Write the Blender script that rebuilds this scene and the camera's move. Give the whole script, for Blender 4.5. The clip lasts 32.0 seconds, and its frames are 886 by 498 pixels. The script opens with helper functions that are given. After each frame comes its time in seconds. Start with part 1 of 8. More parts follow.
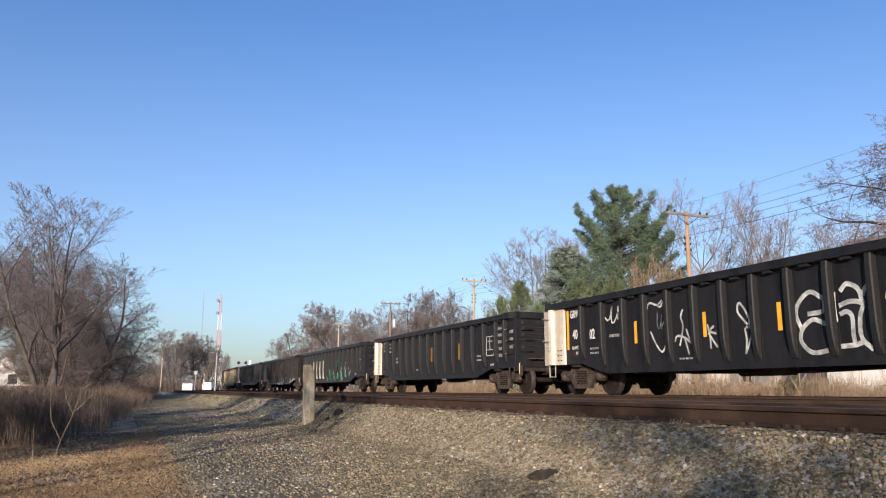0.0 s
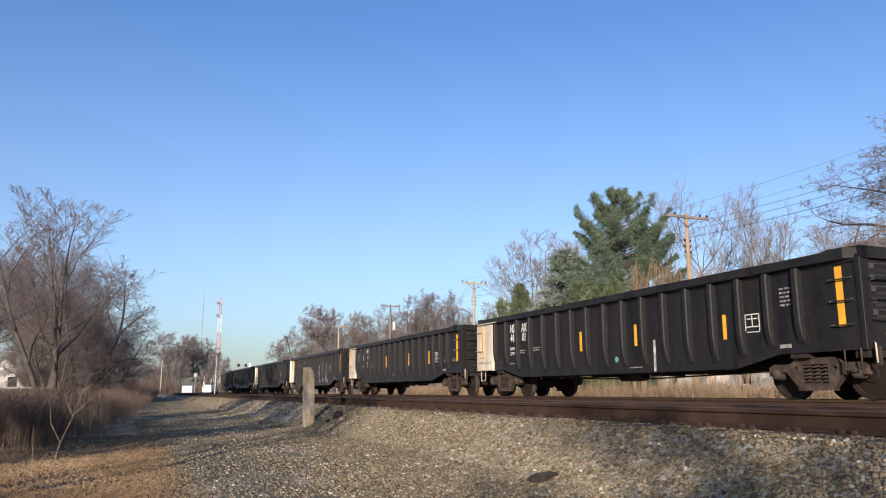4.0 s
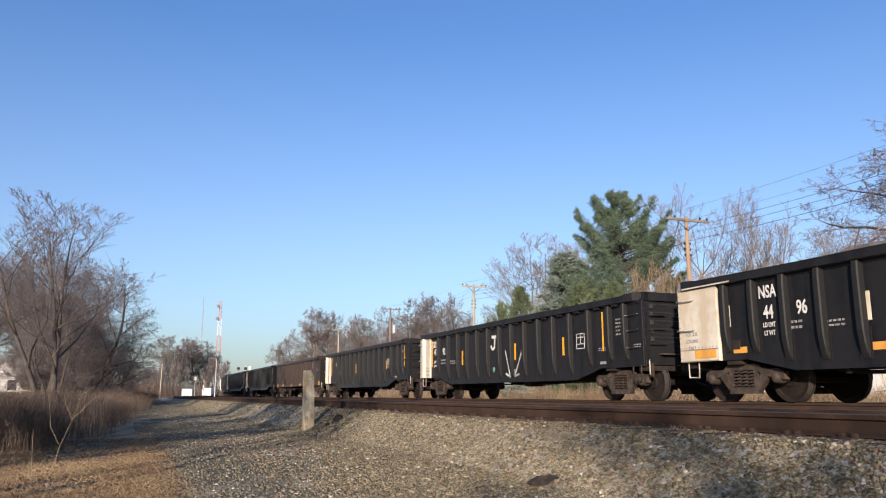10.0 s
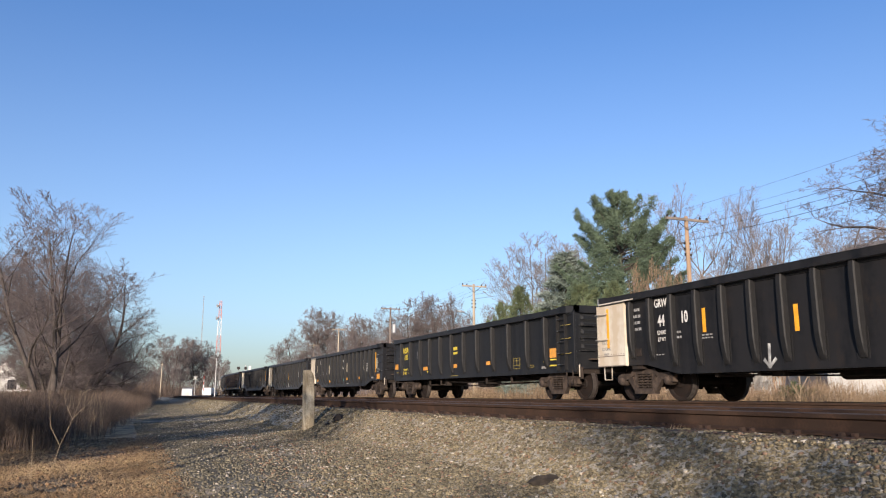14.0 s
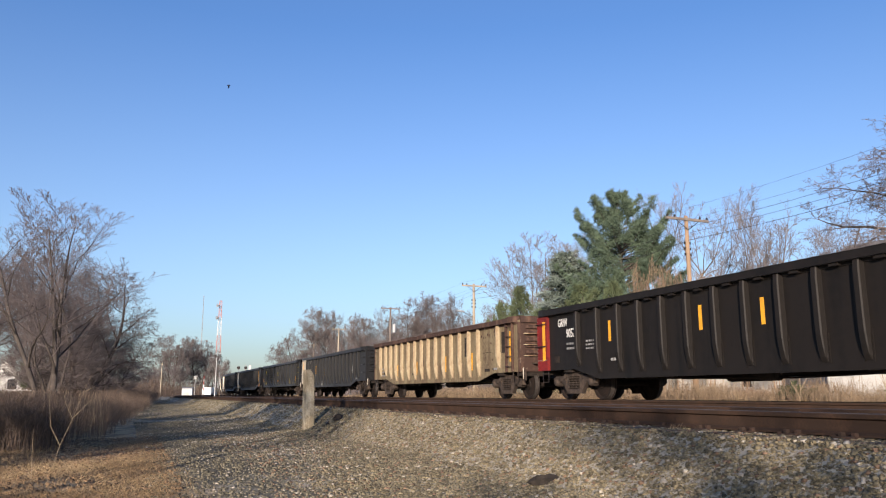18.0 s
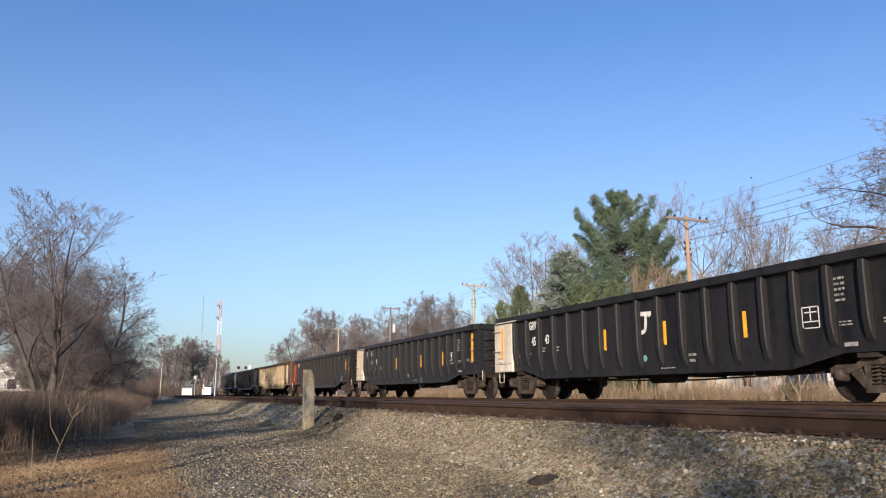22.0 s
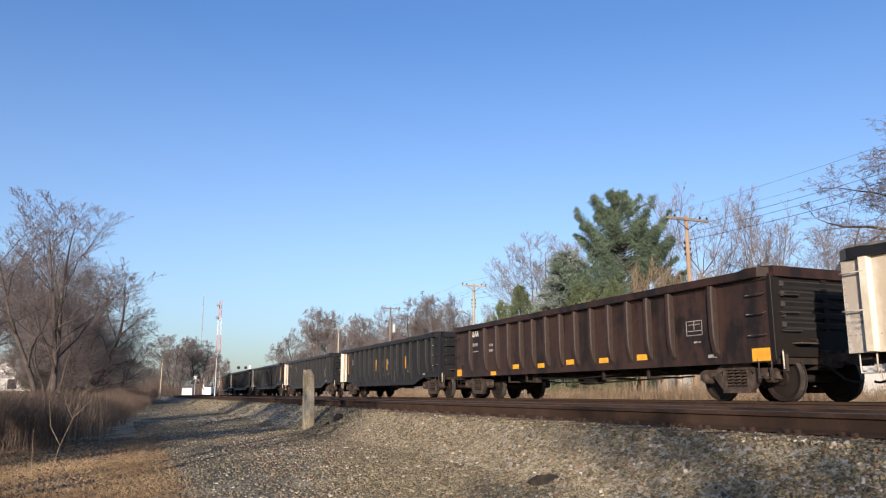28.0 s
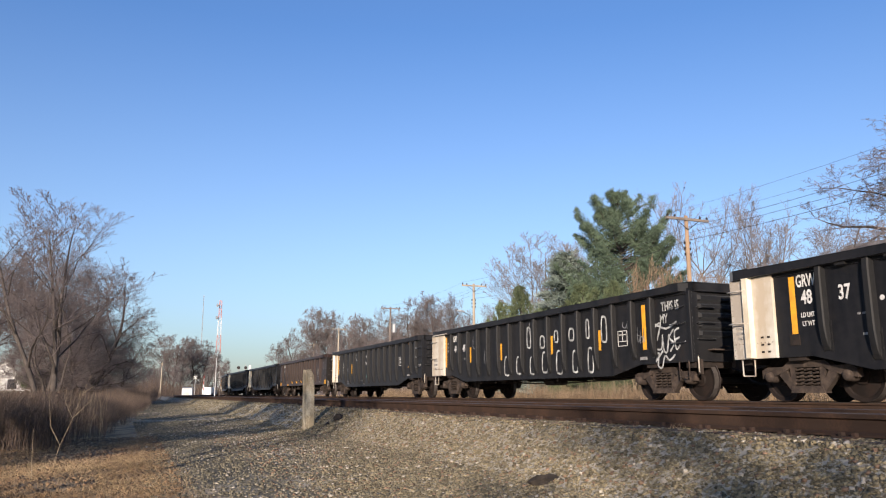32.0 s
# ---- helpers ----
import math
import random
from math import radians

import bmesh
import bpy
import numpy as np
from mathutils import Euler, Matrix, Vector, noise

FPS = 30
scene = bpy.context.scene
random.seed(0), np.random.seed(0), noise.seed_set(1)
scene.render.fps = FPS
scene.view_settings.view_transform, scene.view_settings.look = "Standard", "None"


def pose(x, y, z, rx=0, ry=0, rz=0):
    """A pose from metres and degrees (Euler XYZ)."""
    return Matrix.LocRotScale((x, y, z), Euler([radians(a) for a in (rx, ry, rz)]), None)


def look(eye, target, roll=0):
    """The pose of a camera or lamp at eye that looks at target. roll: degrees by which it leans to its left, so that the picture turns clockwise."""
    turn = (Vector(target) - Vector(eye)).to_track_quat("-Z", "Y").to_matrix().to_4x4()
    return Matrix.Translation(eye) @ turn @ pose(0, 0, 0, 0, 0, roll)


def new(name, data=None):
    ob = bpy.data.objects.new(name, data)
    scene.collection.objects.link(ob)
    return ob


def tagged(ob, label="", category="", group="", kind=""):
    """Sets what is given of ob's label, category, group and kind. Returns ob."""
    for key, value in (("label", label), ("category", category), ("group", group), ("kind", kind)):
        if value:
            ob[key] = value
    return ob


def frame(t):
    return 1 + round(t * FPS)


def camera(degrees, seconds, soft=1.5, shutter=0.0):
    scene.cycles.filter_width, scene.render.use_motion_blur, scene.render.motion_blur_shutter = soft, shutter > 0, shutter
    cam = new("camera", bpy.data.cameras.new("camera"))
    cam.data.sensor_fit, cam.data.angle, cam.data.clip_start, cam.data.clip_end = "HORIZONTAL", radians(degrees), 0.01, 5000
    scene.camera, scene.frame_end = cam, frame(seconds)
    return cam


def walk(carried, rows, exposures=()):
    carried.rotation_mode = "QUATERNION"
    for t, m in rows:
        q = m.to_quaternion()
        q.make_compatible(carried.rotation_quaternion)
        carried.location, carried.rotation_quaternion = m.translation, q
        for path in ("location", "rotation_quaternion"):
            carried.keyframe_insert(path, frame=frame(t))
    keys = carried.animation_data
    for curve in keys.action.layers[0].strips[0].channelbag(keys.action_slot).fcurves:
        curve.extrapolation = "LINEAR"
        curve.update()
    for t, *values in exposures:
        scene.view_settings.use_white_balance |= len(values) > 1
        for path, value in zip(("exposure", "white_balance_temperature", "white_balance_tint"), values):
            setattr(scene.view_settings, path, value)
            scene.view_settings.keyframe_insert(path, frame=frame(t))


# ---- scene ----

# ---------------------------------------------------------------- camera
RAIL = 1.353                 # height of the rail tops over the path
EYE = (0.0, 0.0, 1.5)
YAW, TILT = 22.11, 10.718    # degrees to the right of the track, degrees up


def aim(tilt):
    y, p = radians(YAW), radians(tilt)
    return look(EYE, (EYE[0] + math.sin(y) * math.cos(p), EYE[1] + math.cos(y) * math.cos(p), EYE[2] + math.sin(p)))


cam = camera(60.0, 32.0, soft=1.15)
NODS = [(0, -8.7), (1, -8.7), (1.5, -7.6), (2, -7.5), (2.5, -5.8), (3.5, -5.4), (5.5, -0.4), (6, -1.2), (7, -1.3), (8, 1.4),
        (10, 1.4), (10.5, 0.2), (12.5, 0.1), (13.5, 1.2), (14.5, 0.3), (17, 0.6), (18.5, 0.1), (32, 0)]
walk(cam, [(t, aim(TILT + d / 1407 * 57.3)) for t, d in NODS])

# ---------------------------------------------------------------- light
SUN_UP = 12.5
SUN_FROM = Vector((-0.565, -0.825, math.tan(radians(SUN_UP)))).normalized()
world = bpy.data.worlds.new("sky")
scene.world = world
world.use_nodes = True
wn = world.node_tree.nodes
sky = wn.new("ShaderNodeTexSky")
sky.sky_type, sky.sun_disc = "NISHITA", False
sky.sun_elevation, sky.sun_rotation = radians(SUN_UP), math.atan2(SUN_FROM.x, SUN_FROM.y)
sky.air_density, sky.dust_density, sky.ozone_density = 1.25, 0.9, 6.5
clear = wn.new("ShaderNodeHueSaturation")
clear.inputs["Hue"].default_value = 0.504
height = wn.new("ShaderNodeSeparateXYZ")
world.node_tree.links.new(wn.new("ShaderNodeTexCoord").outputs["Generated"], height.inputs[0])
for socket, low, high in (("Saturation", 0.74, 0.98), ("Value", 0.99, 0.94)):      # pale haze towards the horizon
    haze = wn.new("ShaderNodeMapRange")
    haze.inputs["From Max"].default_value, haze.inputs["To Min"].default_value, haze.inputs["To Max"].default_value = 0.45, low, high
    world.node_tree.links.new(height.outputs[2], haze.inputs[0])
    world.node_tree.links.new(haze.outputs[0], clear.inputs[socket])
world.node_tree.links.new(sky.outputs[0], clear.inputs["Color"])
world.node_tree.links.new(clear.outputs[0], wn["Background"].inputs[0])
wn["Background"].inputs[1].default_value = 0.15
sun_data = bpy.data.lights.new("sun", "SUN")
sun_data.energy, sun_data.angle, sun_data.color = 5.0, radians(0.5), (1.0, 0.89, 0.74)
sun = new("sun", sun_data)
sun.matrix_world = look(Vector((0, 0, 60)) + SUN_FROM, (0, 0, 60))
scene.view_settings.exposure = 0.60
scene.view_settings.use_white_balance = True
scene.view_settings.white_balance_temperature, scene.view_settings.white_balance_tint = 6600, 16

# ---------------------------------------------------------------- materials


def mat(name, col, rough=0.7, metal=0.0, col2=None, amount=0.5, scale=4.0, fine=40.0, bump=0.0, streak=0.0, island=0.0, piece=0.0, gloss=0.22, dust=0.0, stain=None):
    """A surface of two colours mixed by coarse and fine noise, with relief; streak > 0 draws the stains down its height."""
    m = bpy.data.materials.new(name)
    m.use_nodes = True
    n, l = m.node_tree.nodes, m.node_tree.links
    b = n["Principled BSDF"]
    b.inputs["Roughness"].default_value, b.inputs["Metallic"].default_value = rough, metal
    b.inputs["Specular IOR Level"].default_value = gloss
    b.inputs["Sheen Weight"].default_value, b.inputs["Sheen Roughness"].default_value, b.inputs["Sheen Tint"].default_value = dust, 0.3, (0.88, 0.94, 1.0, 1)
    co = n.new("ShaderNodeTexCoord")
    mp = n.new("ShaderNodeMapping")
    l.new(co.outputs["Object"], mp.inputs[0])
    if streak:
        mp.inputs["Scale"].default_value = (1, 1, streak)
    n1, n2 = n.new("ShaderNodeTexNoise"), n.new("ShaderNodeTexNoise")
    n1.inputs["Scale"].default_value, n1.inputs["Detail"].default_value = scale, 5
    n2.inputs["Scale"].default_value, n2.inputs["Detail"].default_value = fine, 3
    l.new(mp.outputs[0], n1.inputs[0])
    l.new(co.outputs["Object"], n2.inputs[0])
    add = n.new("ShaderNodeMath")
    add.operation = "MULTIPLY_ADD"
    l.new(n2.outputs[0], add.inputs[0])
    add.inputs[1].default_value = 0.45
    l.new(n1.outputs[0], add.inputs[2])
    ramp = n.new("ShaderNodeValToRGB")
    ramp.color_ramp.elements[0].position, ramp.color_ramp.elements[1].position = 0.55 - 0.1 * amount, 1.05 - 0.35 * amount
    c2 = col2 or tuple(0.6 * c for c in col)
    ramp.color_ramp.elements[0].color, ramp.color_ramp.elements[1].color = (*col, 1), (*c2, 1)
    l.new(add.outputs[0], ramp.inputs[0])
    out = ramp.outputs[0]
    for k, src in ((island, "ShaderNodeNewGeometry"), (piece, "ShaderNodeObjectInfo")):
        if k:
            g = n.new(src)
            hs = n.new("ShaderNodeHueSaturation")
            mr = n.new("ShaderNodeMapRange")
            mr.inputs["To Min"].default_value, mr.inputs["To Max"].default_value = 1 - k, 1 + k
            l.new(g.outputs["Random Per Island" if src.endswith("Geometry") else "Random"], mr.inputs[0])
            l.new(mr.outputs[0], hs.inputs["Value"])
            l.new(out, hs.inputs["Color"])
            out = hs.outputs[0]
    if stain:      # blotches with a shape of their own: colour, size, spread
        n3 = n.new("ShaderNodeTexNoise")
        n3.inputs["Scale"].default_value, n3.inputs["Detail"].default_value, n3.inputs["Roughness"].default_value = stain[1], 8, 0.68
        st = n.new("ShaderNodeMapping")
        st.inputs["Location"].default_value, st.inputs["Scale"].default_value = (3.7, 1.3, 8.1), (1, 1, 0.6)
        l.new(co.outputs["Object"], st.inputs[0])
        l.new(st.outputs[0], n3.inputs[0])
        mr = n.new("ShaderNodeMapRange")
        mr.inputs["From Min"].default_value, mr.inputs["From Max"].default_value, mr.inputs["To Max"].default_value = 0.62 - stain[2], 0.72 - stain[2], 0.85
        l.new(n3.outputs[0], mr.inputs[0])
        mx = n.new("ShaderNodeMix")
        mx.data_type = "RGBA"
        mx.inputs[7].default_value = (*stain[0], 1)
        l.new(mr.outputs[0], mx.inputs[0])
        l.new(out, mx.inputs[6])
        out = mx.outputs[2]
    l.new(out, b.inputs["Base Color"])
    if bump:
        bp = n.new("ShaderNodeBump")
        bp.inputs["Strength"].default_value, bp.inputs["Distance"].default_value = bump, 0.02
        l.new(add.outputs[0], bp.inputs["Height"])
        l.new(bp.outputs[0], b.inputs["Normal"])
    return m


M = dict(
    black=mat("black_car_paint", (0.0035, 0.0040, 0.0057), 0.6, 0, (0.0123, 0.0120, 0.0132), 0.75, 3.0, 7, 0.15, streak=0.1, gloss=0.2, dust=0.26, stain=((0.0127, 0.0120, 0.0118), 1.6, 0.05)),
    black2=mat("faded_black_paint", (0.0039, 0.0045, 0.0060), 0.6, 0, (0.0137, 0.0133, 0.0141), 0.75, 3.0, 7, 0.15, streak=0.1, gloss=0.2, dust=0.26, stain=((0.0207, 0.0164, 0.0137), 1.6, 0.06)),
    navy=mat("blue_black_paint", (0.0046, 0.0058, 0.0081), 0.6, 0, (0.0123, 0.0128, 0.0142), 0.7, 3.0, 7, 0.15, streak=0.1, gloss=0.2, dust=0.26, stain=((0.0181, 0.0167, 0.0162), 1.6, 0.04)),
    maroon=mat("rusty_maroon_paint", (0.012, 0.0095, 0.009), 0.6, 0, (0.036, 0.0175, 0.0135), 0.7, 2.6, 7, 0.2, streak=0.1, gloss=0.2, dust=0.26, stain=((0.0075, 0.0065, 0.0065), 1.3, 0.12)),
    brown=mat("brown_black_paint", (0.014, 0.0105, 0.0095), 0.6, 0, (0.042, 0.0225, 0.0175), 0.7, 2.6, 7, 0.2, streak=0.1, gloss=0.2, dust=0.26, stain=((0.008, 0.007, 0.007), 1.3, 0.12)),
    umber=mat("umber_black_paint", (0.0053, 0.0046, 0.0043), 0.6, 0, (0.0117, 0.0093, 0.0079), 0.8, 2.6, 7, 0.2, streak=0.1, gloss=0.2, dust=0.26, stain=((0.0143, 0.0100, 0.0079), 1.4, 0.05)),
    # rib colours, a little lighter than the side sheets they stand on
    blackrib=mat("lighter_black_ribs", (0.0069, 0.0072, 0.0084), 0.6, 0, (0.0150, 0.0144, 0.0142), 0.75, 3.0, 9, 0.2, streak=0.12, gloss=0.22, dust=0.06),
    umberrib=mat("lighter_umber_ribs", (0.0069, 0.0058, 0.0053), 0.6, 0, (0.0138, 0.0108, 0.0090), 0.75, 3.0, 9, 0.2, streak=0.12, gloss=0.22, dust=0.06),
    maroonrib=mat("lighter_maroon_ribs", (0.0165, 0.0125, 0.0115), 0.6, 0, (0.039, 0.0245, 0.0195), 0.75, 3.0, 9, 0.2, streak=0.12, gloss=0.22, dust=0.06),
    tan=mat("weathered_tan_paint", (0.24, 0.195, 0.115), 0.75, 0, (0.125, 0.088, 0.054), 0.55, 3.0, 12, 0.2, streak=0.15, stain=((0.06, 0.036, 0.025), 2.0, 0.04)),
    tanrust=mat("rusted_tan_steel", (0.13, 0.075, 0.052), 0.85, 0, (0.055, 0.032, 0.025), 0.9, 3.0, 9, 0.3, streak=0.2, stain=((0.36, 0.30, 0.23), 2.5, 0.0)),
    tanrib=mat("cream_rib_paint", (0.44, 0.37, 0.24), 0.7, 0, (0.22, 0.145, 0.085), 0.5, 3.5, 6, 0.2, streak=0.1, stain=((0.20, 0.10, 0.055), 3.0, 0.04)),
    white=mat("dirty_white_paint", (0.60, 0.565, 0.48), 0.6, 0, (0.46, 0.38, 0.28), 0.5, 2.6, 6, 0.1, streak=0.25, stain=((0.20, 0.10, 0.06), 2.6, -0.02)),
    grey=mat("greyed_white_paint", (0.58, 0.54, 0.46), 0.65, 0, (0.36, 0.31, 0.25), 0.6, 2.6, 14, 0.15, streak=0.3, stain=((0.22, 0.15, 0.10), 3.0, -0.02)),
    cream=mat("cream_paint", (0.68, 0.62, 0.48), 0.6, 0, (0.46, 0.38, 0.27), 0.4, 2.6, 6, 0.1, streak=0.25, stain=((0.30, 0.18, 0.10), 2.2, 0.0)),
    red=mat("dark_red_paint", (0.25, 0.020, 0.018), 0.6, 0, (0.12, 0.015, 0.014), 0.6, 2.2, 20, 0.1),
    yellow=mat("yellow_reflective_stripe", (0.80, 0.40, 0.03), 0.45, 0, (0.60, 0.28, 0.03), 0.5, 5, 40, 0.0),
    orange=mat("faded_orange_patch", (0.75, 0.33, 0.05), 0.5, 0, (0.5, 0.24, 0.06), 0.5, 5, 40, 0.0),
    lettering=mat("white_lettering", (0.72, 0.71, 0.67), 0.6, 0, (0.45, 0.43, 0.4), 0.5, 8, 50),
    stencil=mat("worn_white_stencil", (0.40, 0.395, 0.375), 0.6, 0, (0.16, 0.155, 0.15), 0.7, 9, 50),
    faint=mat("faded_lettering", (0.33, 0.32, 0.30), 0.6, 0, (0.18, 0.17, 0.16), 0.6, 8, 50),
    gold=mat("yellow_lettering", (0.72, 0.56, 0.06), 0.6, 0, (0.45, 0.34, 0.05), 0.5, 8, 50),
    oldgold=mat("faded_yellow_lettering", (0.30, 0.235, 0.05), 0.7, 0, (0.14, 0.11, 0.04), 0.6, 8, 50),
    spray=mat("white_spray_paint", (0.62, 0.62, 0.58), 0.7, 0, (0.22, 0.22, 0.21), 0.6, 6, 40),
    chalk=mat("chalky_grey_spray", (0.3750, 0.3750, 0.3825), 0.8, 0, (0.1500, 0.1500, 0.1530), 0.7, 6, 40),
    green=mat("green_spray_paint", (0.03, 0.30, 0.13), 0.7, 0, (0.02, 0.16, 0.10), 0.6, 3, 30),
    blue=mat("blue_sticker", (0.02, 0.09, 0.28), 0.5),
    mint=mat("pale_green_dot", (0.16, 0.36, 0.29), 0.7),
    rustred=mat("rust_red_lettering", (0.24, 0.085, 0.05), 0.8, 0, (0.08, 0.035, 0.025), 0.6, 9, 40),
    under=mat("sooty_underframe", (0.012, 0.011, 0.010), 0.9, 0, (0.03, 0.022, 0.018), 0.6, 5, 40, 0.3),
    truck=mat("rusty_truck_iron", (0.088, 0.064, 0.049), 0.85, 0, (0.036, 0.027, 0.022), 0.7, 6, 50, 0.4),
    wheel=mat("brown_wheel_steel", (0.0210, 0.0129, 0.0098), 0.8, 0.0, (0.0126, 0.0091, 0.0077), 0.7, 5, 40, 0.2),
    tread=mat("worn_wheel_tread", (0.12, 0.105, 0.095), 0.5, 0.5, (0.06, 0.05, 0.046), 0.5, 6, 40),
    rail=mat("rusty_rail_side", (0.075, 0.042, 0.028), 0.9, 0, (0.042, 0.027, 0.02), 0.8, 3, 40, 0.3, gloss=0.08),
    railtop=mat("dull_rail_head", (0.055, 0.042, 0.036), 0.6, 0.2, (0.09, 0.075, 0.066), 0.6, 3, 40),
    tie=mat("weathered_timber_tie", (0.090, 0.058, 0.040), 0.9, 0, (0.05, 0.035, 0.027), 0.8, 5, 60, 0.5, piece=0.3),
    rot=mat("rotten_black_timber", (0.045, 0.036, 0.028), 0.95, 0, (0.022, 0.018, 0.015), 0.8, 9, 60, 0.6),
    iron=mat("rusty_iron_fastening", (0.0700, 0.0385, 0.0280), 0.9, 0, (0.0420, 0.0280, 0.0210), 0.8, 8, 60, 0.3),
    concrete=mat("weathered_concrete", (0.50, 0.44, 0.33), 0.9, 0, (0.22, 0.18, 0.12), 0.7, 6, 40, 0.8, streak=0.3, stain=((0.15, 0.115, 0.062), 4.5, 0.05)),
    stone=mat("ballast_stone", (0.240, 0.195, 0.118), 0.9, 0, (0.125, 0.104, 0.066), 0.7, 9, 60, 0.3, island=0.55),
    pathstone=mat("dark_path_stone", (0.200, 0.172, 0.116), 0.9, 0, (0.11, 0.096, 0.067), 0.7, 9, 60, 0.3, island=0.55),
    pale=mat("pale_ballast_stone", (0.38, 0.34, 0.27), 0.85, 0, (0.32, 0.28, 0.23), 0.6, 9, 60, 0.2, island=0.3),
    timber=mat("orange_brown_pole_timber", (0.42, 0.285, 0.175), 0.85, 0, (0.27, 0.18, 0.115), 0.7, 3, 40, 0.4, streak=0.1),
    timber2=mat("bleached_pole_timber", (0.50, 0.42, 0.30), 0.85, 0, (0.3, 0.25, 0.19), 0.7, 3, 40, 0.4, streak=0.1),
    timber3=mat("grey_pole_timber", (0.26, 0.22, 0.18), 0.85, 0, (0.16, 0.13, 0.11), 0.7, 3, 40, 0.4, streak=0.1),
    dark=mat("dark_metal_fitting", (0.035, 0.03, 0.03), 0.6, 0.3),
    wire=mat("black_wire", (0.06, 0.06, 0.065), 0.6),
    bark=mat("grey_brown_bark", (0.115, 0.095, 0.082), 0.95, 0, (0.058, 0.048, 0.042), 0.8, 6, 40, 0.5, streak=0.3),
    bark2=mat("warm_grey_bark", (0.22, 0.175, 0.135), 0.95, 0, (0.12, 0.096, 0.075), 0.8, 6, 40, 0.5, streak=0.3),
    twig=mat("brown_twigs", (0.2072, 0.1714, 0.1635), 0.95, 0, (0.1366, 0.1131, 0.1086), 0.7, 0.6, 5, island=0.25),
    twig3=mat("hazy_grey_brown_twigs", (0.215, 0.18, 0.17), 0.95, 0, (0.15, 0.126, 0.119), 0.7, 0.6, 5, island=0.25),
    twig2=mat("pinkish_grey_twigs", (0.2666, 0.2339, 0.2219), 0.95, 0, (0.1892, 0.1651, 0.1548), 0.7, 0.6, 5, island=0.25),
    needle=mat("pine_needles", (0.1440, 0.1928, 0.1196), 0.7, 0, (0.0756, 0.1074, 0.0708), 0.8, 0.8, 6, island=0.35),
    spruce=mat("blue_green_needles", (0.33, 0.37, 0.34), 0.75, 0, (0.16, 0.20, 0.17), 0.8, 0.9, 6, island=0.35),
    shrub=mat("olive_green_foliage", (0.135, 0.160, 0.080), 0.75, 0, (0.070, 0.088, 0.045), 0.8, 0.9, 6, island=0.4),
    weed=mat("dead_brown_weed", (0.215, 0.155, 0.115), 0.95, 0, (0.125, 0.092, 0.072), 0.7, 0.4, 4, island=0.4),
    weedred=mat("russet_dead_weed", (0.36, 0.255, 0.17), 0.95, 0, (0.25, 0.17, 0.115), 0.7, 0.4, 4, island=0.4),
    tanweed=mat("tan_dead_brush", (0.36, 0.265, 0.165), 0.95, 0, (0.22, 0.155, 0.10), 0.7, 0.4, 4, island=0.45),
    rusty=mat("rust_stained_stone", (0.24, 0.155, 0.105), 0.9, 0, (0.15, 0.095, 0.06), 0.6, 9, 60, 0.3, island=0.3),
    straw=mat("dry_straw_grass", (0.50, 0.365, 0.205), 0.9, 0, (0.29, 0.195, 0.11), 0.7, 0.7, 6, island=0.35),
    stalk=mat("pale_dead_stalk", (0.42, 0.33, 0.22), 0.9, 0, (0.3, 0.23, 0.15), 0.6, 4, 30),
    leaf=mat("dead_leaves", (0.28, 0.17, 0.09), 0.9, 0, (0.14, 0.09, 0.055), 0.7, 4, 20, island=0.4),
    siding=mat("white_house_siding", (0.58, 0.57, 0.54), 0.7, 0, (0.48, 0.46, 0.42), 0.6, 1, 12, 0.1),
    roof=mat("grey_shingle_roof", (0.20, 0.19, 0.18), 0.9, 0, (0.13, 0.12, 0.115), 0.7, 2, 30, 0.4),
    glass=mat("dark_window_glass", (0.03, 0.035, 0.04), 0.1),
    towerred=mat("faded_red_tower_paint", (0.60, 0.26, 0.22), 0.6),
    towerwhite=mat("white_tower_paint", (0.8, 0.78, 0.75), 0.6),
    steel=mat("galvanised_steel", (0.42, 0.42, 0.42), 0.5, 0.5, (0.3, 0.3, 0.3)),
    gatered=mat("red_gate_stripe", (0.5, 0.04, 0.03), 0.6),
    carpaint=mat("white_vehicle_paint", (0.8, 0.8, 0.8), 0.3),
    rubber=mat("black_rubber", (0.02, 0.02, 0.02), 0.9),
)

# ---------------------------------------------------------------- mesh helpers


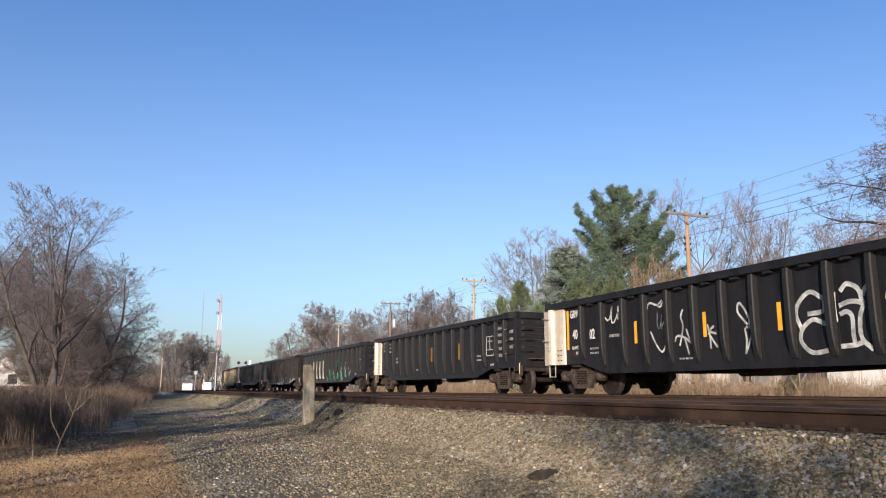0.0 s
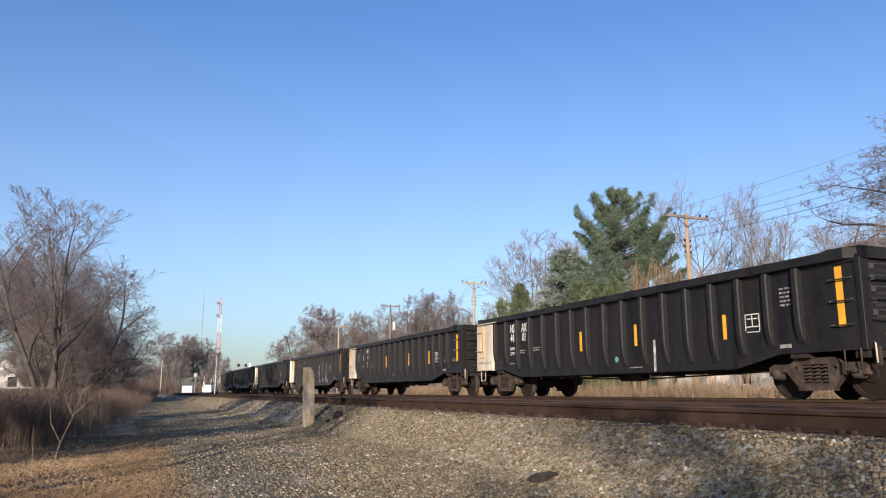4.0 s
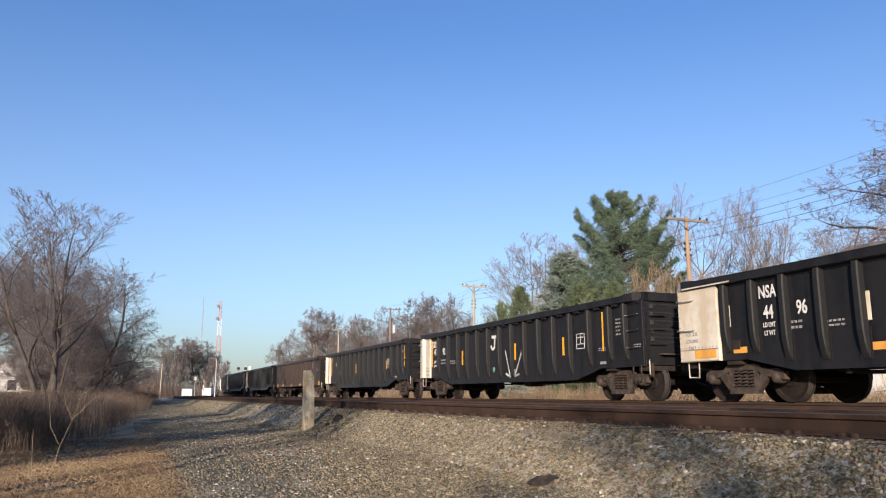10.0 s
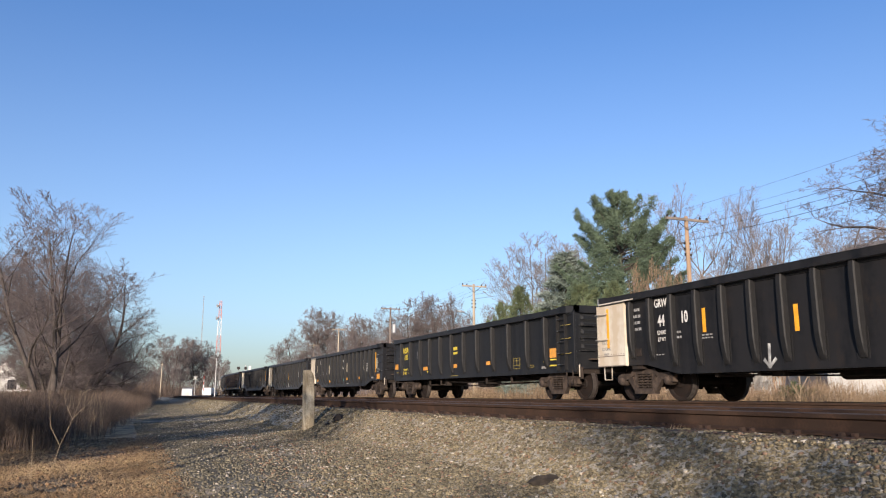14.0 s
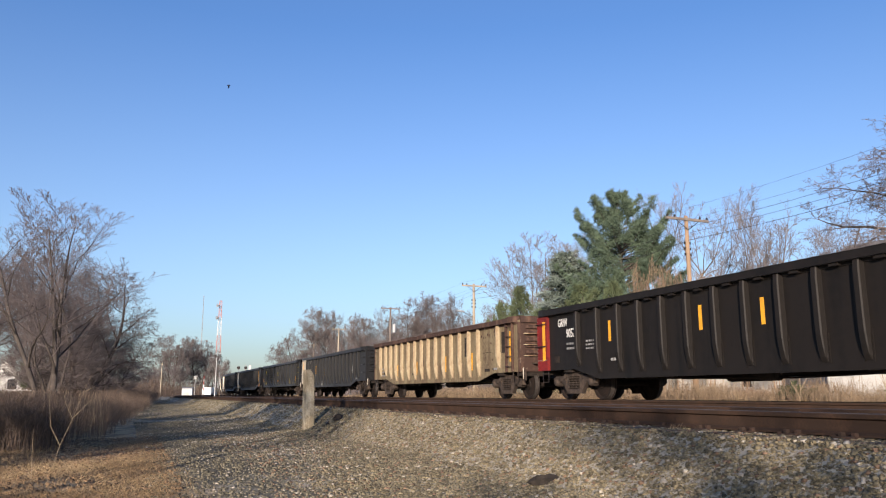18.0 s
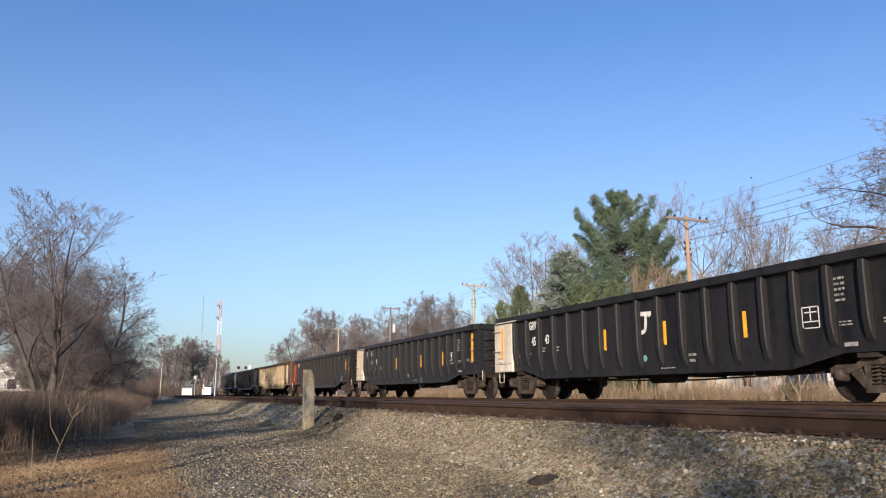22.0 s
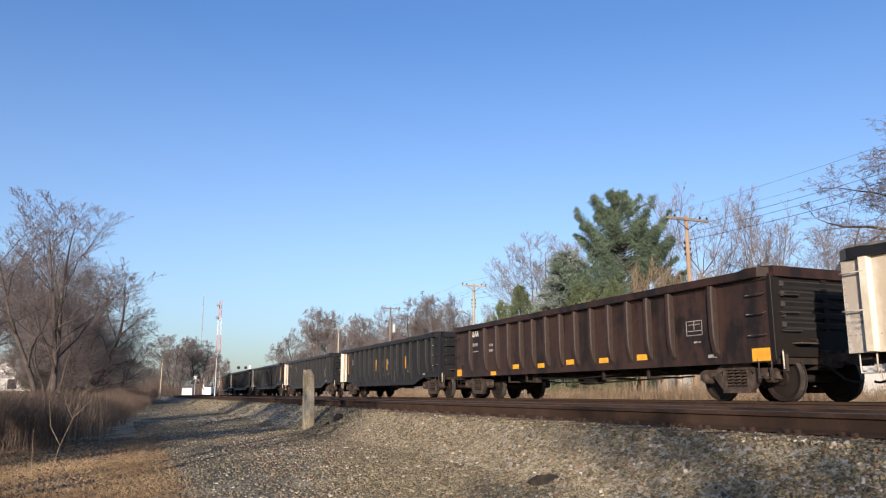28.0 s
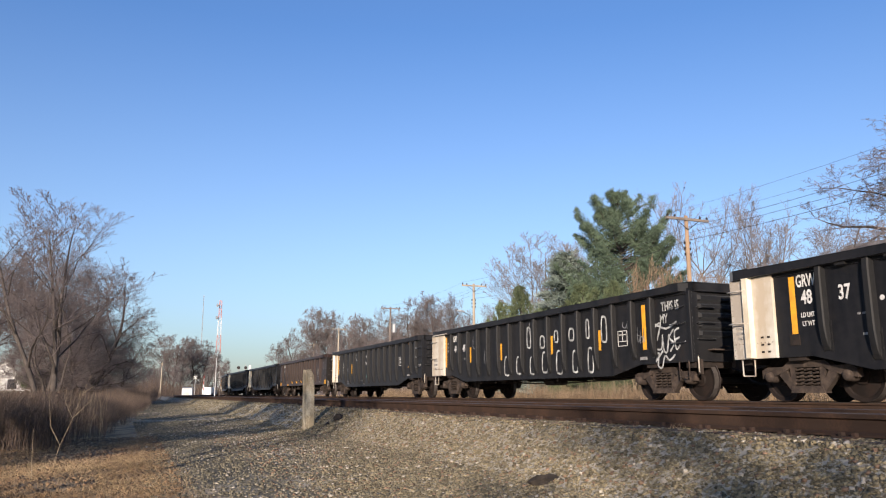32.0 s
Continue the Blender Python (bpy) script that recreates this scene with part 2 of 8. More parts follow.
class Soup:
    """Collects vertices and faces for one mesh."""

    def __init__(self):
        self.v, self.f = [], []

    def poly(self, pts):
        k = len(self.v)
        self.v += [tuple(p) for p in pts]
        self.f.append(tuple(range(k, k + len(pts))))
        return self

    def box(self, x0, x1, y0, y1, z0, z1, c=0.0):
        """A box, its four upright edges cut by c."""
        if c:
            ring = [(x0 + c, y0), (x1 - c, y0), (x1, y0 + c), (x1, y1 - c), (x1 - c, y1), (x0 + c, y1), (x0, y1 - c), (x0, y0 + c)]
        else:
            ring = [(x0, y0), (x1, y0), (x1, y1), (x0, y1)]
        return self.loft([[(x, y, z0) for x, y in ring], [(x, y, z1) for x, y in ring]])

    def loft(self, rings, caps=True):
        """Skin over rings of equal length; the first and last are closed."""
        k, n = len(self.v), len(rings[0])
        for r in rings:
            self.v += [tuple(p) for p in r]
        for i in range(len(rings) - 1):
            a = k + i * n
            self.f += [(a + j, a + (j + 1) % n, a + n + (j + 1) % n, a + n + j) for j in range(n)]
        if caps:
            self.f.append(tuple(range(k + n - 1, k - 1, -1)))
            e = k + (len(rings) - 1) * n
            self.f.append(tuple(range(e, e + n)))
        return self

    def tube(self, pts, radii, n=6):
        """A round bar along points."""
        if not hasattr(radii, "__len__"):
            radii = [radii] * len(pts)
        rings, pts = [], [Vector(p) for p in pts]
        for i, p in enumerate(pts):
            d = (pts[min(i + 1, len(pts) - 1)] - pts[max(i - 1, 0)]).normalized()
            a = d.cross(Vector((0, 0, 1)) if abs(d.z) < 0.9 else Vector((1, 0, 0))).normalized()
            b = d.cross(a)
            rings.append([p + radii[i] * (math.cos(6.2832 * j / n) * a + math.sin(6.2832 * j / n) * b) for j in range(n)])
        return self.loft(rings)

    def lathe_x(self, profile, n=20, cx=0.0, cy=0.0, cz=0.0):
        """A body turned about the x axis: profile of (x, radius)."""
        return self.loft([[(cx + x, cy + r * math.cos(6.2832 * j / n), cz + r * math.sin(6.2832 * j / n)) for j in range(n)] for x, r in profile])

    def slab(self, outline, x0, x1):
        """An outline of (y, z) pushed out from x0 to x1."""
        return self.loft([[(x0, y, z) for y, z in outline], [(x1, y, z) for y, z in outline]])

    def mesh(self, name, material, smooth=False, more=()):
        me = bpy.data.meshes.new(name)
        me.from_pydata(self.v, [], self.f)
        bm = bmesh.new()
        bm.from_mesh(me)
        bmesh.ops.recalc_face_normals(bm, faces=bm.faces)
        bm.to_mesh(me)
        bm.free()
        me.materials.append(material)
        for m in more:
            me.materials.append(m)
        if smooth:
            me.polygons.foreach_set("use_smooth", [True] * len(me.polygons))
        return me

    def raw(self, name, material):
        """As mesh(), for large heaps of small pieces."""
        me = bpy.data.meshes.new(name)
        me.from_pydata(self.v, [], self.f)
        me.materials.append(material)
        return me


def part(name, mesh, parent, label="", at=None):
    ob = new(name, mesh)
    ob.parent = parent
    if at is not None:
        ob.matrix_basis = at
    if label:
        tagged(ob, label)
    return ob


def thing(name, label, category, at=None, group="", kind="", mesh=None):
    ob = new(name, mesh)
    if at is not None:
        ob.matrix_basis = at
    return tagged(ob, label, category, group, kind)


def mesh_from_arrays(name, verts, faces, material):
    me = bpy.data.meshes.new(name)
    verts, faces = np.asarray(verts, np.float32), np.asarray(faces, np.int32)
    k = faces.shape[1]
    me.vertices.add(len(verts))
    me.vertices.foreach_set("co", verts.ravel())
    me.loops.add(faces.size)
    me.loops.foreach_set("vertex_index", faces.ravel())
    me.polygons.add(len(faces))
    me.polygons.foreach_set("loop_start", np.arange(0, faces.size, k, dtype=np.int32))
    me.polygons.foreach_set("loop_total", np.full(len(faces), k, np.int32))
    me.update(calc_edges=True)
    me.validate()
    me.materials.append(material)
    return me


# ---------------------------------------------------------------- the lie of the land and the tracks
TRACK_NEAR, TRACK_FAR = 6.12, 12.82
BEND_Y, BEND_R = 92.0, 230.0      # the tracks run straight along y, then bend to the right


def on_track(x0, s):
    """Place and heading (radians to the right of y) s metres along the track whose straight lies at x0."""
    if s <= BEND_Y:
        return x0, s, 0.0
    r = BEND_R + (TRACK_FAR - x0)
    a = (s - BEND_Y) / r
    return x0 + r * (1 - math.cos(a)), BEND_Y + r * math.sin(a), a


def bend_shift(y):
    """How far the bend carries the line to the right at y."""
    d = np.clip(y - BEND_Y, 0, BEND_R * 0.9)
    return BEND_R - np.sqrt(BEND_R ** 2 - d ** 2)


def land(x, y):
    """Height of the ground."""
    x, y = np.asarray(x, float), np.asarray(y, float)
    x = x - bend_shift(y)
    base = 0.46 * np.clip(y / 10, 0, 1) ** 1.5 + 0.57 * np.clip((y - 10) / 129, 0, 1) + 0.03 * np.sin(x * 1.3 + y * 0.31) * np.clip(1 - y / 60, 0, 1) * np.clip(y / 6, 0, 1)
    base = base + 0.02 * np.sin(x * 2.9 - y * 0.83) * np.clip(y / 6, 0, 1) + 0.2 * np.clip((-2 - x) / 30, 0, 1)
    bank = RAIL - 0.205 - 0.60 * np.clip(4.75 - x, 0, 0.9) - (0.27 - 0.21 * np.clip((y - 6) / 6, 0, 1)) * np.clip(3.85 - x, 0, 99) - 0.16 * np.clip(x - 15.0, 0, 1.6)
    bank = bank - 0.05 * (np.clip(1 - np.abs(x - 9.45) / 1.2, 0, 1))
    h = np.logaddexp(base * 7, bank * 7) / 7
    far = RAIL - 0.35 + 0.12 * np.sin(x * 0.13 + y * 0.09) * np.clip((x - 20) / 20, 0, 1)
    return np.where(x > 4.75, np.maximum(bank, far * np.clip((x - 14) / 2, 0, 1)), h)


def sunk(x, y):
    """The lower lie of the land by which things beside the path were first laid out."""
    base = 1.03 * np.clip((y - 14) / 125, 0, 1) + 0.25 * np.clip((-2 - x) / 30, 0, 1)
    return np.where(x > 2.2, land(x, y), np.maximum(base, RAIL - 0.745 - 0.27 * np.clip(3.85 - x, 0, 99)))


def settle(x, y):
    """Draws places laid out on the lower lie of the land in towards the path's higher ground; also gives by how much."""
    x, y = np.asarray(x, float), np.asarray(y, float)
    drop, k = EYE[2] - sunk(x, y), np.ones(np.shape(x))
    for _ in range(40):
        k = 0.5 * k + 0.5 * np.clip((EYE[2] - land(x * k, y * k)) / drop, 0.4, 1.2)
    return x * k, y * k, k


def axis(fine, lo, hi, start, far):
    a = list(np.arange(lo, hi, fine))
    step, v, up = fine, hi, []
    while v < far:
        up.append(v)
        step *= 1.22
        v += step
    step, v, down = fine, lo, []
    while v > -far:
        step *= 1.22
        v -= step
        down.append(v)
    return np.array(down[::-1] + a + up + [far])


def ground_material():
    m = bpy.data.materials.new("gravel_and_dry_grass_ground")
    m.use_nodes = True
    n, l = m.node_tree.nodes, m.node_tree.links
    b = n["Principled BSDF"]
    b.inputs["Roughness"].default_value, b.inputs["Specular IOR Level"].default_value = 0.95, 0.15
    co = n.new("ShaderNodeTexCoord").outputs["Object"]

    def tex(scale, detail=4, kind="ShaderNodeTexNoise"):
        t = n.new(kind)
        t.inputs["Scale"].default_value = scale
        if "Detail" in t.inputs:
            t.inputs["Detail"].default_value = detail
        l.new(co, t.inputs[0])
        return t

    def ramp(src, stops):
        r = n.new("ShaderNodeValToRGB")
        els = r.color_ramp.elements
        while len(els) < len(stops):
            els.new(0.5)
        for e, (p, c) in zip(els, stops):
            e.position, e.color = p, (*c, 1)
        l.new(src, r.inputs[0])
        return r.outputs[0]

    def mix(f, a, b2, mode="MIX"):
        x = n.new("ShaderNodeMix")
        x.data_type, x.blend_type = "RGBA", mode
        if isinstance(f, float):
            x.inputs[0].default_value = f
        else:
            l.new(f, x.inputs[0])
        l.new(a, x.inputs[6]), l.new(b2, x.inputs[7])
        return x.outputs[2]

    def band(src, lo, hi):
        r = n.new("ShaderNodeMapRange")
        r.interpolation_type = "SMOOTHSTEP"
        r.inputs["From Min"].default_value, r.inputs["From Max"].default_value = lo, hi
        l.new(src, r.inputs[0])
        return r.outputs[0]

    cells = tex(17, kind="ShaderNodeTexVoronoi")
    big, mid, small = tex(0.5), tex(2.2), tex(26, 6)
    gravel = ramp(cells.outputs["Color"], [(0.1, (0.090, 0.077, 0.054)), (0.5, (0.165, 0.142, 0.100)), (0.85, (0.235, 0.203, 0.145)), (0.98, (0.36, 0.32, 0.25))])
    dirt = ramp(small.outputs[0], [(0.3, (0.075, 0.067, 0.050)), (0.7, (0.145, 0.130, 0.097))])
    stones = mix(band(mid.outputs[0], 0.42, 0.62), dirt, gravel)
    path = mix(band(big.outputs[0], 0.42, 0.58), stones, dirt)
    hay = ramp(small.outputs[0], [(0.25, (0.22, 0.145, 0.08)), (0.5, (0.42, 0.29, 0.155)), (0.75, (0.55, 0.41, 0.225))])
    litter = ramp(small.outputs[0], [(0.3, (0.09, 0.066, 0.045)), (0.7, (0.25, 0.165, 0.095))])
    sep = n.new("ShaderNodeSeparateXYZ")
    l.new(co, sep.inputs[0])
    wob = n.new("ShaderNodeMath")
    wob.operation = "MULTIPLY_ADD"
    l.new(big.outputs[0], wob.inputs[0])
    wob.inputs[1].default_value = 3.0
    l.new(sep.outputs[0], wob.inputs[2])
    x = wob.outputs[0]
    col = mix(band(x, 3.9, 5.4), path, gravel)
    grassy = mix(band(mid.outputs[0], 0.35, 0.6), litter, hay)
    col = mix(band(x, 2.6, 1.6), col, grassy)
    col = mix(band(x, 17.2, 18.6), col, hay)
    l.new(col, b.inputs["Base Color"])
    bump = n.new("ShaderNodeBump")
    bump.inputs["Strength"].default_value, bump.inputs["Distance"].default_value = 0.4, 0.03
    l.new(cells.outputs["Distance"], bump.inputs["Height"])
    l.new(bump.outputs[0], b.inputs["Normal"])
    return m


gx, gy = axis(0.12, -6, 18, 0, 2500), axis(0.35, 3, 60, 0, 2500)
GX, GY = np.meshgrid(gx, gy)
GZ = land(GX, GY)
nx, ny = len(gx), len(gy)
I = np.arange(nx * ny).reshape(ny, nx)
ground_me = mesh_from_arrays("ground", np.stack([GX, GY, GZ], -1).reshape(-1, 3),
                             np.stack([I[:-1, :-1], I[:-1, 1:], I[1:, 1:], I[1:, :-1]], -1).reshape(-1, 4), ground_material())
ground_me.polygons.foreach_set("use_smooth", [True] * len(ground_me.polygons))
tagged(new("ground", ground_me), "gravel railway bank, path and dry winter grass", "ground", kind="structure")


RAIL_SHAPE = [(-0.07, -0.18), (0.07, -0.18), (0.07, -0.168), (0.012, -0.145), (0.012, -0.055), (0.037, -0.042), (0.037, -0.006), (0.03, 0.0),
              (-0.03, 0.0), (-0.037, -0.006), (-0.037, -0.042), (-0.012, -0.055), (-0.012, -0.145), (-0.07, -0.168)]


def rail_mesh(x0, side, s0, s1):
    soup = Soup()
    stops = [s0, *np.arange(-20, BEND_Y, 20.0), *np.arange(BEND_Y, s1, 4.0), s1]
    rings = []
    for s in stops:
        x, y, a = on_track(x0, s)
        rings.append([(x + (side + w) * math.cos(a), y - (side + w) * math.sin(a), RAIL + h) for w, h in RAIL_SHAPE])
    me = soup.loft(rings).mesh("rail", M["rail"], more=(M["railtop"],))
    for p in me.polygons:
        if p.normal.z > 0.7 and p.center.z > RAIL - 0.01:
            p.material_index = 1
    return me


tie_me = Soup().box(-1.3, 1.3, -0.115, 0.115, -0.19, 0, 0.012).mesh("tie", M["tie"])
plate = Soup()
plate.box(-0.17, 0.17, -0.1, 0.1, 0, 0.014)
for px in (-0.1, 0.1):
    for py in (-0.06, 0.06):
        plate.box(px - 0.022, px + 0.022, py - 0.016, py + 0.016, 0.014, 0.045)
plate_me = plate.mesh("tie_plate", M["iron"])
anchor_me = Soup().box(-0.09, 0.09, -0.02, 0.02, -0.045, 0.012).mesh("rail_anchor", M["iron"])


def track(name, x0, s0, s1, tie_from, tie_to, step, label):
    t = thing(name, label, "railway track", kind="structure")
    for side in (-0.755, 0.755):
        part("rail", rail_mesh(x0, side, s0, s1), t, "rusty steel rail with a worn head")
    s = tie_from
    while s < tie_to:
        x, y, a = on_track(x0, s)
        j = random.uniform(-0.05, 0.05)
        part("tie", tie_me, t, at=pose(x + j, y, RAIL - 0.186 - random.uniform(0, 0.012), random.uniform(-1, 1), 0, -math.degrees(a) + random.uniform(-1.2, 1.2)))
        if x0 < 10 and s < 45:
            part("tie_plate", plate_me, t, at=pose(x - 0.755, y, RAIL - 0.192))
            if random.random() < 0.7:
                part("rail_anchor", anchor_me, t, at=pose(x - 0.755, y + 0.15, RAIL - 0.185))
        s += step * random.uniform(0.94, 1.06)
    return t


track("track_near", TRACK_NEAR, -260, 330, -6, 122, 0.55, "empty railway track with rusty rails on timber ties")
track("track_far", TRACK_FAR, -260, 330, -6, 122, 0.55, "railway track under the train, rusty rails on timber ties")

# ---------------------------------------------------------------- the train
PITCH_LEN, BODY = 16.96, 15.95
HL = BODY / 2
HALF, SHEET = 1.52, 1.37
TOP = 2.58


def outline(low, high, notch, tail, a=1.9, b=3.1):
    """The side of a car as (y, z), from its trailing end at HL - tail: raised over the trucks where it has a notch."""
    e = HL - tail
    if not notch:
        return [(e, low), (HL, low), (HL, TOP - 0.1), (e, TOP - 0.1)]
    return [(e, high), (e + a, high), (e + b, low), (HL - b, low), (HL - a, high), (HL, high), (HL, TOP - 0.1), (e, TOP - 0.1)]


CACHE = {}


def cached(key, make):
    if key not in CACHE:
        CACHE[key] = make()
    return CACHE[key]


def side_mesh(low, high, notch, tail, m, side):
    x = side * SHEET
    return Soup().slab(outline(low, high, notch, tail), x, x - side * 0.04).mesh("side_sheet", m)


def end_mesh(m):
    """The upper end wall framed by flat strips, with its plain lower plate; it faces +y from y = 0."""
    s = Soup()
    s.box(-SHEET + 0.045, SHEET - 0.045, -0.10, -0.045, 0.86, TOP - 0.12)
    for e in (-1, 1):
        x0, x1 = sorted((e * (SHEET - 0.045), e * 1.17))
        s.box(x0, x1, -0.045, 0.0, 0.86, TOP - 0.17)
    s.box(-1.17, 1.17, -0.045, -0.005, 0.86, 1.38)
    s.box(-0.06, 0.06, -0.045, 0.01, 1.38, TOP - 0.17)
    return s.mesh("end_wall", m)


def floor_mesh(m, tail):
    return Soup().box(-SHEET + 0.045, SHEET - 0.045, HL - tail + 0.11, HL - 0.11, 0.93, 1.02).mesh("floor_plate", m)


def chord_mesh(m, tail):
    """The top angle along both sides, cut across at the corners and carried over the ends; its edge is knocked about."""
    s, r = Soup(), random.Random(7)
    e0 = HL - tail
    for e in (-1, 1):
        a, b = e * (SHEET - 0.03), e * (HALF + 0.01)
        n = 14
        rings = [(a, b - e * 0.30, e0 - 0.05, 0.035), (a, b - e * 0.04, e0 + 0.24, 0.035), (a, b, e0 + 0.5, 0.03)]
        rings += [(a, b, e0 + 0.7 + (tail - 1.4) * k / (n - 1), r.uniform(-0.008, 0.01)) for k in range(n)]
        rings += [(a, b, HL - 0.5, 0.03), (a, b - e * 0.02, HL - 0.2, 0.035), (a, b - e * 0.16, HL + 0.04, 0.035)]
        s.loft([[(x0, y, TOP - 0.16), (x1, y, TOP - 0.16), (x1, y, TOP + h), (x0, y, TOP + h)] for x0, x1, y, h in rings])
        # flange that hangs under the angle against the sheet
        x0, x1 = sorted((e * (SHEET + 0.004), e * (SHEET + 0.03)))
        s.box(x0, x1, e0 + 0.1, HL - 0.1, TOP - 0.22, TOP - 0.16)
    for y0, y1 in ((e0 - 0.05, e0 + 0.16), (HL - 0.16, HL + 0.04)):
        s.box(-SHEET + 0.03, SHEET - 0.03, y0, y1, TOP - 0.17, TOP + 0.033)
    return s.mesh("top_chord", m)


def rib_mesh(bottom, bulge, m, half=0.082):
    """An upright pressed stake on a bolted foot flange; it runs out into the sheet above the sill."""
    s, top = Soup(), TOP - 0.16
    rings = []
    run_out = bottom + 0.16
    for k, d in ((0.0, 0.86), (0.12, 1.0), (0.55, 1.0), (0.72, 0.96), (0.86, 0.72), (0.95, 0.42), (1.0, 0.12)):
        z = top + (run_out - top) * k
        p = bulge * d
        w = half + 0.010 * k
        rings.append([(0.004, -w, z), (-p * 0.80, -w * 0.80, z), (-p, -w * 0.58, z), (-p, w * 0.58, z), (-p * 0.80, w * 0.80, z), (0.004, w, z)])
    s.loft(rings)
    foot = min(run_out + 0.52, top)
    for e in (-1, 1):
        y0, y1 = sorted((e * 0.075, e * 0.125))
        s.box(-0.012, 0.003, y0, y1, run_out - 0.02, foot)
        for k in range(4):
            z = run_out + 0.06 + 0.125 * k
            s.box(-0.026, -0.012, e * 0.104 - 0.012, e * 0.104 + 0.012, z - 0.012, z + 0.012)
    return s.mesh("rib", m)


def end_rib_mesh(m):
    """A pressed corrugation across the end wall, flattened at its tips."""
    rings = []
    for x, d in ((-1.14, 0.1), (-1.08, 0.9), (-0.2, 1.0), (0.2, 1.0), (1.08, 0.9), (1.14, 0.1)):
        p = 0.075 * d
        rings.append([(x, -0.045, -0.075), (x, -0.045 + p, -0.04), (x, -0.045 + p, 0.04), (x, -0.045, 0.075)])
    return Soup().loft(rings).mesh("end_rib", m)


def end_step_mesh(m):
    """The crossover step with its bent bracket and the brake pipe below the end."""
    s = Soup()
    s.box(-0.95, -0.45, -0.005, 0.20, 1.10, 1.13)
    s.tube([(-0.5, 0.19, 1.12), (-0.5, 0.19, 1.19), (-0.5, 0.0, 1.20)], 0.012, 4)
    return s.mesh("crossover_step", m)


def hose_mesh():
    return Soup().tube([(0.25, -0.05, 0.72), (0.25, 0.25, 0.62), (0.22, 0.5, 0.42), (0.16, 0.72, 0.36), (0.14, 0.82, 0.38)], 0.026, 6).mesh("air_hose", M["rubber"])


def bar(pts, r, m, name, n=5):
    return Soup().tube(pts, r, n).mesh(name, m, smooth=True)


def wheelset_mesh():
    s = Soup()
    prof = [(-0.10, 0.07), (-0.10, 0.14), (-0.06, 0.16), (-0.035, 0.36), (-0.06, 0.385), (-0.075, 0.45), (0.045, 0.457), (0.055, 0.485), (0.07, 0.485), (0.072, 0.38),
            (0.03, 0.36), (0.01, 0.16), (0.06, 0.14), (0.06, 0.08)]
    s.lathe_x(prof, 24, cx=-0.765)
    k = len(s.f)
    s.lathe_x([(-x, r) for x, r in prof], 24, cx=0.765)
    s.lathe_x([(-0.95, 0.075), (0.95, 0.075)], 10)
    me = s.mesh("wheelset", M["wheel"], more=(M["tread"],))
    for p in me.polygons:
        c = p.center
        r = math.hypot(c.y, c.z)
        if r > 0.445 and abs(p.normal.x) < 0.6:
            p.material_index = 1
    return me


def side_frame_mesh():
    """A cast truck side frame with its two arched jaws and the spring window."""
    s = Soup()
    top = [(-1.08, 0.60), (-0.95, 0.66), (-0.55, 0.66), (-0.42, 0.76), (0.42, 0.76), (0.55, 0.66), (0.95, 0.66), (1.08, 0.60)]
    low = [(-1.08, 0.44), (-0.72, 0.50), (-0.52, 0.56), (-0.38, 0.64), (0.38, 0.64), (0.52, 0.56), (0.72, 0.50), (1.08, 0.44)]
    for i in range(len(top) - 1):
        s.slab([low[i], low[i + 1], top[i + 1], top[i]], -0.07, 0.07)
    for e in (-1, 1):
        s.slab([(e * 0.66, 0.50), (e * 0.52, 0.62), (e * 0.30, 0.30), (e * 0.36, 0.18)], -0.06, 0.06)
        s.slab([(e * 0.40, 0.64), (e * 0.28, 0.64), (e * 0.28, 0.30), (e * 0.38, 0.30)], -0.055, 0.055)
    s.slab([(-0.38, 0.17), (0.38, 0.17), (0.34, 0.30), (-0.34, 0.30)], -0.09, 0.09)
    return s.mesh("side_frame", M["truck"])


def spring_mesh():
    pts = [(0.075 * math.cos(k * 0.9), 0.075 * math.sin(k * 0.9), 0.30 + 0.32 * k / 34) for k in range(35)]
    return Soup().tube(pts, 0.017, 4).mesh("spring", M["truck"])


def cap_mesh():
    return Soup().lathe_x([(-0.12, 0.05), (-0.115, 0.085), (-0.07, 0.105), (0.10, 0.115), (0.14, 0.10)], 12).mesh("bearing_cap", M["truck"], smooth=True)


def bolster_mesh():
    s = Soup()
    s.loft([[(x, -w, z0), (x, w, z0), (x, w, z1), (x, -w, z1)] for x, w, z0, z1 in ((-1.12, 0.17, 0.60, 0.72), (-0.7, 0.18, 0.48, 0.74), (0, 0.22, 0.40, 0.78), (0.7, 0.18, 0.48, 0.74), (1.12, 0.17, 0.60, 0.72))])
    for e in (-1, 1):
        s.box(-0.95, 0.95, e * 0.36 - 0.05, e * 0.36 + 0.05, 0.33, 0.43)
        s.box(-0.85, -0.70, e * 0.36 - 0.06, e * 0.42 + 0.06, 0.28, 0.50)
        s.box(0.70, 0.85, e * 0.36 - 0.06, e * 0.42 + 0.06, 0.28, 0.50)
    return s.mesh("truck", M["under"])


WHEELS = []


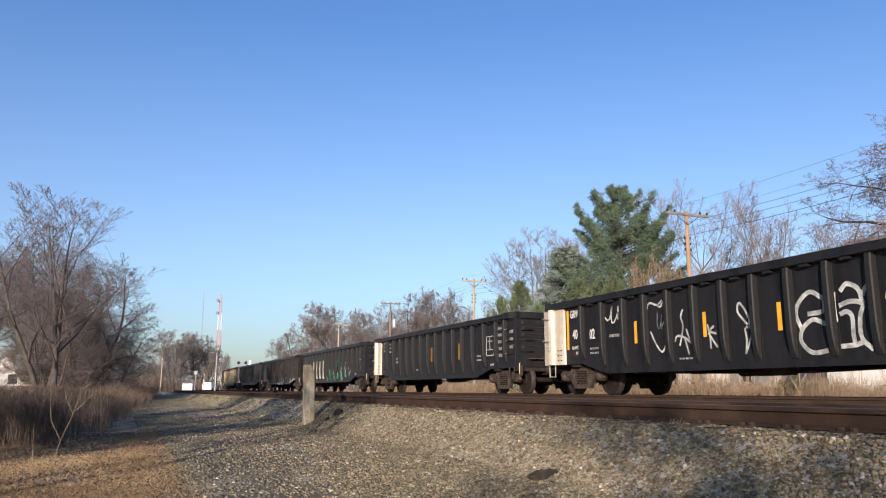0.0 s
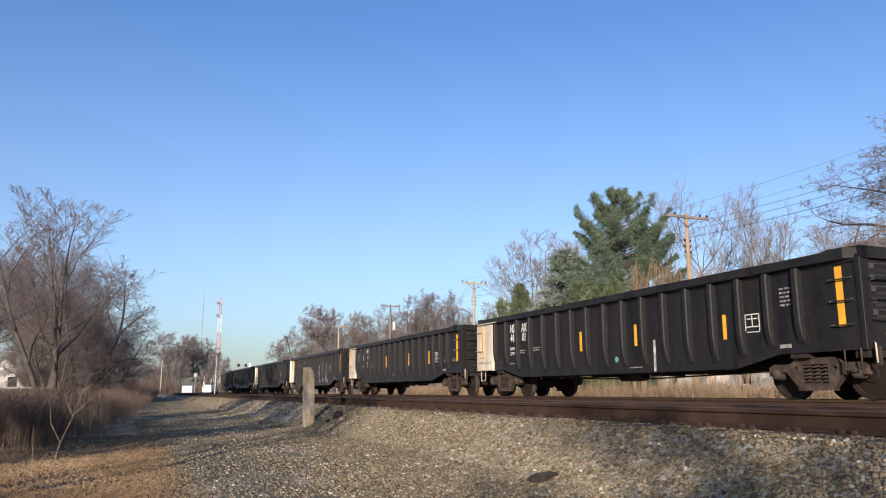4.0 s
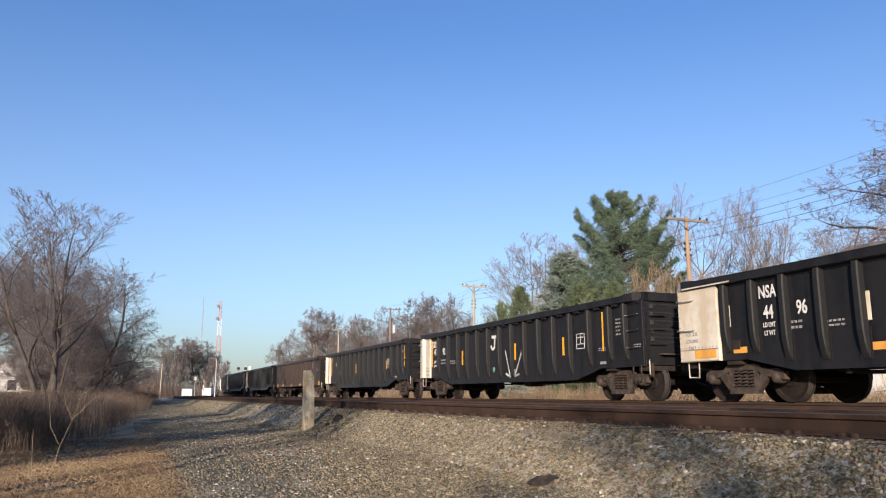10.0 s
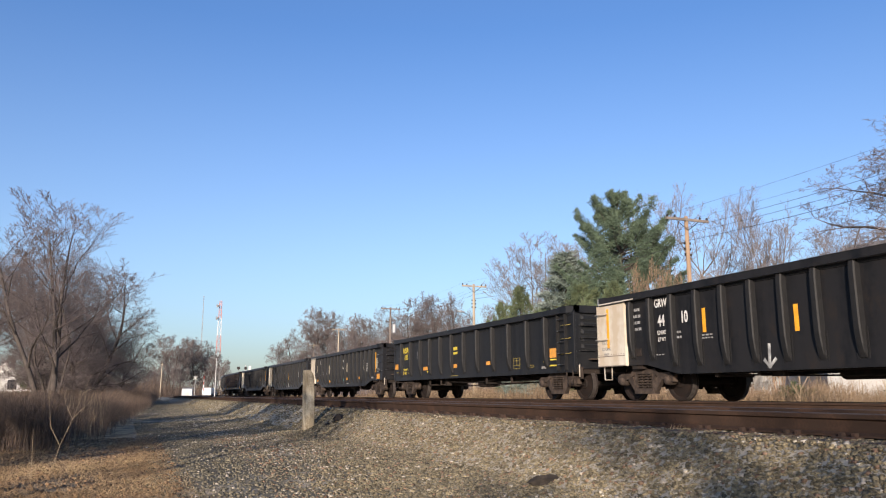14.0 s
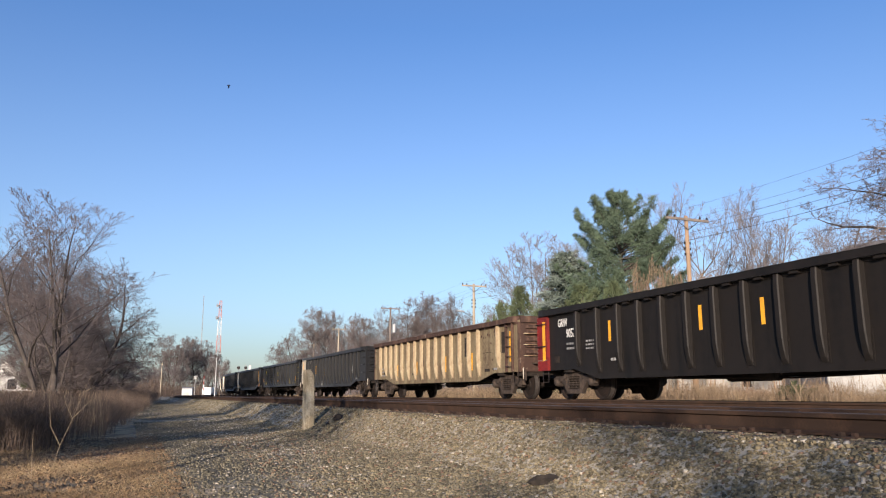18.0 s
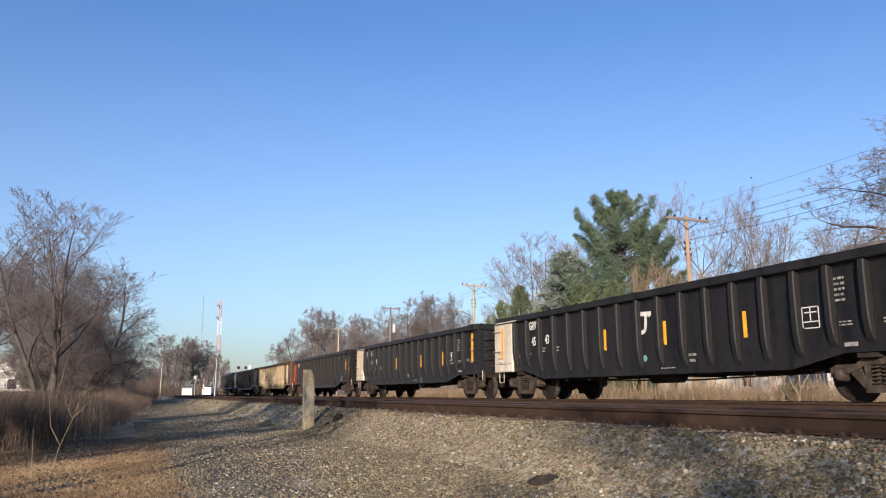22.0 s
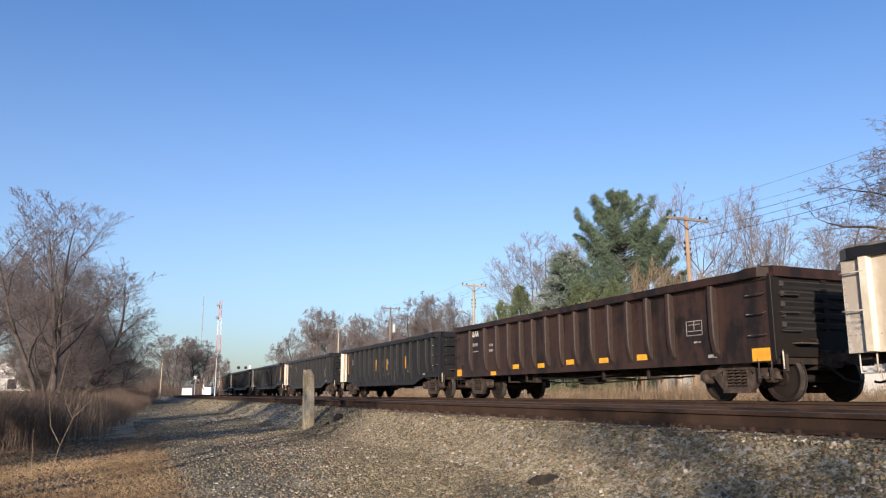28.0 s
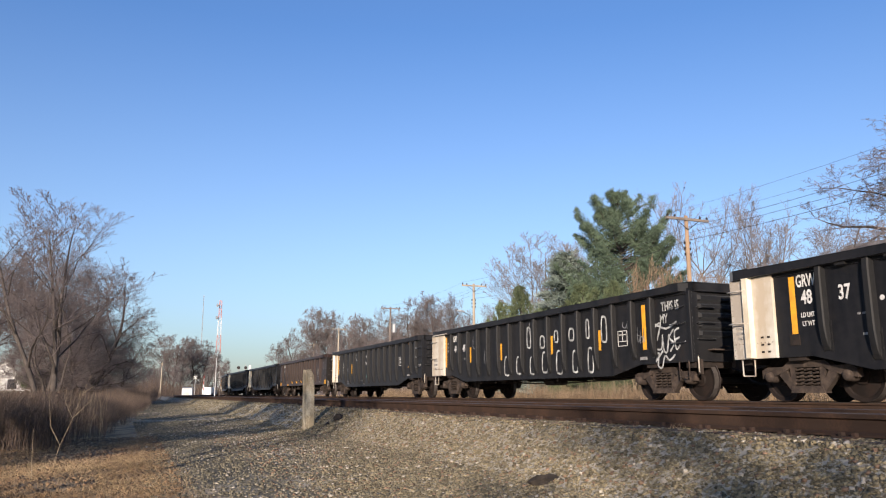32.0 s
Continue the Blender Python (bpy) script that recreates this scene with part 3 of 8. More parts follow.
def add_truck(car, y):
    t = part("truck", cached("bolster", bolster_mesh), car, "rusty freight truck", pose(0, y, 0))
    for e in (-1, 1):
        part("side_frame", cached("side_frame", side_frame_mesh), t, at=pose(e * 1.11, 0, 0))
        for y1 in (-0.19, 0.0, 0.19):
            part("spring", cached("spring", spring_mesh), t, at=pose(e * 1.12, y1, 0))
        for f in (-1, 1):
            part("bearing_cap", cached("cap", cap_mesh), t, at=pose(e * 1.12, f * 0.89, 0.475, 0, 0, 0 if e < 0 else 180))
    for f in (-1, 1):
        w = part("wheelset", cached("wheelset", wheelset_mesh), t, at=pose(0, f * 0.89, 0.457))
        WHEELS.append((w, f * 0.89))


def underframe_mesh(tail):
    s, e0 = Soup(), HL - tail
    s.box(-0.22, 0.22, e0 + 0.05, HL - 0.05, 0.62, 0.93)
    for y in np.arange(e0 + 3.4, HL - 3.3, 1.25):
        s.loft([[(x, y - 0.06, z0), (x, y + 0.06, z0), (x, y + 0.06, 0.93), (x, y - 0.06, 0.93)] for x, z0 in ((-1.325, 0.82), (-0.2, 0.66), (0.2, 0.66), (1.325, 0.82))])
    for y, y2 in ((e0 + 1.5, e0 + 0.2), (HL - 1.5, HL - 0.2)):
        s.box(-1.325, 1.325, y - 0.2, y + 0.2, 0.76, 0.93)
        s.box(-1.3, 1.3, y2 - 0.12, y2 + 0.12, 0.72, 0.90)
    # straps and brackets that hang under the sill
    for y in (e0 + 4.2, e0 + 6.1, HL - 5.3, HL - 4.1):
        s.box(-1.22, -1.17, y - 0.035, y + 0.035, 0.52, 0.86)
        s.box(-1.21, -0.2, y - 0.03, y + 0.03, 0.52, 0.57)
    return s.mesh("underframe", M["under"])


def coupler_mesh():
    s = Soup()
    s.box(-0.09, 0.09, -0.40, 0.50, 0.77, 0.93)
    s.box(-0.26, 0.26, -0.06, 0.06, 0.66, 1.0)
    s.loft([[(-0.11, 0.45, 0.74), (0.11, 0.45, 0.74), (0.11, 0.45, 0.97), (-0.11, 0.45, 0.97)],
            [(-0.18, 0.62, 0.70), (0.17, 0.62, 0.70), (0.17, 0.62, 1.00), (-0.18, 0.62, 1.00)],
            [(-0.16, 0.80, 0.72), (0.02, 0.84, 0.72), (0.02, 0.84, 0.99), (-0.16, 0.80, 0.99)]])
    return s.mesh("coupler", M["truck"])


def reservoir_mesh():
    rings = []
    for y, r in ((-0.56, 0.09), (-0.52, 0.18), (0.52, 0.18), (0.56, 0.09)):
        rings.append([(r * math.cos(6.2832 * j / 12), y, 0.62 + r * math.sin(6.2832 * j / 12)) for j in range(12)])
    s = Soup().loft(rings)
    s.box(-0.05, 0.05, -0.4, -0.3, 0.7, 0.9)
    s.box(-0.05, 0.05, 0.3, 0.4, 0.7, 0.9)
    return s.mesh("air_reservoir", M["under"])


def rod_mesh():
    return Soup().tube([(-0.75, -4.6, 0.55), (-0.7, -1.0, 0.47), (-0.7, 1.4, 0.50), (-0.75, 4.4, 0.58)], 0.02, 5).mesh("brake_rod", M["under"])


def pipe_mesh():
    return Soup().tube([(-1.05, -2.2, 0.66), (-1.05, -0.2, 0.58), (-1.05, 3.0, 0.66)], 0.016, 5).mesh("air_pipe", M["under"])


def cylinder_mesh():
    rings = [[(-0.7 + r * math.cos(6.2832 * j / 10), y, 0.56 + r * math.sin(6.2832 * j / 10)) for j in range(10)] for y, r in ((-0.6, 0.07), (-0.55, 0.15), (-0.1, 0.15), (-0.05, 0.05), (0.15, 0.04))]
    return Soup().loft(rings).mesh("brake_cylinder", M["under"])


def valve_mesh():
    return Soup().box(-1.1, -0.9, 2.2, 2.5, 0.5, 0.8, 0.04).mesh("brake_valve", M["under"])


def flat_marks(name, m, rects, x):
    """Thin painted or taped oblongs on the side sheet: (u, v, width, height) by their middles."""
    s = Soup()
    for u, v, w, h in rects:
        s.box(x - 0.006, x, HL - u - w / 2, HL - u + w / 2, v - h / 2, v + h / 2)
    return s.mesh(name, m)


TEXTS = {}


def text_mesh(txt, size, m, wide=0.74):
    """Lettering as a thin mesh, reading along -y, standing up in z, facing -x."""
    key = (txt, size, m.name, wide)
    if key not in TEXTS:
        cu = bpy.data.curves.new("lettering", "FONT")
        cu.body, cu.size, cu.extrude, cu.align_x, cu.align_y, cu.resolution_u, cu.offset = txt, size, 0.002, "CENTER", "CENTER", 3, 0.022 * size
        tmp = bpy.data.objects.new("lettering", cu)
        me = bpy.data.meshes.new_from_object(tmp)
        bpy.data.objects.remove(tmp)
        me.transform(Matrix(((0, 0, -1, 0), (-wide, 0, 0, 0), (0, 1, 0, 0), (0, 0, 0, 1))))
        me.materials.clear()
        me.materials.append(m)
        TEXTS[key] = me
    return TEXTS[key]


def ribbon(s, pts, w, x):
    """A brushed stroke of width w through (u, v) points on the sheet at x."""
    x, row = x - random.uniform(0.004, 0.007), []
    for k, (u, v) in enumerate(pts):
        (u0, v0), (u1, v1) = pts[max(k - 1, 0)], pts[min(k + 1, len(pts) - 1)]
        d = math.hypot(u1 - u0, v1 - v0) or 1
        a, b, e = (v1 - v0) / d * w / 2, (u1 - u0) / d * w / 2, 0.6 * ((k == len(pts) - 1) - (k == 0))
        u, v = u + b * e, v + a * e
        row += [(x, HL - u + a, v + b), (x, HL - u - a, v - b)]
    n = len(s.v)
    s.v += row
    s.f += [(n + 2 * k, n + 2 * k + 2, n + 2 * k + 3, n + 2 * k + 1) for k in range(len(pts) - 1)]


def loop(*pts):
    """A rounded stroke through points."""
    out, p = [], [pts[0], *pts, pts[-1]]
    for i in range(1, len(p) - 2):
        for k in range(4):
            t = k / 4
            out.append(tuple(0.5 * (2 * p[i][c] + (p[i + 1][c] - p[i - 1][c]) * t + (2 * p[i - 1][c] - 5 * p[i][c] + 4 * p[i + 1][c] - p[i + 2][c]) * t * t + (3 * p[i][c] - p[i - 1][c] - 3 * p[i + 1][c] + p[i + 2][c]) * t ** 3) for c in (0, 1)))
    return out + [pts[-1]]


def strokes(u, v, w, h, *paths):
    """Rounded strokes drawn in an oblong, each point across and down it from 0 to 1."""
    return [loop(*[(u - w / 2 + w * a, v + h / 2 - h * b) for a, b in p]) for p in paths]


def scrawl(u, v, w, h, n, seed):
    """A looping hand-sprayed line inside an oblong."""
    r = random.Random(seed)
    pts, p = [], r.uniform(0, 6)
    for i in range(n * 7):
        k = i / (n * 7 - 1)
        a = p + k * n * 6.0
        pts.append((u - w / 2 + w * k + 0.32 * w / n * math.sin(a * 1.0 + 0.7), v + h / 2 * math.sin(a + 0.5 * math.sin(k * 9 + p)) * (0.8 + 0.2 * math.sin(k * 17 + p))))
    return pts


FACE = -SHEET        # outer face of the side towards the path


def gondola(spec):
    """A gondola car; its origin lies on the rail tops at its middle, +y is the way it runs."""
    if spec.get("slip"):      # marks set farther back along the side
        back = lambda u: u + spec["slip"] if 0.7 < u < 13.5 else u
        spec = dict(spec, **{k: [(back(r[0]), *r[1:]) for r in spec[k]] for k in ("yellow", "pale", "bars", "boxes", "dots", "names") if k in spec})
        spec["texts"] = [(w, back(u), *r) for w, u, *r in spec["texts"]]
        spec["sprayed"] = [(c, w, [[(back(u), v) for u, v in line] for line in lines]) for c, w, lines in spec.get("sprayed", ())]
    car = thing("gondola_car", spec["label"], "freight car", group="cars of the freight train")
    paint = M[spec["paint"]]
    trim = M[spec.get("trim", {"black": "blackrib", "black2": "blackrib", "navy": "blackrib", "umber": "umberrib", "maroon": "maroonrib", "brown": "maroonrib"}.get(spec["paint"], spec["paint"]))]
    notch, low, high = spec["notch"], spec["low"], spec["high"]
    bulge = spec.get("bulge", 0.15)
    tail = spec["tail"]
    e0 = HL - tail
    key = (spec["paint"], notch, low, high, tail)
    endpaint = M[spec.get("endpaint", {"maroon": "umber", "brown": "umber"}.get(spec["paint"], spec["paint"]))]
    for e in (-1, 1):
        part("side_sheet", cached(("side", e, *key), lambda: side_mesh(low, high, notch, tail, paint, e)), car)
    for y, turn in ((HL, 0), (e0, 180)):
        part("end_wall", cached(("endwall", endpaint.name), lambda: end_mesh(endpaint)), car, at=pose(0, y, 0, 0, 0, turn))
        for z in (2.27, 2.07, 1.87, 1.67, 1.47):
            part("end_rib", cached(("endrib", endpaint.name), lambda: end_rib_mesh(endpaint)), car, at=pose(0, y, z, 0, 0, turn))
        part("coupler", cached("coupler", coupler_mesh), car, at=pose(0, y, 0, 0, 0, turn))
        part("air_hose", cached("hose", hose_mesh), car, at=pose(0, y, 0, 0, 0, turn))
    part("crossover_step", cached("endstep", lambda: end_step_mesh(M["truck"])), car, at=pose(0, e0, 0) @ Matrix.Diagonal((1, -1, 1, 1)))
    part("bracket", cached("bracket", lambda: Soup().loft([[(-1.25, y, z), (-1.19, y, z), (-1.19, y + 0.1, z), (-1.25, y + 0.1, z)] for y, z in ((-0.1, 0.58), (-0.1, 0.75), (-0.105, 0.90))]).mesh("bracket", M["truck"])), car, at=pose(0, e0, 0))
    part("floor_plate", cached(("floor", tail), lambda: floor_mesh(M["under"], tail)), car)
    part("top_chord", cached(("chord", spec.get("chord", spec["paint"]), tail), lambda: chord_mesh(M[spec.get("chord", spec["paint"])], tail)), car)
    part("underframe", cached(("underframe", tail), lambda: underframe_mesh(tail)), car)
    a, b = 1.9, 3.1
    skip = spec.get("panel_len", 0) if spec.get("panel") else 0
    for u in spec["ribs"]:
        bot = low
        if u > tail - 0.35:
            continue
        if notch:
            d = min(u, tail - u)
            bot = high if d < a else low + (high - low) * (b - min(d, b)) / (b - a)
        bot = round(bot, 2)
        me = cached(("rib", bot, bulge, trim.name, spec.get("half")), lambda: rib_mesh(bot, bulge, trim, spec.get("half", 0.082)))
        if u > skip:
            part("rib", me, car, at=pose(-SHEET, HL - u, 0))
        part("rib", me, car, at=pose(SHEET, HL - u, 0, 0, 0, 180))
    post = cached(("post", high, endpaint.name), lambda: Soup().box(-0.025, 0.05, -0.11, 0.004, high, TOP - 0.16, 0.01).mesh("corner_post", endpaint))
    for e in (-1, 1):
        for y, f in ((HL, 1), (e0, -1)):
            part("corner_post", post, car, at=pose(e * SHEET, y, 0) @ Matrix.Diagonal((-e, f, 1, 1)))
    add_truck(car, HL - 1.55)
    add_truck(car, e0 + 1.32)
    part("air_reservoir", cached("res", reservoir_mesh), car, at=pose(0.5, 1.6, 0))
    part("brake_rod", cached("rod", rod_mesh), car)
    part("air_pipe", cached("pipe", pipe_mesh), car)
    part("brake_cylinder", cached("cylinder", cylinder_mesh), car)
    part("brake_valve", cached("valve", valve_mesh), car)
    # hand holds and steps on the side towards the path
    hold = M[spec.get("hold", spec.get("trim", spec["paint"]))]
    rung = cached(("rung", hold.name), lambda: bar([(-0.0, -0.22, 0), (-0.07, -0.22, -0.02), (-0.07, 0.22, -0.02), (0, 0.22, 0)], 0.014, hold, "grab_iron"))
    bright = M["grey"] if spec.get("panel") in ("white", "cream") else M["dark"]
    rung2 = cached(("rung", bright.name), lambda: bar([(-0.0, -0.24, 0), (-0.09, -0.24, -0.02), (-0.09, 0.24, -0.02), (0, 0.24, 0)], 0.016, bright, "grab_iron"))
    for z in spec.get("rungs", (2.1, 1.72, 1.3)):
        part("grab_iron", rung, car, at=pose(FACE, e0 + 0.42, z))
    for z in (2.2, 1.55):
        part("grab_iron", rung2, car, at=pose(-1.44, HL - 0.28, z))
    for z in (2.05, 1.7, 1.35):
        part("grab_iron", cached(("endrung", trim.name), lambda: bar([(-0.22, 0, 0), (-0.22, -0.09, 0), (0.22, -0.09, 0), (0.22, 0, 0)], 0.014, trim, "grab_iron")), car, at=pose(-1.0, e0, z))
    for y, mm in ((HL - 0.32, bright), (e0 + 0.32, M["truck"])):
        st = cached(("step", mm.name), lambda: bar([(0, -0.17, 0.0), (0, -0.15, -0.36), (0, 0.15, -0.36), (0, 0.17, 0.0)], 0.02, mm, "stirrup_step"))
        part("stirrup_step", st, car, at=pose(-1.36, y, high + 0.03))
    part("cut_lever", cached("lever", lambda: bar([(-1.25, 0, 0.98), (-1.3, -0.05, 0.95), (-1.3, -0.06, 0.62)], 0.018, M["grey"], "cut_lever")), car, "pale uncoupling lever", pose(0, e0 - 0.03, 0))
    # the painted end panel
    if spec.get("panel"):
        L = spec["panel_len"]
        if spec["panel_kind"] == "folded":
            left = cached(("pl", L, spec["panel"]), lambda: Soup().box(-1.44, -1.36, HL - L * 0.42, HL - 0.02, high, TOP - 0.17).mesh("end_panel", M["grey"]))
            right = cached(("pr", L, spec["panel"]), lambda: Soup().box(-1.44, -1.36, HL - L, HL - L * 0.42, high, TOP - 0.17).mesh("end_panel", M["white"]))
            part("end_panel", left, car, "greyed white end panel")
            part("end_panel", right, car, "stained white end panel")
            fold = cached(("fold", high, spec["panel"]), lambda: Soup().loft([[(x, -0.10, z), (x - 0.10, -0.07, z), (x - 0.10, 0.07, z), (x, 0.10, z)] for x, z in ((0, high + 0.01), (0, TOP - 0.16))]).mesh("rib", M[spec["panel"]]))
            part("rib", fold, car, "cream painted rib", pose(-1.44, HL - L * 0.46, 0))
            bolts = cached(("bolts", high), lambda: [Soup().box(-0.012, 0, -0.03, 0.03, -0.018, 0.018).mesh("bolt_plate", M["under"])])[0]
            for k in range(3):
                for j in (0.72, 0.86):
                    part("bolt_plate", bolts, car, at=pose(-1.44, HL - L * j, high + 0.12 + 0.14 * k))
        else:
            pm = cached(("pf", L, spec["panel"]), lambda: Soup().box(-1.46, -1.36, HL - L, HL - 0.02, high, TOP - 0.17).mesh("end_panel", M[spec["panel"]]))
            part("end_panel", pm, car, "painted steel end panel")
            if spec["panel"] in ("white", "grey"):      # a pale line under the top chord, and the turned-in lower strip
                part("painted_line", cached(("line", L), lambda: Soup().box(-HALF - 0.016, -HALF - 0.01, HL - L - 0.5, HL - 0.25, TOP - 0.155, TOP - 0.125).mesh("painted_line", M["grey"])), car, "pale painted line along the top chord")
                part("lower_strip", cached(("strip", L, high), lambda: Soup().box(-1.475, -1.46, HL - L + 0.01, HL - 0.03, high, high + 0.02).box(-1.468, -1.46, HL - L + 0.01, HL - 0.03, high + 0.245, high + 0.265).mesh("lower_strip", M["timber3"])), car)
        x = -1.44 if spec["panel_kind"] == "folded" else -1.46

        def rivets():
            s = Soup()
            for k in range(11):
                s.box(x - 0.012, x, HL - 0.10 - k * (L - 0.16) / 10 - 0.008, HL - 0.10 - k * (L - 0.16) / 10 + 0.008, high + 0.29, high + 0.306)
            for k in range(14):
                s.box(x - 0.012, x, HL - 0.066, HL - 0.05, high + 0.06 + k * 0.115, high + 0.076 + k * 0.115)
            return s.mesh("rivets", M["timber3"])
        tagged(part("rivets", cached(("rivets", L, x, high), rivets), car), kind="stuff")
        if spec["panel"] != "red" and spec.get("loading", True):
            folded = spec["panel_kind"] == "folded"
            for j, word in enumerate(("FOR COIL", "LOADING", "ONLY")):
                part("lettering", text_mesh(word, 0.075 if folded else 0.115, M["faint"]), car, at=pose(x - 0.003, HL - (0.24 if folded else 0.42), 1.44 - (0.10 if folded else 0.15) * j))
    spec = dict(spec, **{k: [r for r in spec[k] if r[0] + r[2] / 2 < tail - 0.03] for k in ("yellow", "orange", "pale", "bars", "boxes", "dark") if k in spec})
    for kind, name, rects in (("yellow", "yellow_stripe", spec.get("yellow", ())), ("orange", "orange_patch", spec.get("orange", ()))):
        for r in rects:
            x = (-1.462 if spec.get("panel_kind") == "flat" else -1.442) if spec.get("panel") and r[0] < spec["panel_len"] - 0.12 else FACE
            if x == FACE and spec.get("panel") and r[0] < spec["panel_len"] + 0.1:
                r = (spec["panel_len"] + 0.1, *r[1:])
            for q in spec["ribs"]:      # stripes lie on the sheet beside the ribs
                if x == FACE and r[2] < 0.2 and q - 0.3 < r[0] < q + 0.09:
                    r = (q + 0.14 if r[0] > q - 0.12 else q - 0.36, *r[1:])
                    break
            part(name, flat_marks(name, M[kind], [r], x), car, kind + " reflective marking")
    bays = sorted([spec.get("panel_len", 0.1), *spec["ribs"]])
    columns, taken = [], []
    for txt, u, v, size, colour in spec.get("texts", ()):
        fit = 9.0
        for k, (p, q) in enumerate(zip(bays[:-1], bays[1:])):
            if p - 0.1 <= u < q - 0.1 and len(txt) < 4:      # lettered within one bay between two ribs
                if any(k == b and abs(v - c) < 0.15 for b, c in taken):
                    k, p, q = k + 1, q, bays[k + 2]
                taken.append((k, v))
                p = max([p] + [y[0] + 0.05 for y in spec.get("yellow", ()) if p < y[0] < (p + q) / 2])
                u = (p + 0.05 + q - 0.04 - bulge * 0.8) / 2
                fit = (q - p - 0.11 - bulge * 0.8) / (len(txt) * 0.76 * min(size * 1.1, 0.36))
                break
        columns.append(u)
        part("lettering", text_mesh(txt, min(size * 1.1, 0.36), M[colour], min(fit, spec.get("wide", 0.70))), car, at=pose(FACE - 0.003, HL - u, v))
    small = spec.get("bars", ())
    if small:
        s = Soup()
        for u, v, w, h, rows in small:
            if columns and rows == 2 and v < 1.62 and abs(u - columns[0]) < 0.3 and spec["paint"] in ("black", "black2", "umber"):
                for k, word in enumerate(("LD LMT", "LT WT")):
                    part("lettering", text_mesh(word, 0.125, M["lettering"]), car, at=pose(FACE - 0.003, HL - columns[0], v + 0.075 - 0.16 * k))
                continue
            for k in range(rows):
                r = random.Random(int(u * 100 + k))
                z, y, end = v + h / 2 - (k + 0.5) * h / rows, u - w / 2, u + w / 2
                while y < end - 0.02:
                    q = min(r.uniform(0.05, 0.12), end - y)
                    s.box(FACE - 0.005, FACE, HL - y - q, HL - y, z - h / rows * 0.22, z + h / rows * 0.22)
                    y += q + 0.03
        tagged(part("stencil_marks", s.mesh("stencil_marks", M[spec.get("barcol", "stencil")]), car, "small stencilled data lines"), kind="stuff")
    for u, v, w, h in spec.get("boxes", ()):
        t = 0.018
        for p, q in zip(bays[:-1], bays[1:]):      # the box stands clear of the ribs
            if p - 0.12 <= u < q - 0.12 and q - p > w + 0.2:
                u = min(max(u, p + w / 2 + 0.1), q - w / 2 - bulge - 0.16)
                break
        part("data_box", flat_marks("data_box", M[spec.get("boxcol", "lettering")], [(u - w / 2, v, t, h), (u + w / 2, v, t, h), (u, v + h / 2, w, t), (u, v - h / 2, w, t), (u, v - h * 0.2, w, t), (u, v + h * 0.15, t, h * 0.6),
                                                                   (u - w * 0.2, v + h * 0.25, w * 0.3, 0.02), (u + w * 0.22, v + h * 0.25, w * 0.3, 0.02)], FACE), car, "outlined stencilled data box")
    for u, v, r, colour in spec.get("dots", ()):
        s = Soup().lathe_x([(-0.005, r), (0.001, r)], 14, FACE, HL - u, v)
        part("dot", s.mesh("dot", M[colour]), car, "painted dot")
    for colour, w, lines in spec.get("sprayed", ()):
        for pts in lines:
            s = Soup()
            ribbon(s, pts, w, FACE)
            part("graffiti_stroke", s.raw("graffiti_stroke", M[colour]), car, "sprayed graffiti stroke")
    if spec.get("rivets"):
        s = Soup()
        for u, v in spec["rivets"]:
            s.box(FACE - 0.02, FACE, HL - u - 0.014, HL - u + 0.014, v - 0.014, v + 0.014)
        tagged(part("bolt_heads", s.mesh("bolt_heads", M["faint"]), car), kind="stuff")
    pale = spec.get("pale_mat", "white")
    for key, name, m in (("pale", "painted_patch", pale), ("dark", "dark_patch", "under"), ("names", "sprayed_letter", "spray")):
        for u, v, w, h in spec.get(key, ()) if key == "names" else ():      # tall outlined bars in place of a sprayed name
            soup, q, u = Soup(), 0.45 * w, u - 0.12
            ribbon(soup, loop((u - q, v - h * 0.4), (u - q * 1.1, v), (u - q * 0.8, v + h * 0.42), (u, v + h * 0.47), (u + q * 0.8, v + h * 0.38), (u + q, v), (u + q * 0.9, v - h * 0.4), (u, v - h * 0.46), (u - q, v - h * 0.4)), 0.055, FACE)
            part(name, soup.raw(name, M[m]), car, "white sprayed outline bar")
        for r in spec.get(key, ()) if key != "names" else ():
            part(name, flat_marks(name, M[m], [r], FACE), car, {"pale": "pale painted patch", "dark": "dark repair patch"}[key])
    for u, v, w, h, rows in spec.get("rustbars", ()):
        for k in range(rows):
            part("faded_marking", flat_marks("faded_marking", M["rustred"], [(u, v + h / 2 - (k + 0.5) * h / rows, w * (0.7 + 0.3 * (k == 1)), h / rows * 0.6)], FACE), car, "rust-red faded lettering")
    part("placard_board", cached("placard", lambda: Soup().box(-0.02, 0, -0.11, 0.11, -0.09, 0.09, 0.0).mesh("placard_board", M["under"])), car, "small black placard board", pose(FACE, HL - spec.get("panel_len", 0.3) - 0.42, high + 0.3))
    part("retainer_plate", cached("retainer", lambda: Soup().box(-0.015, 0, -0.13, 0.13, -0.035, 0.035).mesh("retainer_plate", M["faint"])), car, "small grey number plate without figures", pose(FACE, e0 + 1.75, high + 0.14))
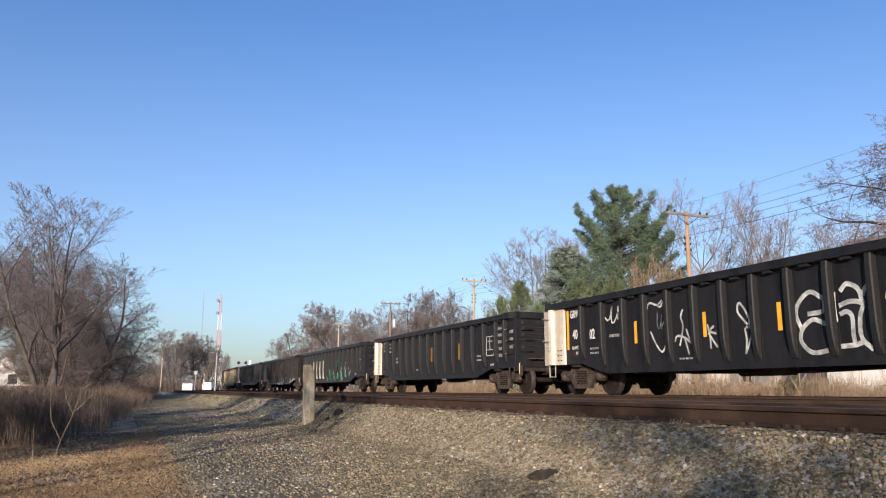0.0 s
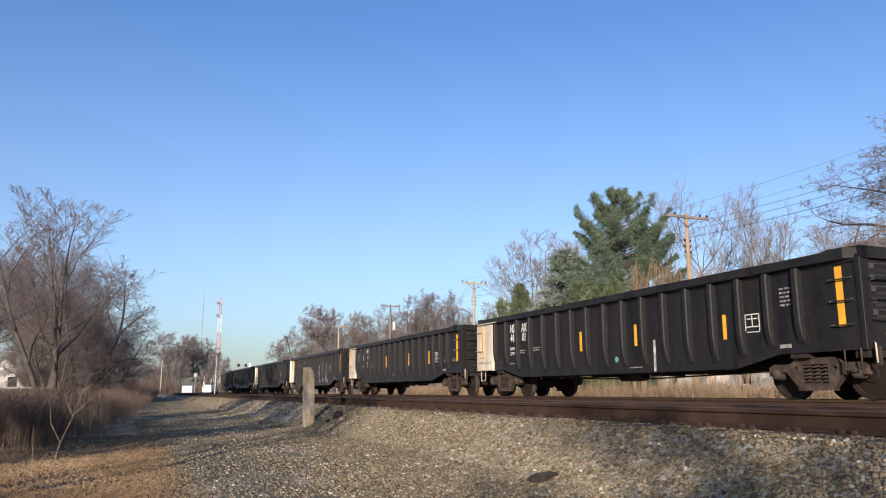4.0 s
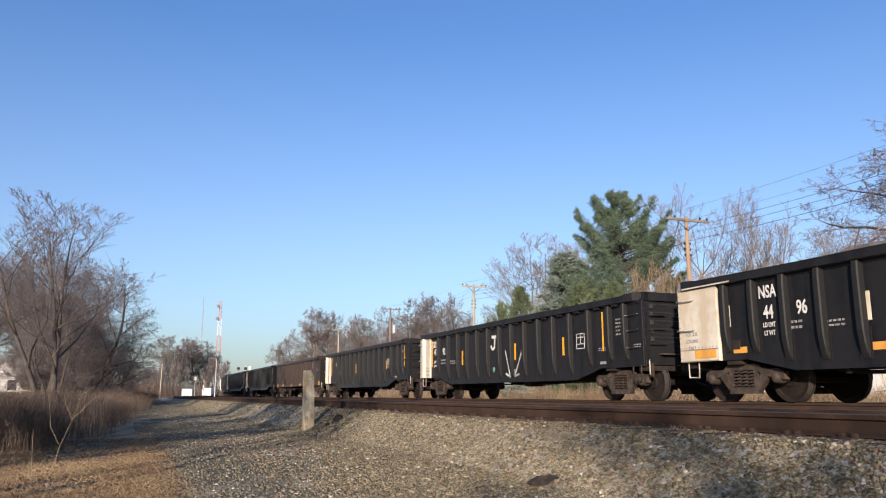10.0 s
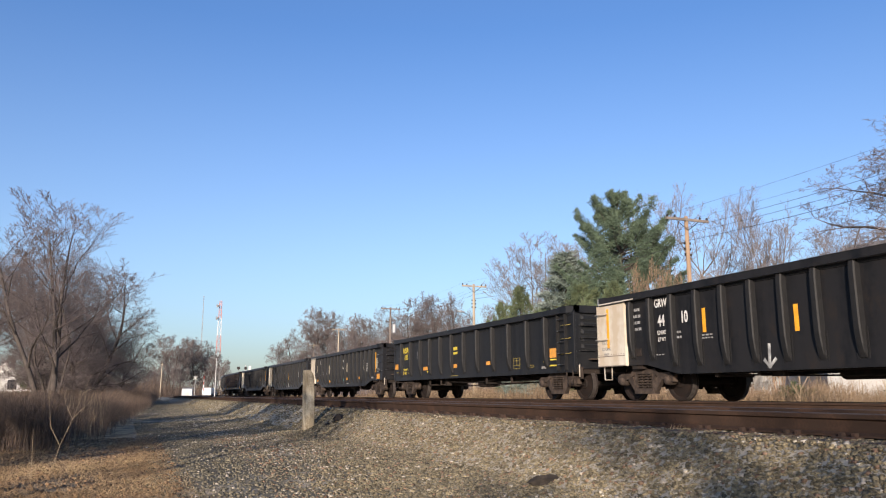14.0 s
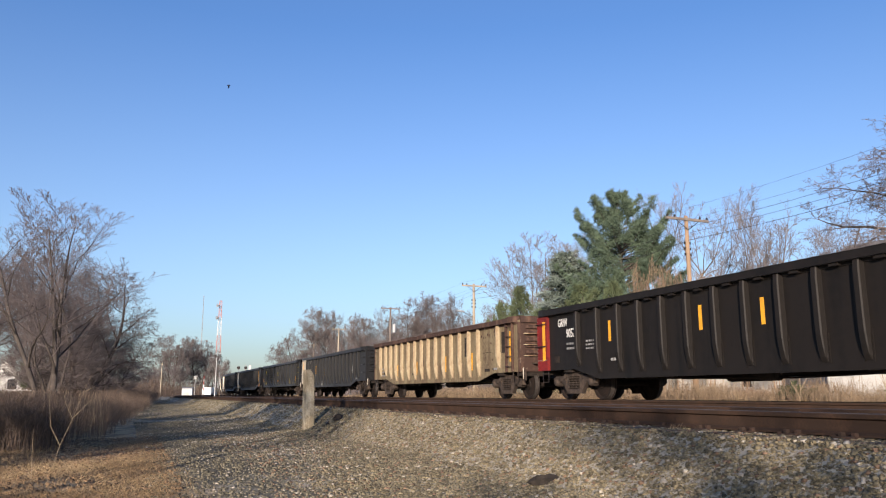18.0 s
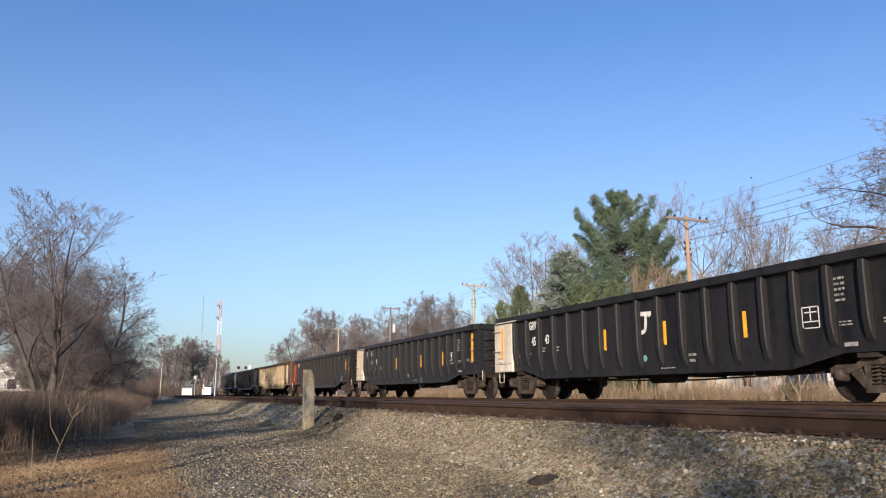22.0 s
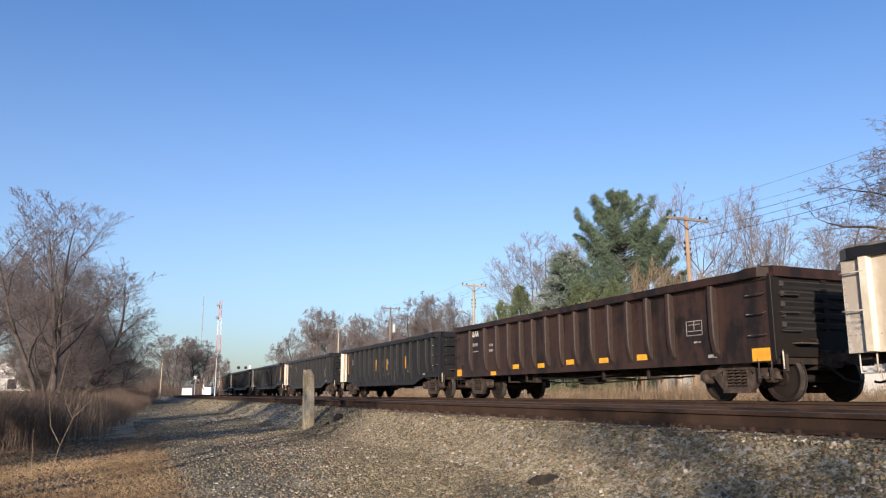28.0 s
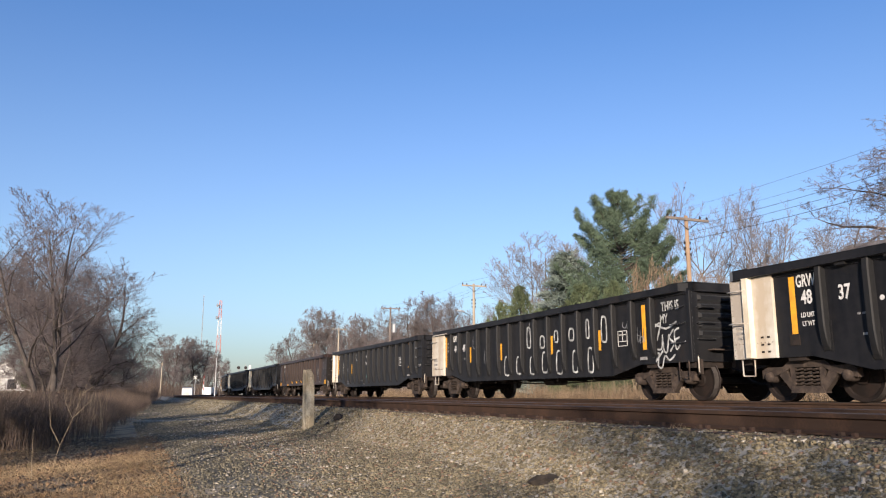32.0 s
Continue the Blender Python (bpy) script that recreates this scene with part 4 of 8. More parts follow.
    if spec.get("ladder"):
        lm = M[spec["ladder"]]
        lad = part("ladder", cached(("ladder", lm.name), lambda: Soup().box(-0.10, 0.0, -0.235, -0.205, 0.0, 1.58).box(-0.10, 0.0, 0.205, 0.235, 0.0, 1.58).mesh("ladder", lm)), car, "steel side ladder", pose(FACE, e0 + 0.62, high + 0.02))
        for k in range(5):
            part("rung", cached(("ladder_rung", lm.name), lambda: bar([(-0.085, -0.21, 0), (-0.085, 0.21, 0)], 0.016, lm, "rung")), lad, at=pose(0, 0, 0.16 + 0.32 * k))
    lug = cached(("lugs", trim.name), lambda: Soup().box(-0.12, 0, -0.10, 0.10, -0.06, 0.02).mesh("tie_down_lug", trim))
    if spec.get("lugs", True):
        rr = sorted(spec["ribs"])
        for p, q in zip(rr[:-1], rr[1:]):
            part("tie_down_lug", lug, car, at=pose(FACE, HL - (p + q) / 2, TOP - 0.16))
    return car

RIBS_A = [2.02, 3.0, 3.94, 4.80, 5.68, 6.56, 7.45, 8.32, 9.21, 10.1, 10.98, 11.9, 12.87, 13.83, 14.5]
RIBS_B = [1.42, 2.2, 3.0, 3.82, 4.63, 5.44, 6.23, 7.02, 7.84, 8.65, 9.46, 10.27, 11.08, 11.88, 12.67, 13.42, 14.16]
RIBS_C = [1.5, 2.75, 3.68, 4.53, 5.38, 6.18, 6.99, 7.81, 8.60, 9.41, 10.23, 11.05, 11.83, 12.65, 14.05]
RIBS_G = [1.92, 2.67, 3.46, 4.29, 5.13, 5.95, 6.78, 7.61, 8.45, 9.27, 10.11, 10.93, 11.76, 12.58, 13.40, 14.16]
RIBS_T = [1.1, 1.9, 2.67, 3.43, 4.27, 5.11, 5.95, 6.77, 7.56, 8.39, 9.19, 10.0, 10.82, 11.66, 12.47, 14.03]
RIBS_E = [1.1, 2.3, 3.5, 4.6, 5.75, 6.9, 8.05, 9.25, 10.5, 11.7, 12.95, 14.1]
TYPE_A = dict(paint="black", notch=True, low=0.55, high=0.83, ribs=RIBS_A, panel="cream", panel_kind="folded", panel_len=1.12, bulge=0.13, tail=15.2)
TYPE_B = dict(paint="black2", notch=True, low=0.60, high=0.85, ribs=RIBS_B, panel="white", panel_kind="flat", panel_len=1.22, bulge=0.13, lugs=False, tail=15.5)
TYPE_C = dict(paint="maroon", notch=False, low=0.76, high=0.80, ribs=RIBS_C, bulge=0.14, lugs=False, tail=15.66)
TRAIN = []


def add_car(far_end, kind, label, **more):
    """far_end: where the leading end of the car is at 16 s, in metres along the track. Marks lie u metres behind it, v over the rails."""
    TRAIN.append((far_end, gondola(dict(kind, label=label, **more))))


add_car(308.0, TYPE_A, "plain black gondola car far up the train", panel=None)
add_car(291.0, TYPE_B, "plain dark gondola car far up the train", panel=None)
add_car(274.0, TYPE_A, "black gondola car with a cream end panel")
add_car(257.0, TYPE_B, "weathered tan gondola car", paint='tan', trim='tanrib', chord='tanrust', panel=None)
add_car(240.0, TYPE_B, "faded black gondola car", panel='grey')
add_car(223.0, TYPE_A, "brownish black gondola car with white graffiti", paint='umber', panel=None, sprayed=[('spray', 0.07, [scrawl(8.24, 1.01, 3.32, 1.05, 2, 2556), scrawl(12.68, 0.81, 1.45, 0.42, 1, 2965)])])
add_car(206.0, TYPE_A, "dark gondola car with green and white graffiti", panel=None, pale_mat='white', pale=[(2.94, 1.36, 0.79, 1.12), (4.05, 1.36, 0.87, 1.1), (5.12, 1.36, 0.84, 1.07), (6.14, 1.36, 0.71, 1.11)], sprayed=[('green', 0.3, [scrawl(8.56, 1.24, 2.76, 1.12, 4, 4490), scrawl(10.32, 1.31, 2.57, 1.08, 4, 4760)]), ('spray', 0.06, [scrawl(9.24, 1.22, 4.93, 1.21, 6, 4595), scrawl(11.96, 1.37, 1.2, 0.94, 2, 5030)]), ('rustred', 0.05, [scrawl(12.13, 1.68, 0.48, 0.42, 1, 5035)])])
add_car(189.0, TYPE_A, "black gondola car with yellow stripes and cream end panel", yellow=[(7.76, 1.53, 0.1, 0.53), (10.63, 1.54, 0.1, 0.59), (7.78, 1.53, 0.1, 0.55)], bars=[(1.51, 2.14, 0.24, 0.54, 3), (2.41, 2.14, 0.23, 0.71, 4), (3.4, 1.45, 0.27, 0.34, 2), (6.09, 0.96, 0.23, 0.1, 1), (14.06, 1.71, 0.34, 1.12, 5), (12.39, 1.23, 0.38, 0.28, 2), (14.89, 1.75, 0.24, 0.73, 3)], boxes=[(13.36, 1.61, 0.53, 0.65)])
add_car(171.85, TYPE_A, "black gondola car with large white graffiti", yellow=[(1.24, 1.78, 0.1, 1.09), (4.38, 1.52, 0.1, 0.54), (6.83, 1.52, 0.1, 0.54), (8.91, 1.52, 0.1, 0.54), (11.6, 1.52, 0.1, 0.56), (14.43, 1.77, 0.06, 1.04)], texts=[('GRW', 1.56, 2.2, 0.26, 'lettering'), ('40', 1.58, 1.63, 0.39, 'lettering'), ('02', 2.5, 1.59, 0.38, 'lettering')], bars=[(2.55, 1.16, 0.4, 0.24, 2), (1.57, 1.2, 0.37, 0.22, 2), (3.52, 1.5, 0.53, 0.16, 1), (13.41, 1.63, 0.36, 0.14, 2), (13.52, 1.34, 0.33, 0.11, 2), (15.05, 1.34, 0.33, 0.11, 2), (6.2, 0.82, 0.48, 0.08, 1)], boxes=[(12.54, 1.58, 0.39, 0.38)], sprayed=[('spray', 0.05, [scrawl(3.46, 2.07, 0.54, 0.53, 2, 2309)]), ('spray', 0.05, [loop((5.43, 2.19), (5.25, 2.10), (4.98, 2.17), (4.86, 2.03), (4.81, 1.66)), loop((5.25, 2.1), (5.36, 2.05), (5.47, 2.15)), loop((4.97, 1.48), (5.18, 1.15), (5.37, 1.0), (5.49, 1.14)), loop((6.14, 1.9), (6.07, 1.74), (6.13, 1.53), (6.0, 1.12)), loop((5.85, 1.22), (5.92, 1.33), (6.17, 1.28), (6.38, 1.15)),
        loop((6.24, 1.46), (6.35, 1.19)), loop((6.17, 1.28), (6.29, 0.92)), loop((6.92, 1.51), (6.98, 1.25), (6.99, 1.01)), loop((7.1, 1.46), (6.97, 1.37), (7.16, 1.31)), loop((6.94, 1.33), (7.18, 1.03)), loop((8.05, 1.37), (8.14, 1.52), (7.9, 1.88), (7.83, 1.7), (8.06, 1.44), (8.18, 1.25), (7.99, 0.86)), loop((8.0, 1.35), (8.03, 1.1), (7.99, 0.86))]),
    ('chalk', 0.02, [scrawl(5.33, 1.74, 0.28, 0.44, 2, 2852)]),
    ('spray', 0.085, [loop((10.03, 1.79), (9.92, 1.76), (9.66, 1.9), (9.39, 1.73), (9.31, 1.5), (9.4, 1.27)), loop((9.93, 1.77), (9.96, 1.63), (9.9, 1.52), (9.6, 1.5)), loop((9.93, 1.3), (9.67, 1.39), (9.42, 1.22), (9.39, 1.0), (9.62, 0.8), (10.0, 0.83)), loop((10.32, 1.85), (10.45, 1.95), (10.66, 1.84), (10.73, 1.6)),
        loop((10.28, 1.59), (10.5, 1.64), (10.73, 1.57), (10.66, 1.36), (10.66, 1.0), (10.9, 0.77)), loop((10.75, 1.74), (10.82, 1.85), (10.91, 1.87)), loop((10.28, 1.44), (10.4, 1.47), (10.5, 1.38), (10.5, 1.07), (10.52, 0.91)), loop((10.24, 0.88), (10.52, 0.89), (10.67, 0.93)), loop((11.2, 1.62), (11.31, 1.86), (11.65, 1.89), (11.81, 1.66), (11.67, 1.26), (11.42, 1.1), (11.57, 0.8), (11.87, 0.75)), loop((11.28, 1.53), (11.2, 1.12), (11.1, 0.89), (11.22, 0.76))]),
    ('cream', 0.07, [loop((10.17, 1.81), (10.16, 1.61), (10.18, 1.33))])])
add_car(154.9, TYPE_B, "faded black riveted gondola car with white end panel", pale_mat='mint', yellow=[(6.38, 1.55, 0.1, 0.52), (9.6, 1.55, 0.1, 0.53), (12.07, 1.54, 0.1, 0.53), (15.01, 1.77, 0.16, 1.02), (0.43, 1.79, 0.13, 1.05)], pale=[(6.97, 0.96, 0.34, 0.25)], texts=[('GRW', 3.14, 2.21, 0.26, 'lettering'), ('44', 2.46, 1.88, 0.35, 'lettering'), ('40', 3.16, 1.88, 0.33, 'lettering')], bars=[(2.45, 1.42, 0.42, 0.2, 2), (3.24, 1.51, 0.39, 0.24, 2), (4.01, 1.47, 0.48, 0.16, 2), (13.83, 1.34, 0.27, 0.11, 2), (14.73, 1.34, 0.35, 0.12, 2), (1.64, 1.93, 0.31, 0.43, 3)], boxes=[(13.06, 1.52, 0.37, 0.37)], dots=[(7.49, 0.94, 0.06, 'mint')])
add_car(137.9, TYPE_B, "faded black gondola car with white lettering", yellow=[(6.63, 1.5, 0.1, 0.53), (9.11, 1.51, 0.1, 0.52), (0.47, 1.78, 0.1, 1.06), (15.04, 1.79, 0.14, 1.05), (12.17, 1.47, 0.1, 0.51)], texts=[('NS', 2.49, 2.14, 0.42, 'lettering'), ('AX', 3.19, 2.12, 0.4, 'lettering'), ('44', 2.47, 1.84, 0.36, 'lettering'), ('01', 3.22, 1.83, 0.35, 'lettering')], bars=[(2.51, 1.43, 0.33, 0.17, 2), (3.25, 1.39, 0.31, 0.14, 2), (4.08, 1.43, 0.52, 0.14, 2), (2.53, 1.04, 0.33, 0.07, 1), (9.07, 0.73, 0.49, 0.05, 1), (13.82, 1.92, 0.26, 0.39, 5)], boxes=[(13.04, 1.49, 0.37, 0.35)], dots=[(8.28, 0.95, 0.075, 'mint')], sprayed=[('spray', 0.09, [[(9.83, 1.32), (9.82, 0.64)]])])
add_car(120.7, TYPE_C, "rusty maroon gondola car with yellow patches", yellow=[(15.34, 0.9, 0.43, 0.23), (11.56, 0.9, 0.48, 0.14), (9.41, 0.88, 0.47, 0.14), (6.23, 0.9, 0.51, 0.12), (6.31, 0.89, 0.55, 0.17), (2.92, 0.9, 0.53, 0.17), (0.68, 0.9, 0.51, 0.24)], bars=[(13.74, 0.93, 0.27, 0.09, 1), (2.78, 2.03, 0.72, 0.77, 3), (3.84, 1.52, 0.5, 0.22, 2)], boxes=[(13.66, 2.09, 0.46, 0.37)], rivets=[(14.3, 1.59), (14.55, 1.78), (14.78, 1.77), (14.33, 1.92), (14.31, 1.4), (13.15, 1.76), (13.39, 1.73), (13.69, 1.75), (13.21, 1.4), (13.68, 1.33), (12.04, 1.74), (12.38, 1.71), (12.67, 1.74), (12.09, 1.39), (12.61, 1.41), (10.94, 1.74), (11.14, 1.74), (11.51, 1.74), (10.98, 1.33), (11.4, 1.35), (9.91, 1.75), (10.13, 1.75), (10.48, 1.74), (9.97, 1.37), (10.43, 1.38), (8.81, 1.75), (8.98, 1.74), (9.34, 1.73), (8.91, 1.35), (9.3, 1.35), (6.63, 1.74), (6.84, 1.73), (7.14, 1.72), (6.7, 1.37), (7.12, 1.36)], rustbars=[(11.36, 2.09, 0.53, 0.45, 3), (4.9, 2.06, 0.45, 0.49, 3)])
add_car(103.45, TYPE_A, "black gondola car with cream end panel and yellow stripes", pale_mat='white', yellow=[(1.33, 1.78, 0.1, 0.98), (4.4, 1.52, 0.1, 0.53), (6.45, 1.55, 0.1, 0.5), (8.97, 1.52, 0.1, 0.53), (11.91, 1.58, 0.1, 0.41), (14.53, 1.87, 0.06, 0.93)], pale=[(13.61, 1.62, 0.34, 0.16)], texts=[('GRW', 1.62, 2.28, 0.29, 'lettering'), ('48', 1.64, 1.9, 0.38, 'lettering'), ('06', 2.51, 1.88, 0.38, 'lettering')], bars=[(1.63, 1.5, 0.42, 0.25, 2), (2.56, 1.4, 0.39, 0.29, 2), (3.53, 1.45, 0.58, 0.18, 2), (13.65, 1.37, 0.32, 0.13, 2), (15.18, 1.37, 0.35, 0.15, 2), (6.33, 0.84, 0.42, 0.08, 1)], boxes=[(12.65, 1.64, 0.4, 0.39)], dots=[(7.2, 1.04, 0.08, 'mint')])
add_car(86.6, TYPE_A, "black gondola car with two chalked arrows", yellow=[(1.14, 1.78, 0.1, 1.04), (4.28, 1.5, 0.1, 0.51), (8.5, 1.51, 0.1, 0.53), (11.47, 1.51, 0.1, 0.51), (13.61, 1.78, 0.06, 1.01)], texts=[('GRW', 1.49, 2.13, 0.32, 'lettering'), ('40', 1.48, 1.83, 0.39, 'lettering'), ('92', 2.37, 1.81, 0.38, 'lettering')], bars=[(1.5, 1.37, 0.43, 0.17, 2), (2.39, 1.43, 0.46, 0.24, 2), (3.36, 1.38, 0.54, 0.16, 2), (14.19, 1.85, 0.26, 0.47, 5), (13.42, 1.32, 0.33, 0.11, 2), (14.95, 1.33, 0.32, 0.11, 2)], boxes=[(12.39, 1.6, 0.4, 0.4)], dots=[(6.93, 0.99, 0.09, 'mint')], sprayed=[('lettering', 0.1, [[(6.82, 2.09), (7.19, 2.07)], [(7.03, 2.07), (7.02, 1.92), (7.01, 1.8), (6.99, 1.73), (6.93, 1.68), (6.84, 1.68), (6.76, 1.73), (6.74, 1.78)]]), ('spray', 0.07, [[(7.81, 1.57), (8.14, 0.73)], [(7.85, 0.83), (8.14, 0.73)], [(8.94, 1.48), (8.45, 0.73)], [(8.46, 0.94), (8.43, 0.73), (8.75, 0.8)]])])
add_car(70.0, TYPE_B, "faded black gondola car with orange patches and stained panel", pale_mat='cream', paint='black', yellow=[(6.73, 1.67, 0.1, 0.52), (14.11, 1.75, 0.12, 1.0)], orange=[(1.74, 1.04, 0.37, 0.12), (4.94, 0.95, 0.42, 0.13), (9.03, 1.03, 0.46, 0.13), (11.5, 1.03, 0.45, 0.13), (14.75, 1.04, 0.45, 0.24), (0.82, 1.0, 0.65, 0.18)], pale=[(1.47, 1.71, 0.1, 0.51), (4.74, 1.63, 0.1, 0.49), (8.89, 1.65, 0.1, 0.51), (12.23, 1.69, 0.1, 0.51), (14.52, 1.69, 0.1, 0.51)], texts=[('NSA', 2.3, 2.12, 0.31, 'lettering'), ('44', 2.35, 1.72, 0.38, 'lettering'), ('96', 3.1, 1.74, 0.36, 'lettering')], bars=[(2.38, 1.41, 0.35, 0.22, 2), (3.15, 1.44, 0.39, 0.21, 2), (3.99, 1.4, 0.53, 0.16, 2), (13.83, 1.94, 0.24, 0.49, 5), (13.86, 1.37, 0.33, 0.09, 2), (14.78, 1.38, 0.34, 0.1, 2), (9.05, 0.77, 0.49, 0.08, 1)], boxes=[(13.08, 1.54, 0.38, 0.39)], dots=[(8.19, 0.99, 0.08, 'mint')], sprayed=[('lettering', 0.1, [[(8.01, 2.04), (8.38, 2.02)], [(8.22, 2.02), (8.21, 1.86), (8.2, 1.74), (8.18, 1.67), (8.11, 1.62), (8.03, 1.61), (7.95, 1.66), (7.93, 1.71)]])])
add_car(52.7, TYPE_C, "blue-black gondola car with yellow lettering", ladder='blackrib', paint='navy', hold='oldgold', wide=1.1, ribs=RIBS_E, boxcol='oldgold', barcol='oldgold', pale_mat='gold', sprayed=[('chalk', 0.03, [loop((0.62, 1.78), (0.7, 1.64), (0.84, 1.62), (0.93, 1.76)), loop((0.74, 2.2), (0.75, 2.08)), loop((0.86, 2.2), (0.87, 2.08)), loop((3.05, 1.95), (3.03, 1.7), (3.14, 1.66), (3.16, 1.78), (3.04, 1.8))])], orange=[(0.30, 1.39, 0.42, 0.23), (4.02, 1.21, 0.51, 0.14), (7.07, 1.21, 0.48, 0.14), (10.12, 1.21, 0.46, 0.12), (14.48, 1.34, 0.43, 0.27)], pale=[(6.81, 1.8, 0.25, 0.35), (7.18, 1.86, 0.36, 0.12), (7.17, 1.69, 0.4, 0.08), (14.5, 1.15, 0.44, 0.04), (14.48, 0.98, 0.44, 0.04)], texts=[('NSAX', 1.67, 2.06, 0.31, 'gold'), ('1814', 1.69, 1.76, 0.28, 'gold'), ('LD LMT', 1.52, 1.22, 0.13, 'gold'), ('LT WT', 1.47, 1.06, 0.13, 'gold')], bars=[(2.02, 1.14, 0.26, 0.26, 2), (0.50, 1.13, 0.52, 0.07, 1), (13.09, 1.0, 0.45, 0.11, 2), (7.09, 0.85, 0.68, 0.06, 1)], boxes=[(12.17, 1.12, 0.42, 0.33)], dots=[(4.24, 1.07, 0.045, 'gold'), (10.46, 1.08, 0.035, 'gold'), (13.92, 1.11, 0.035, 'gold')])
add_car(35.8, TYPE_B, "faded black gondola car with chalked arrow", yellow=[(4.0, 1.73, 0.1, 0.52), (6.49, 1.56, 0.1, 0.5), (9.05, 1.56, 0.1, 0.53), (12.29, 1.52, 0.12, 0.53), (0.52, 1.81, 0.1, 1.0)], texts=[('GRW', 2.34, 2.25, 0.25, 'lettering'), ('44', 2.42, 1.83, 0.33, 'lettering'), ('10', 3.11, 1.85, 0.33, 'lettering')], bars=[(1.62, 1.95, 0.34, 0.63, 4), (2.38, 1.49, 0.32, 0.24, 2), (3.11, 1.48, 0.34, 0.23, 2), (4.03, 1.38, 0.41, 0.13, 2), (2.43, 1.06, 0.36, 0.06, 1)], boxes=[(13.02, 1.51, 0.24, 0.35)], sprayed=[('spray', 0.07, [[(5.78, 1.1), (5.76, 0.67)], [(5.64, 0.81), (5.76, 0.67), (5.92, 0.82)]])])
add_car(18.75, TYPE_B, "rust-streaked tan gondola car", paint='tan', trim='tanrib', chord='tanrust', endpaint='tanrust', panel=None, ribs=RIBS_T, half=0.05, ladder='tanrust', rungs=(), yellow=[(3.55, 1.2, 0.08, 0.5), (6.1, 1.25, 0.08, 0.55), (9.35, 1.3, 0.08, 0.6), (11.84, 1.3, 0.1, 0.62), (14.87, 1.68, 0.14, 0.98)], bars=[(1.5, 1.19, 0.5, 0.46, 3)], dark=[(11.3, 1.85, 0.24, 0.69), (14.36, 1.84, 0.26, 0.69), (13.1, 0.96, 0.39, 0.1), (13.62, 0.98, 0.2, 0.06), (13.1, 1.56, 0.7, 0.014), (5.6, 1.0, 0.14, 0.08)],
        dots=[(12.66, 2.14, 0.05, 'tanrust'), (12.84, 2.09, 0.035, 'tanrust'), (12.98, 2.08, 0.03, 'tanrust'), (13.16, 2.17, 0.05, 'tanrust'), (13.28, 2.14, 0.045, 'tanrust'), (13.72, 2.26, 0.07, 'tanrust'), (13.74, 2.12, 0.05, 'tanrust'), (13.42, 1.86, 0.04, 'tanrust'), (13.5, 1.3, 0.035, 'tanrust'), (10.5, 1.9, 0.03, 'tanrust'), (8.9, 1.5, 0.03, 'tanrust'), (7.9, 2.0, 0.035, 'tanrust')])
add_car(1.95, TYPE_A, "brownish black gondola car with red end panel", slip=0.24, ribs=[q + 0.17 for q in RIBS_A[:-1]], paint='umber', panel='red', panel_kind='flat', panel_len=0.6, pale_mat='faint', yellow=[(0.42, 1.68, 0.15, 1.15), (3.43, 1.76, 0.1, 0.53), (6.87, 1.79, 0.1, 0.54), (8.66, 1.76, 0.1, 0.53), (11.49, 1.75, 0.14, 0.55), (14.32, 1.74, 0.14, 0.52), (15.07, 1.65, 0.16, 1.06)], pale=[(13.56, 1.14, 0.24, 0.08)], texts=[('GRW', 1.5, 2.15, 0.28, 'lettering'), ('9057', 1.53, 1.83, 0.31, 'lettering')], bars=[(1.53, 1.48, 0.46, 0.26, 2), (2.54, 1.47, 0.49, 0.3, 3), (12.49, 1.09, 0.33, 0.1, 2), (3.56, 1.03, 0.23, 0.17, 1)])
add_car(-14.95, TYPE_B, "faded black gondola car with white end panel and red spot", yellow=[(6.24, 1.53, 0.1, 0.54), (9.5, 1.52, 0.1, 0.52), (12.04, 1.52, 0.1, 0.53), (14.87, 1.78, 0.17, 1.05), (0.52, 1.78, 0.13, 1.02)], texts=[('NS', 1.43, 2.15, 0.36, 'lettering'), ('AX', 2.15, 2.15, 0.35, 'lettering'), ('44', 2.17, 1.71, 0.35, 'lettering'), ('96', 2.95, 1.71, 0.33, 'lettering')], bars=[(2.23, 1.41, 0.43, 0.12, 1), (3.0, 1.39, 0.4, 0.15, 2), (3.84, 1.42, 0.44, 0.14, 2), (13.62, 1.95, 0.23, 0.47, 5), (13.67, 1.35, 0.32, 0.11, 2), (14.52, 1.37, 0.32, 0.1, 2), (8.88, 0.74, 0.48, 0.06, 1)], boxes=[(12.9, 1.51, 0.4, 0.39)], dots=[(8.0, 0.95, 0.08, 'mint'), (0.81, 1.87, 0.05, 'red')], sprayed=[('spray', 0.06, [[(9.66, 0.8), (9.65, 0.66)]])])
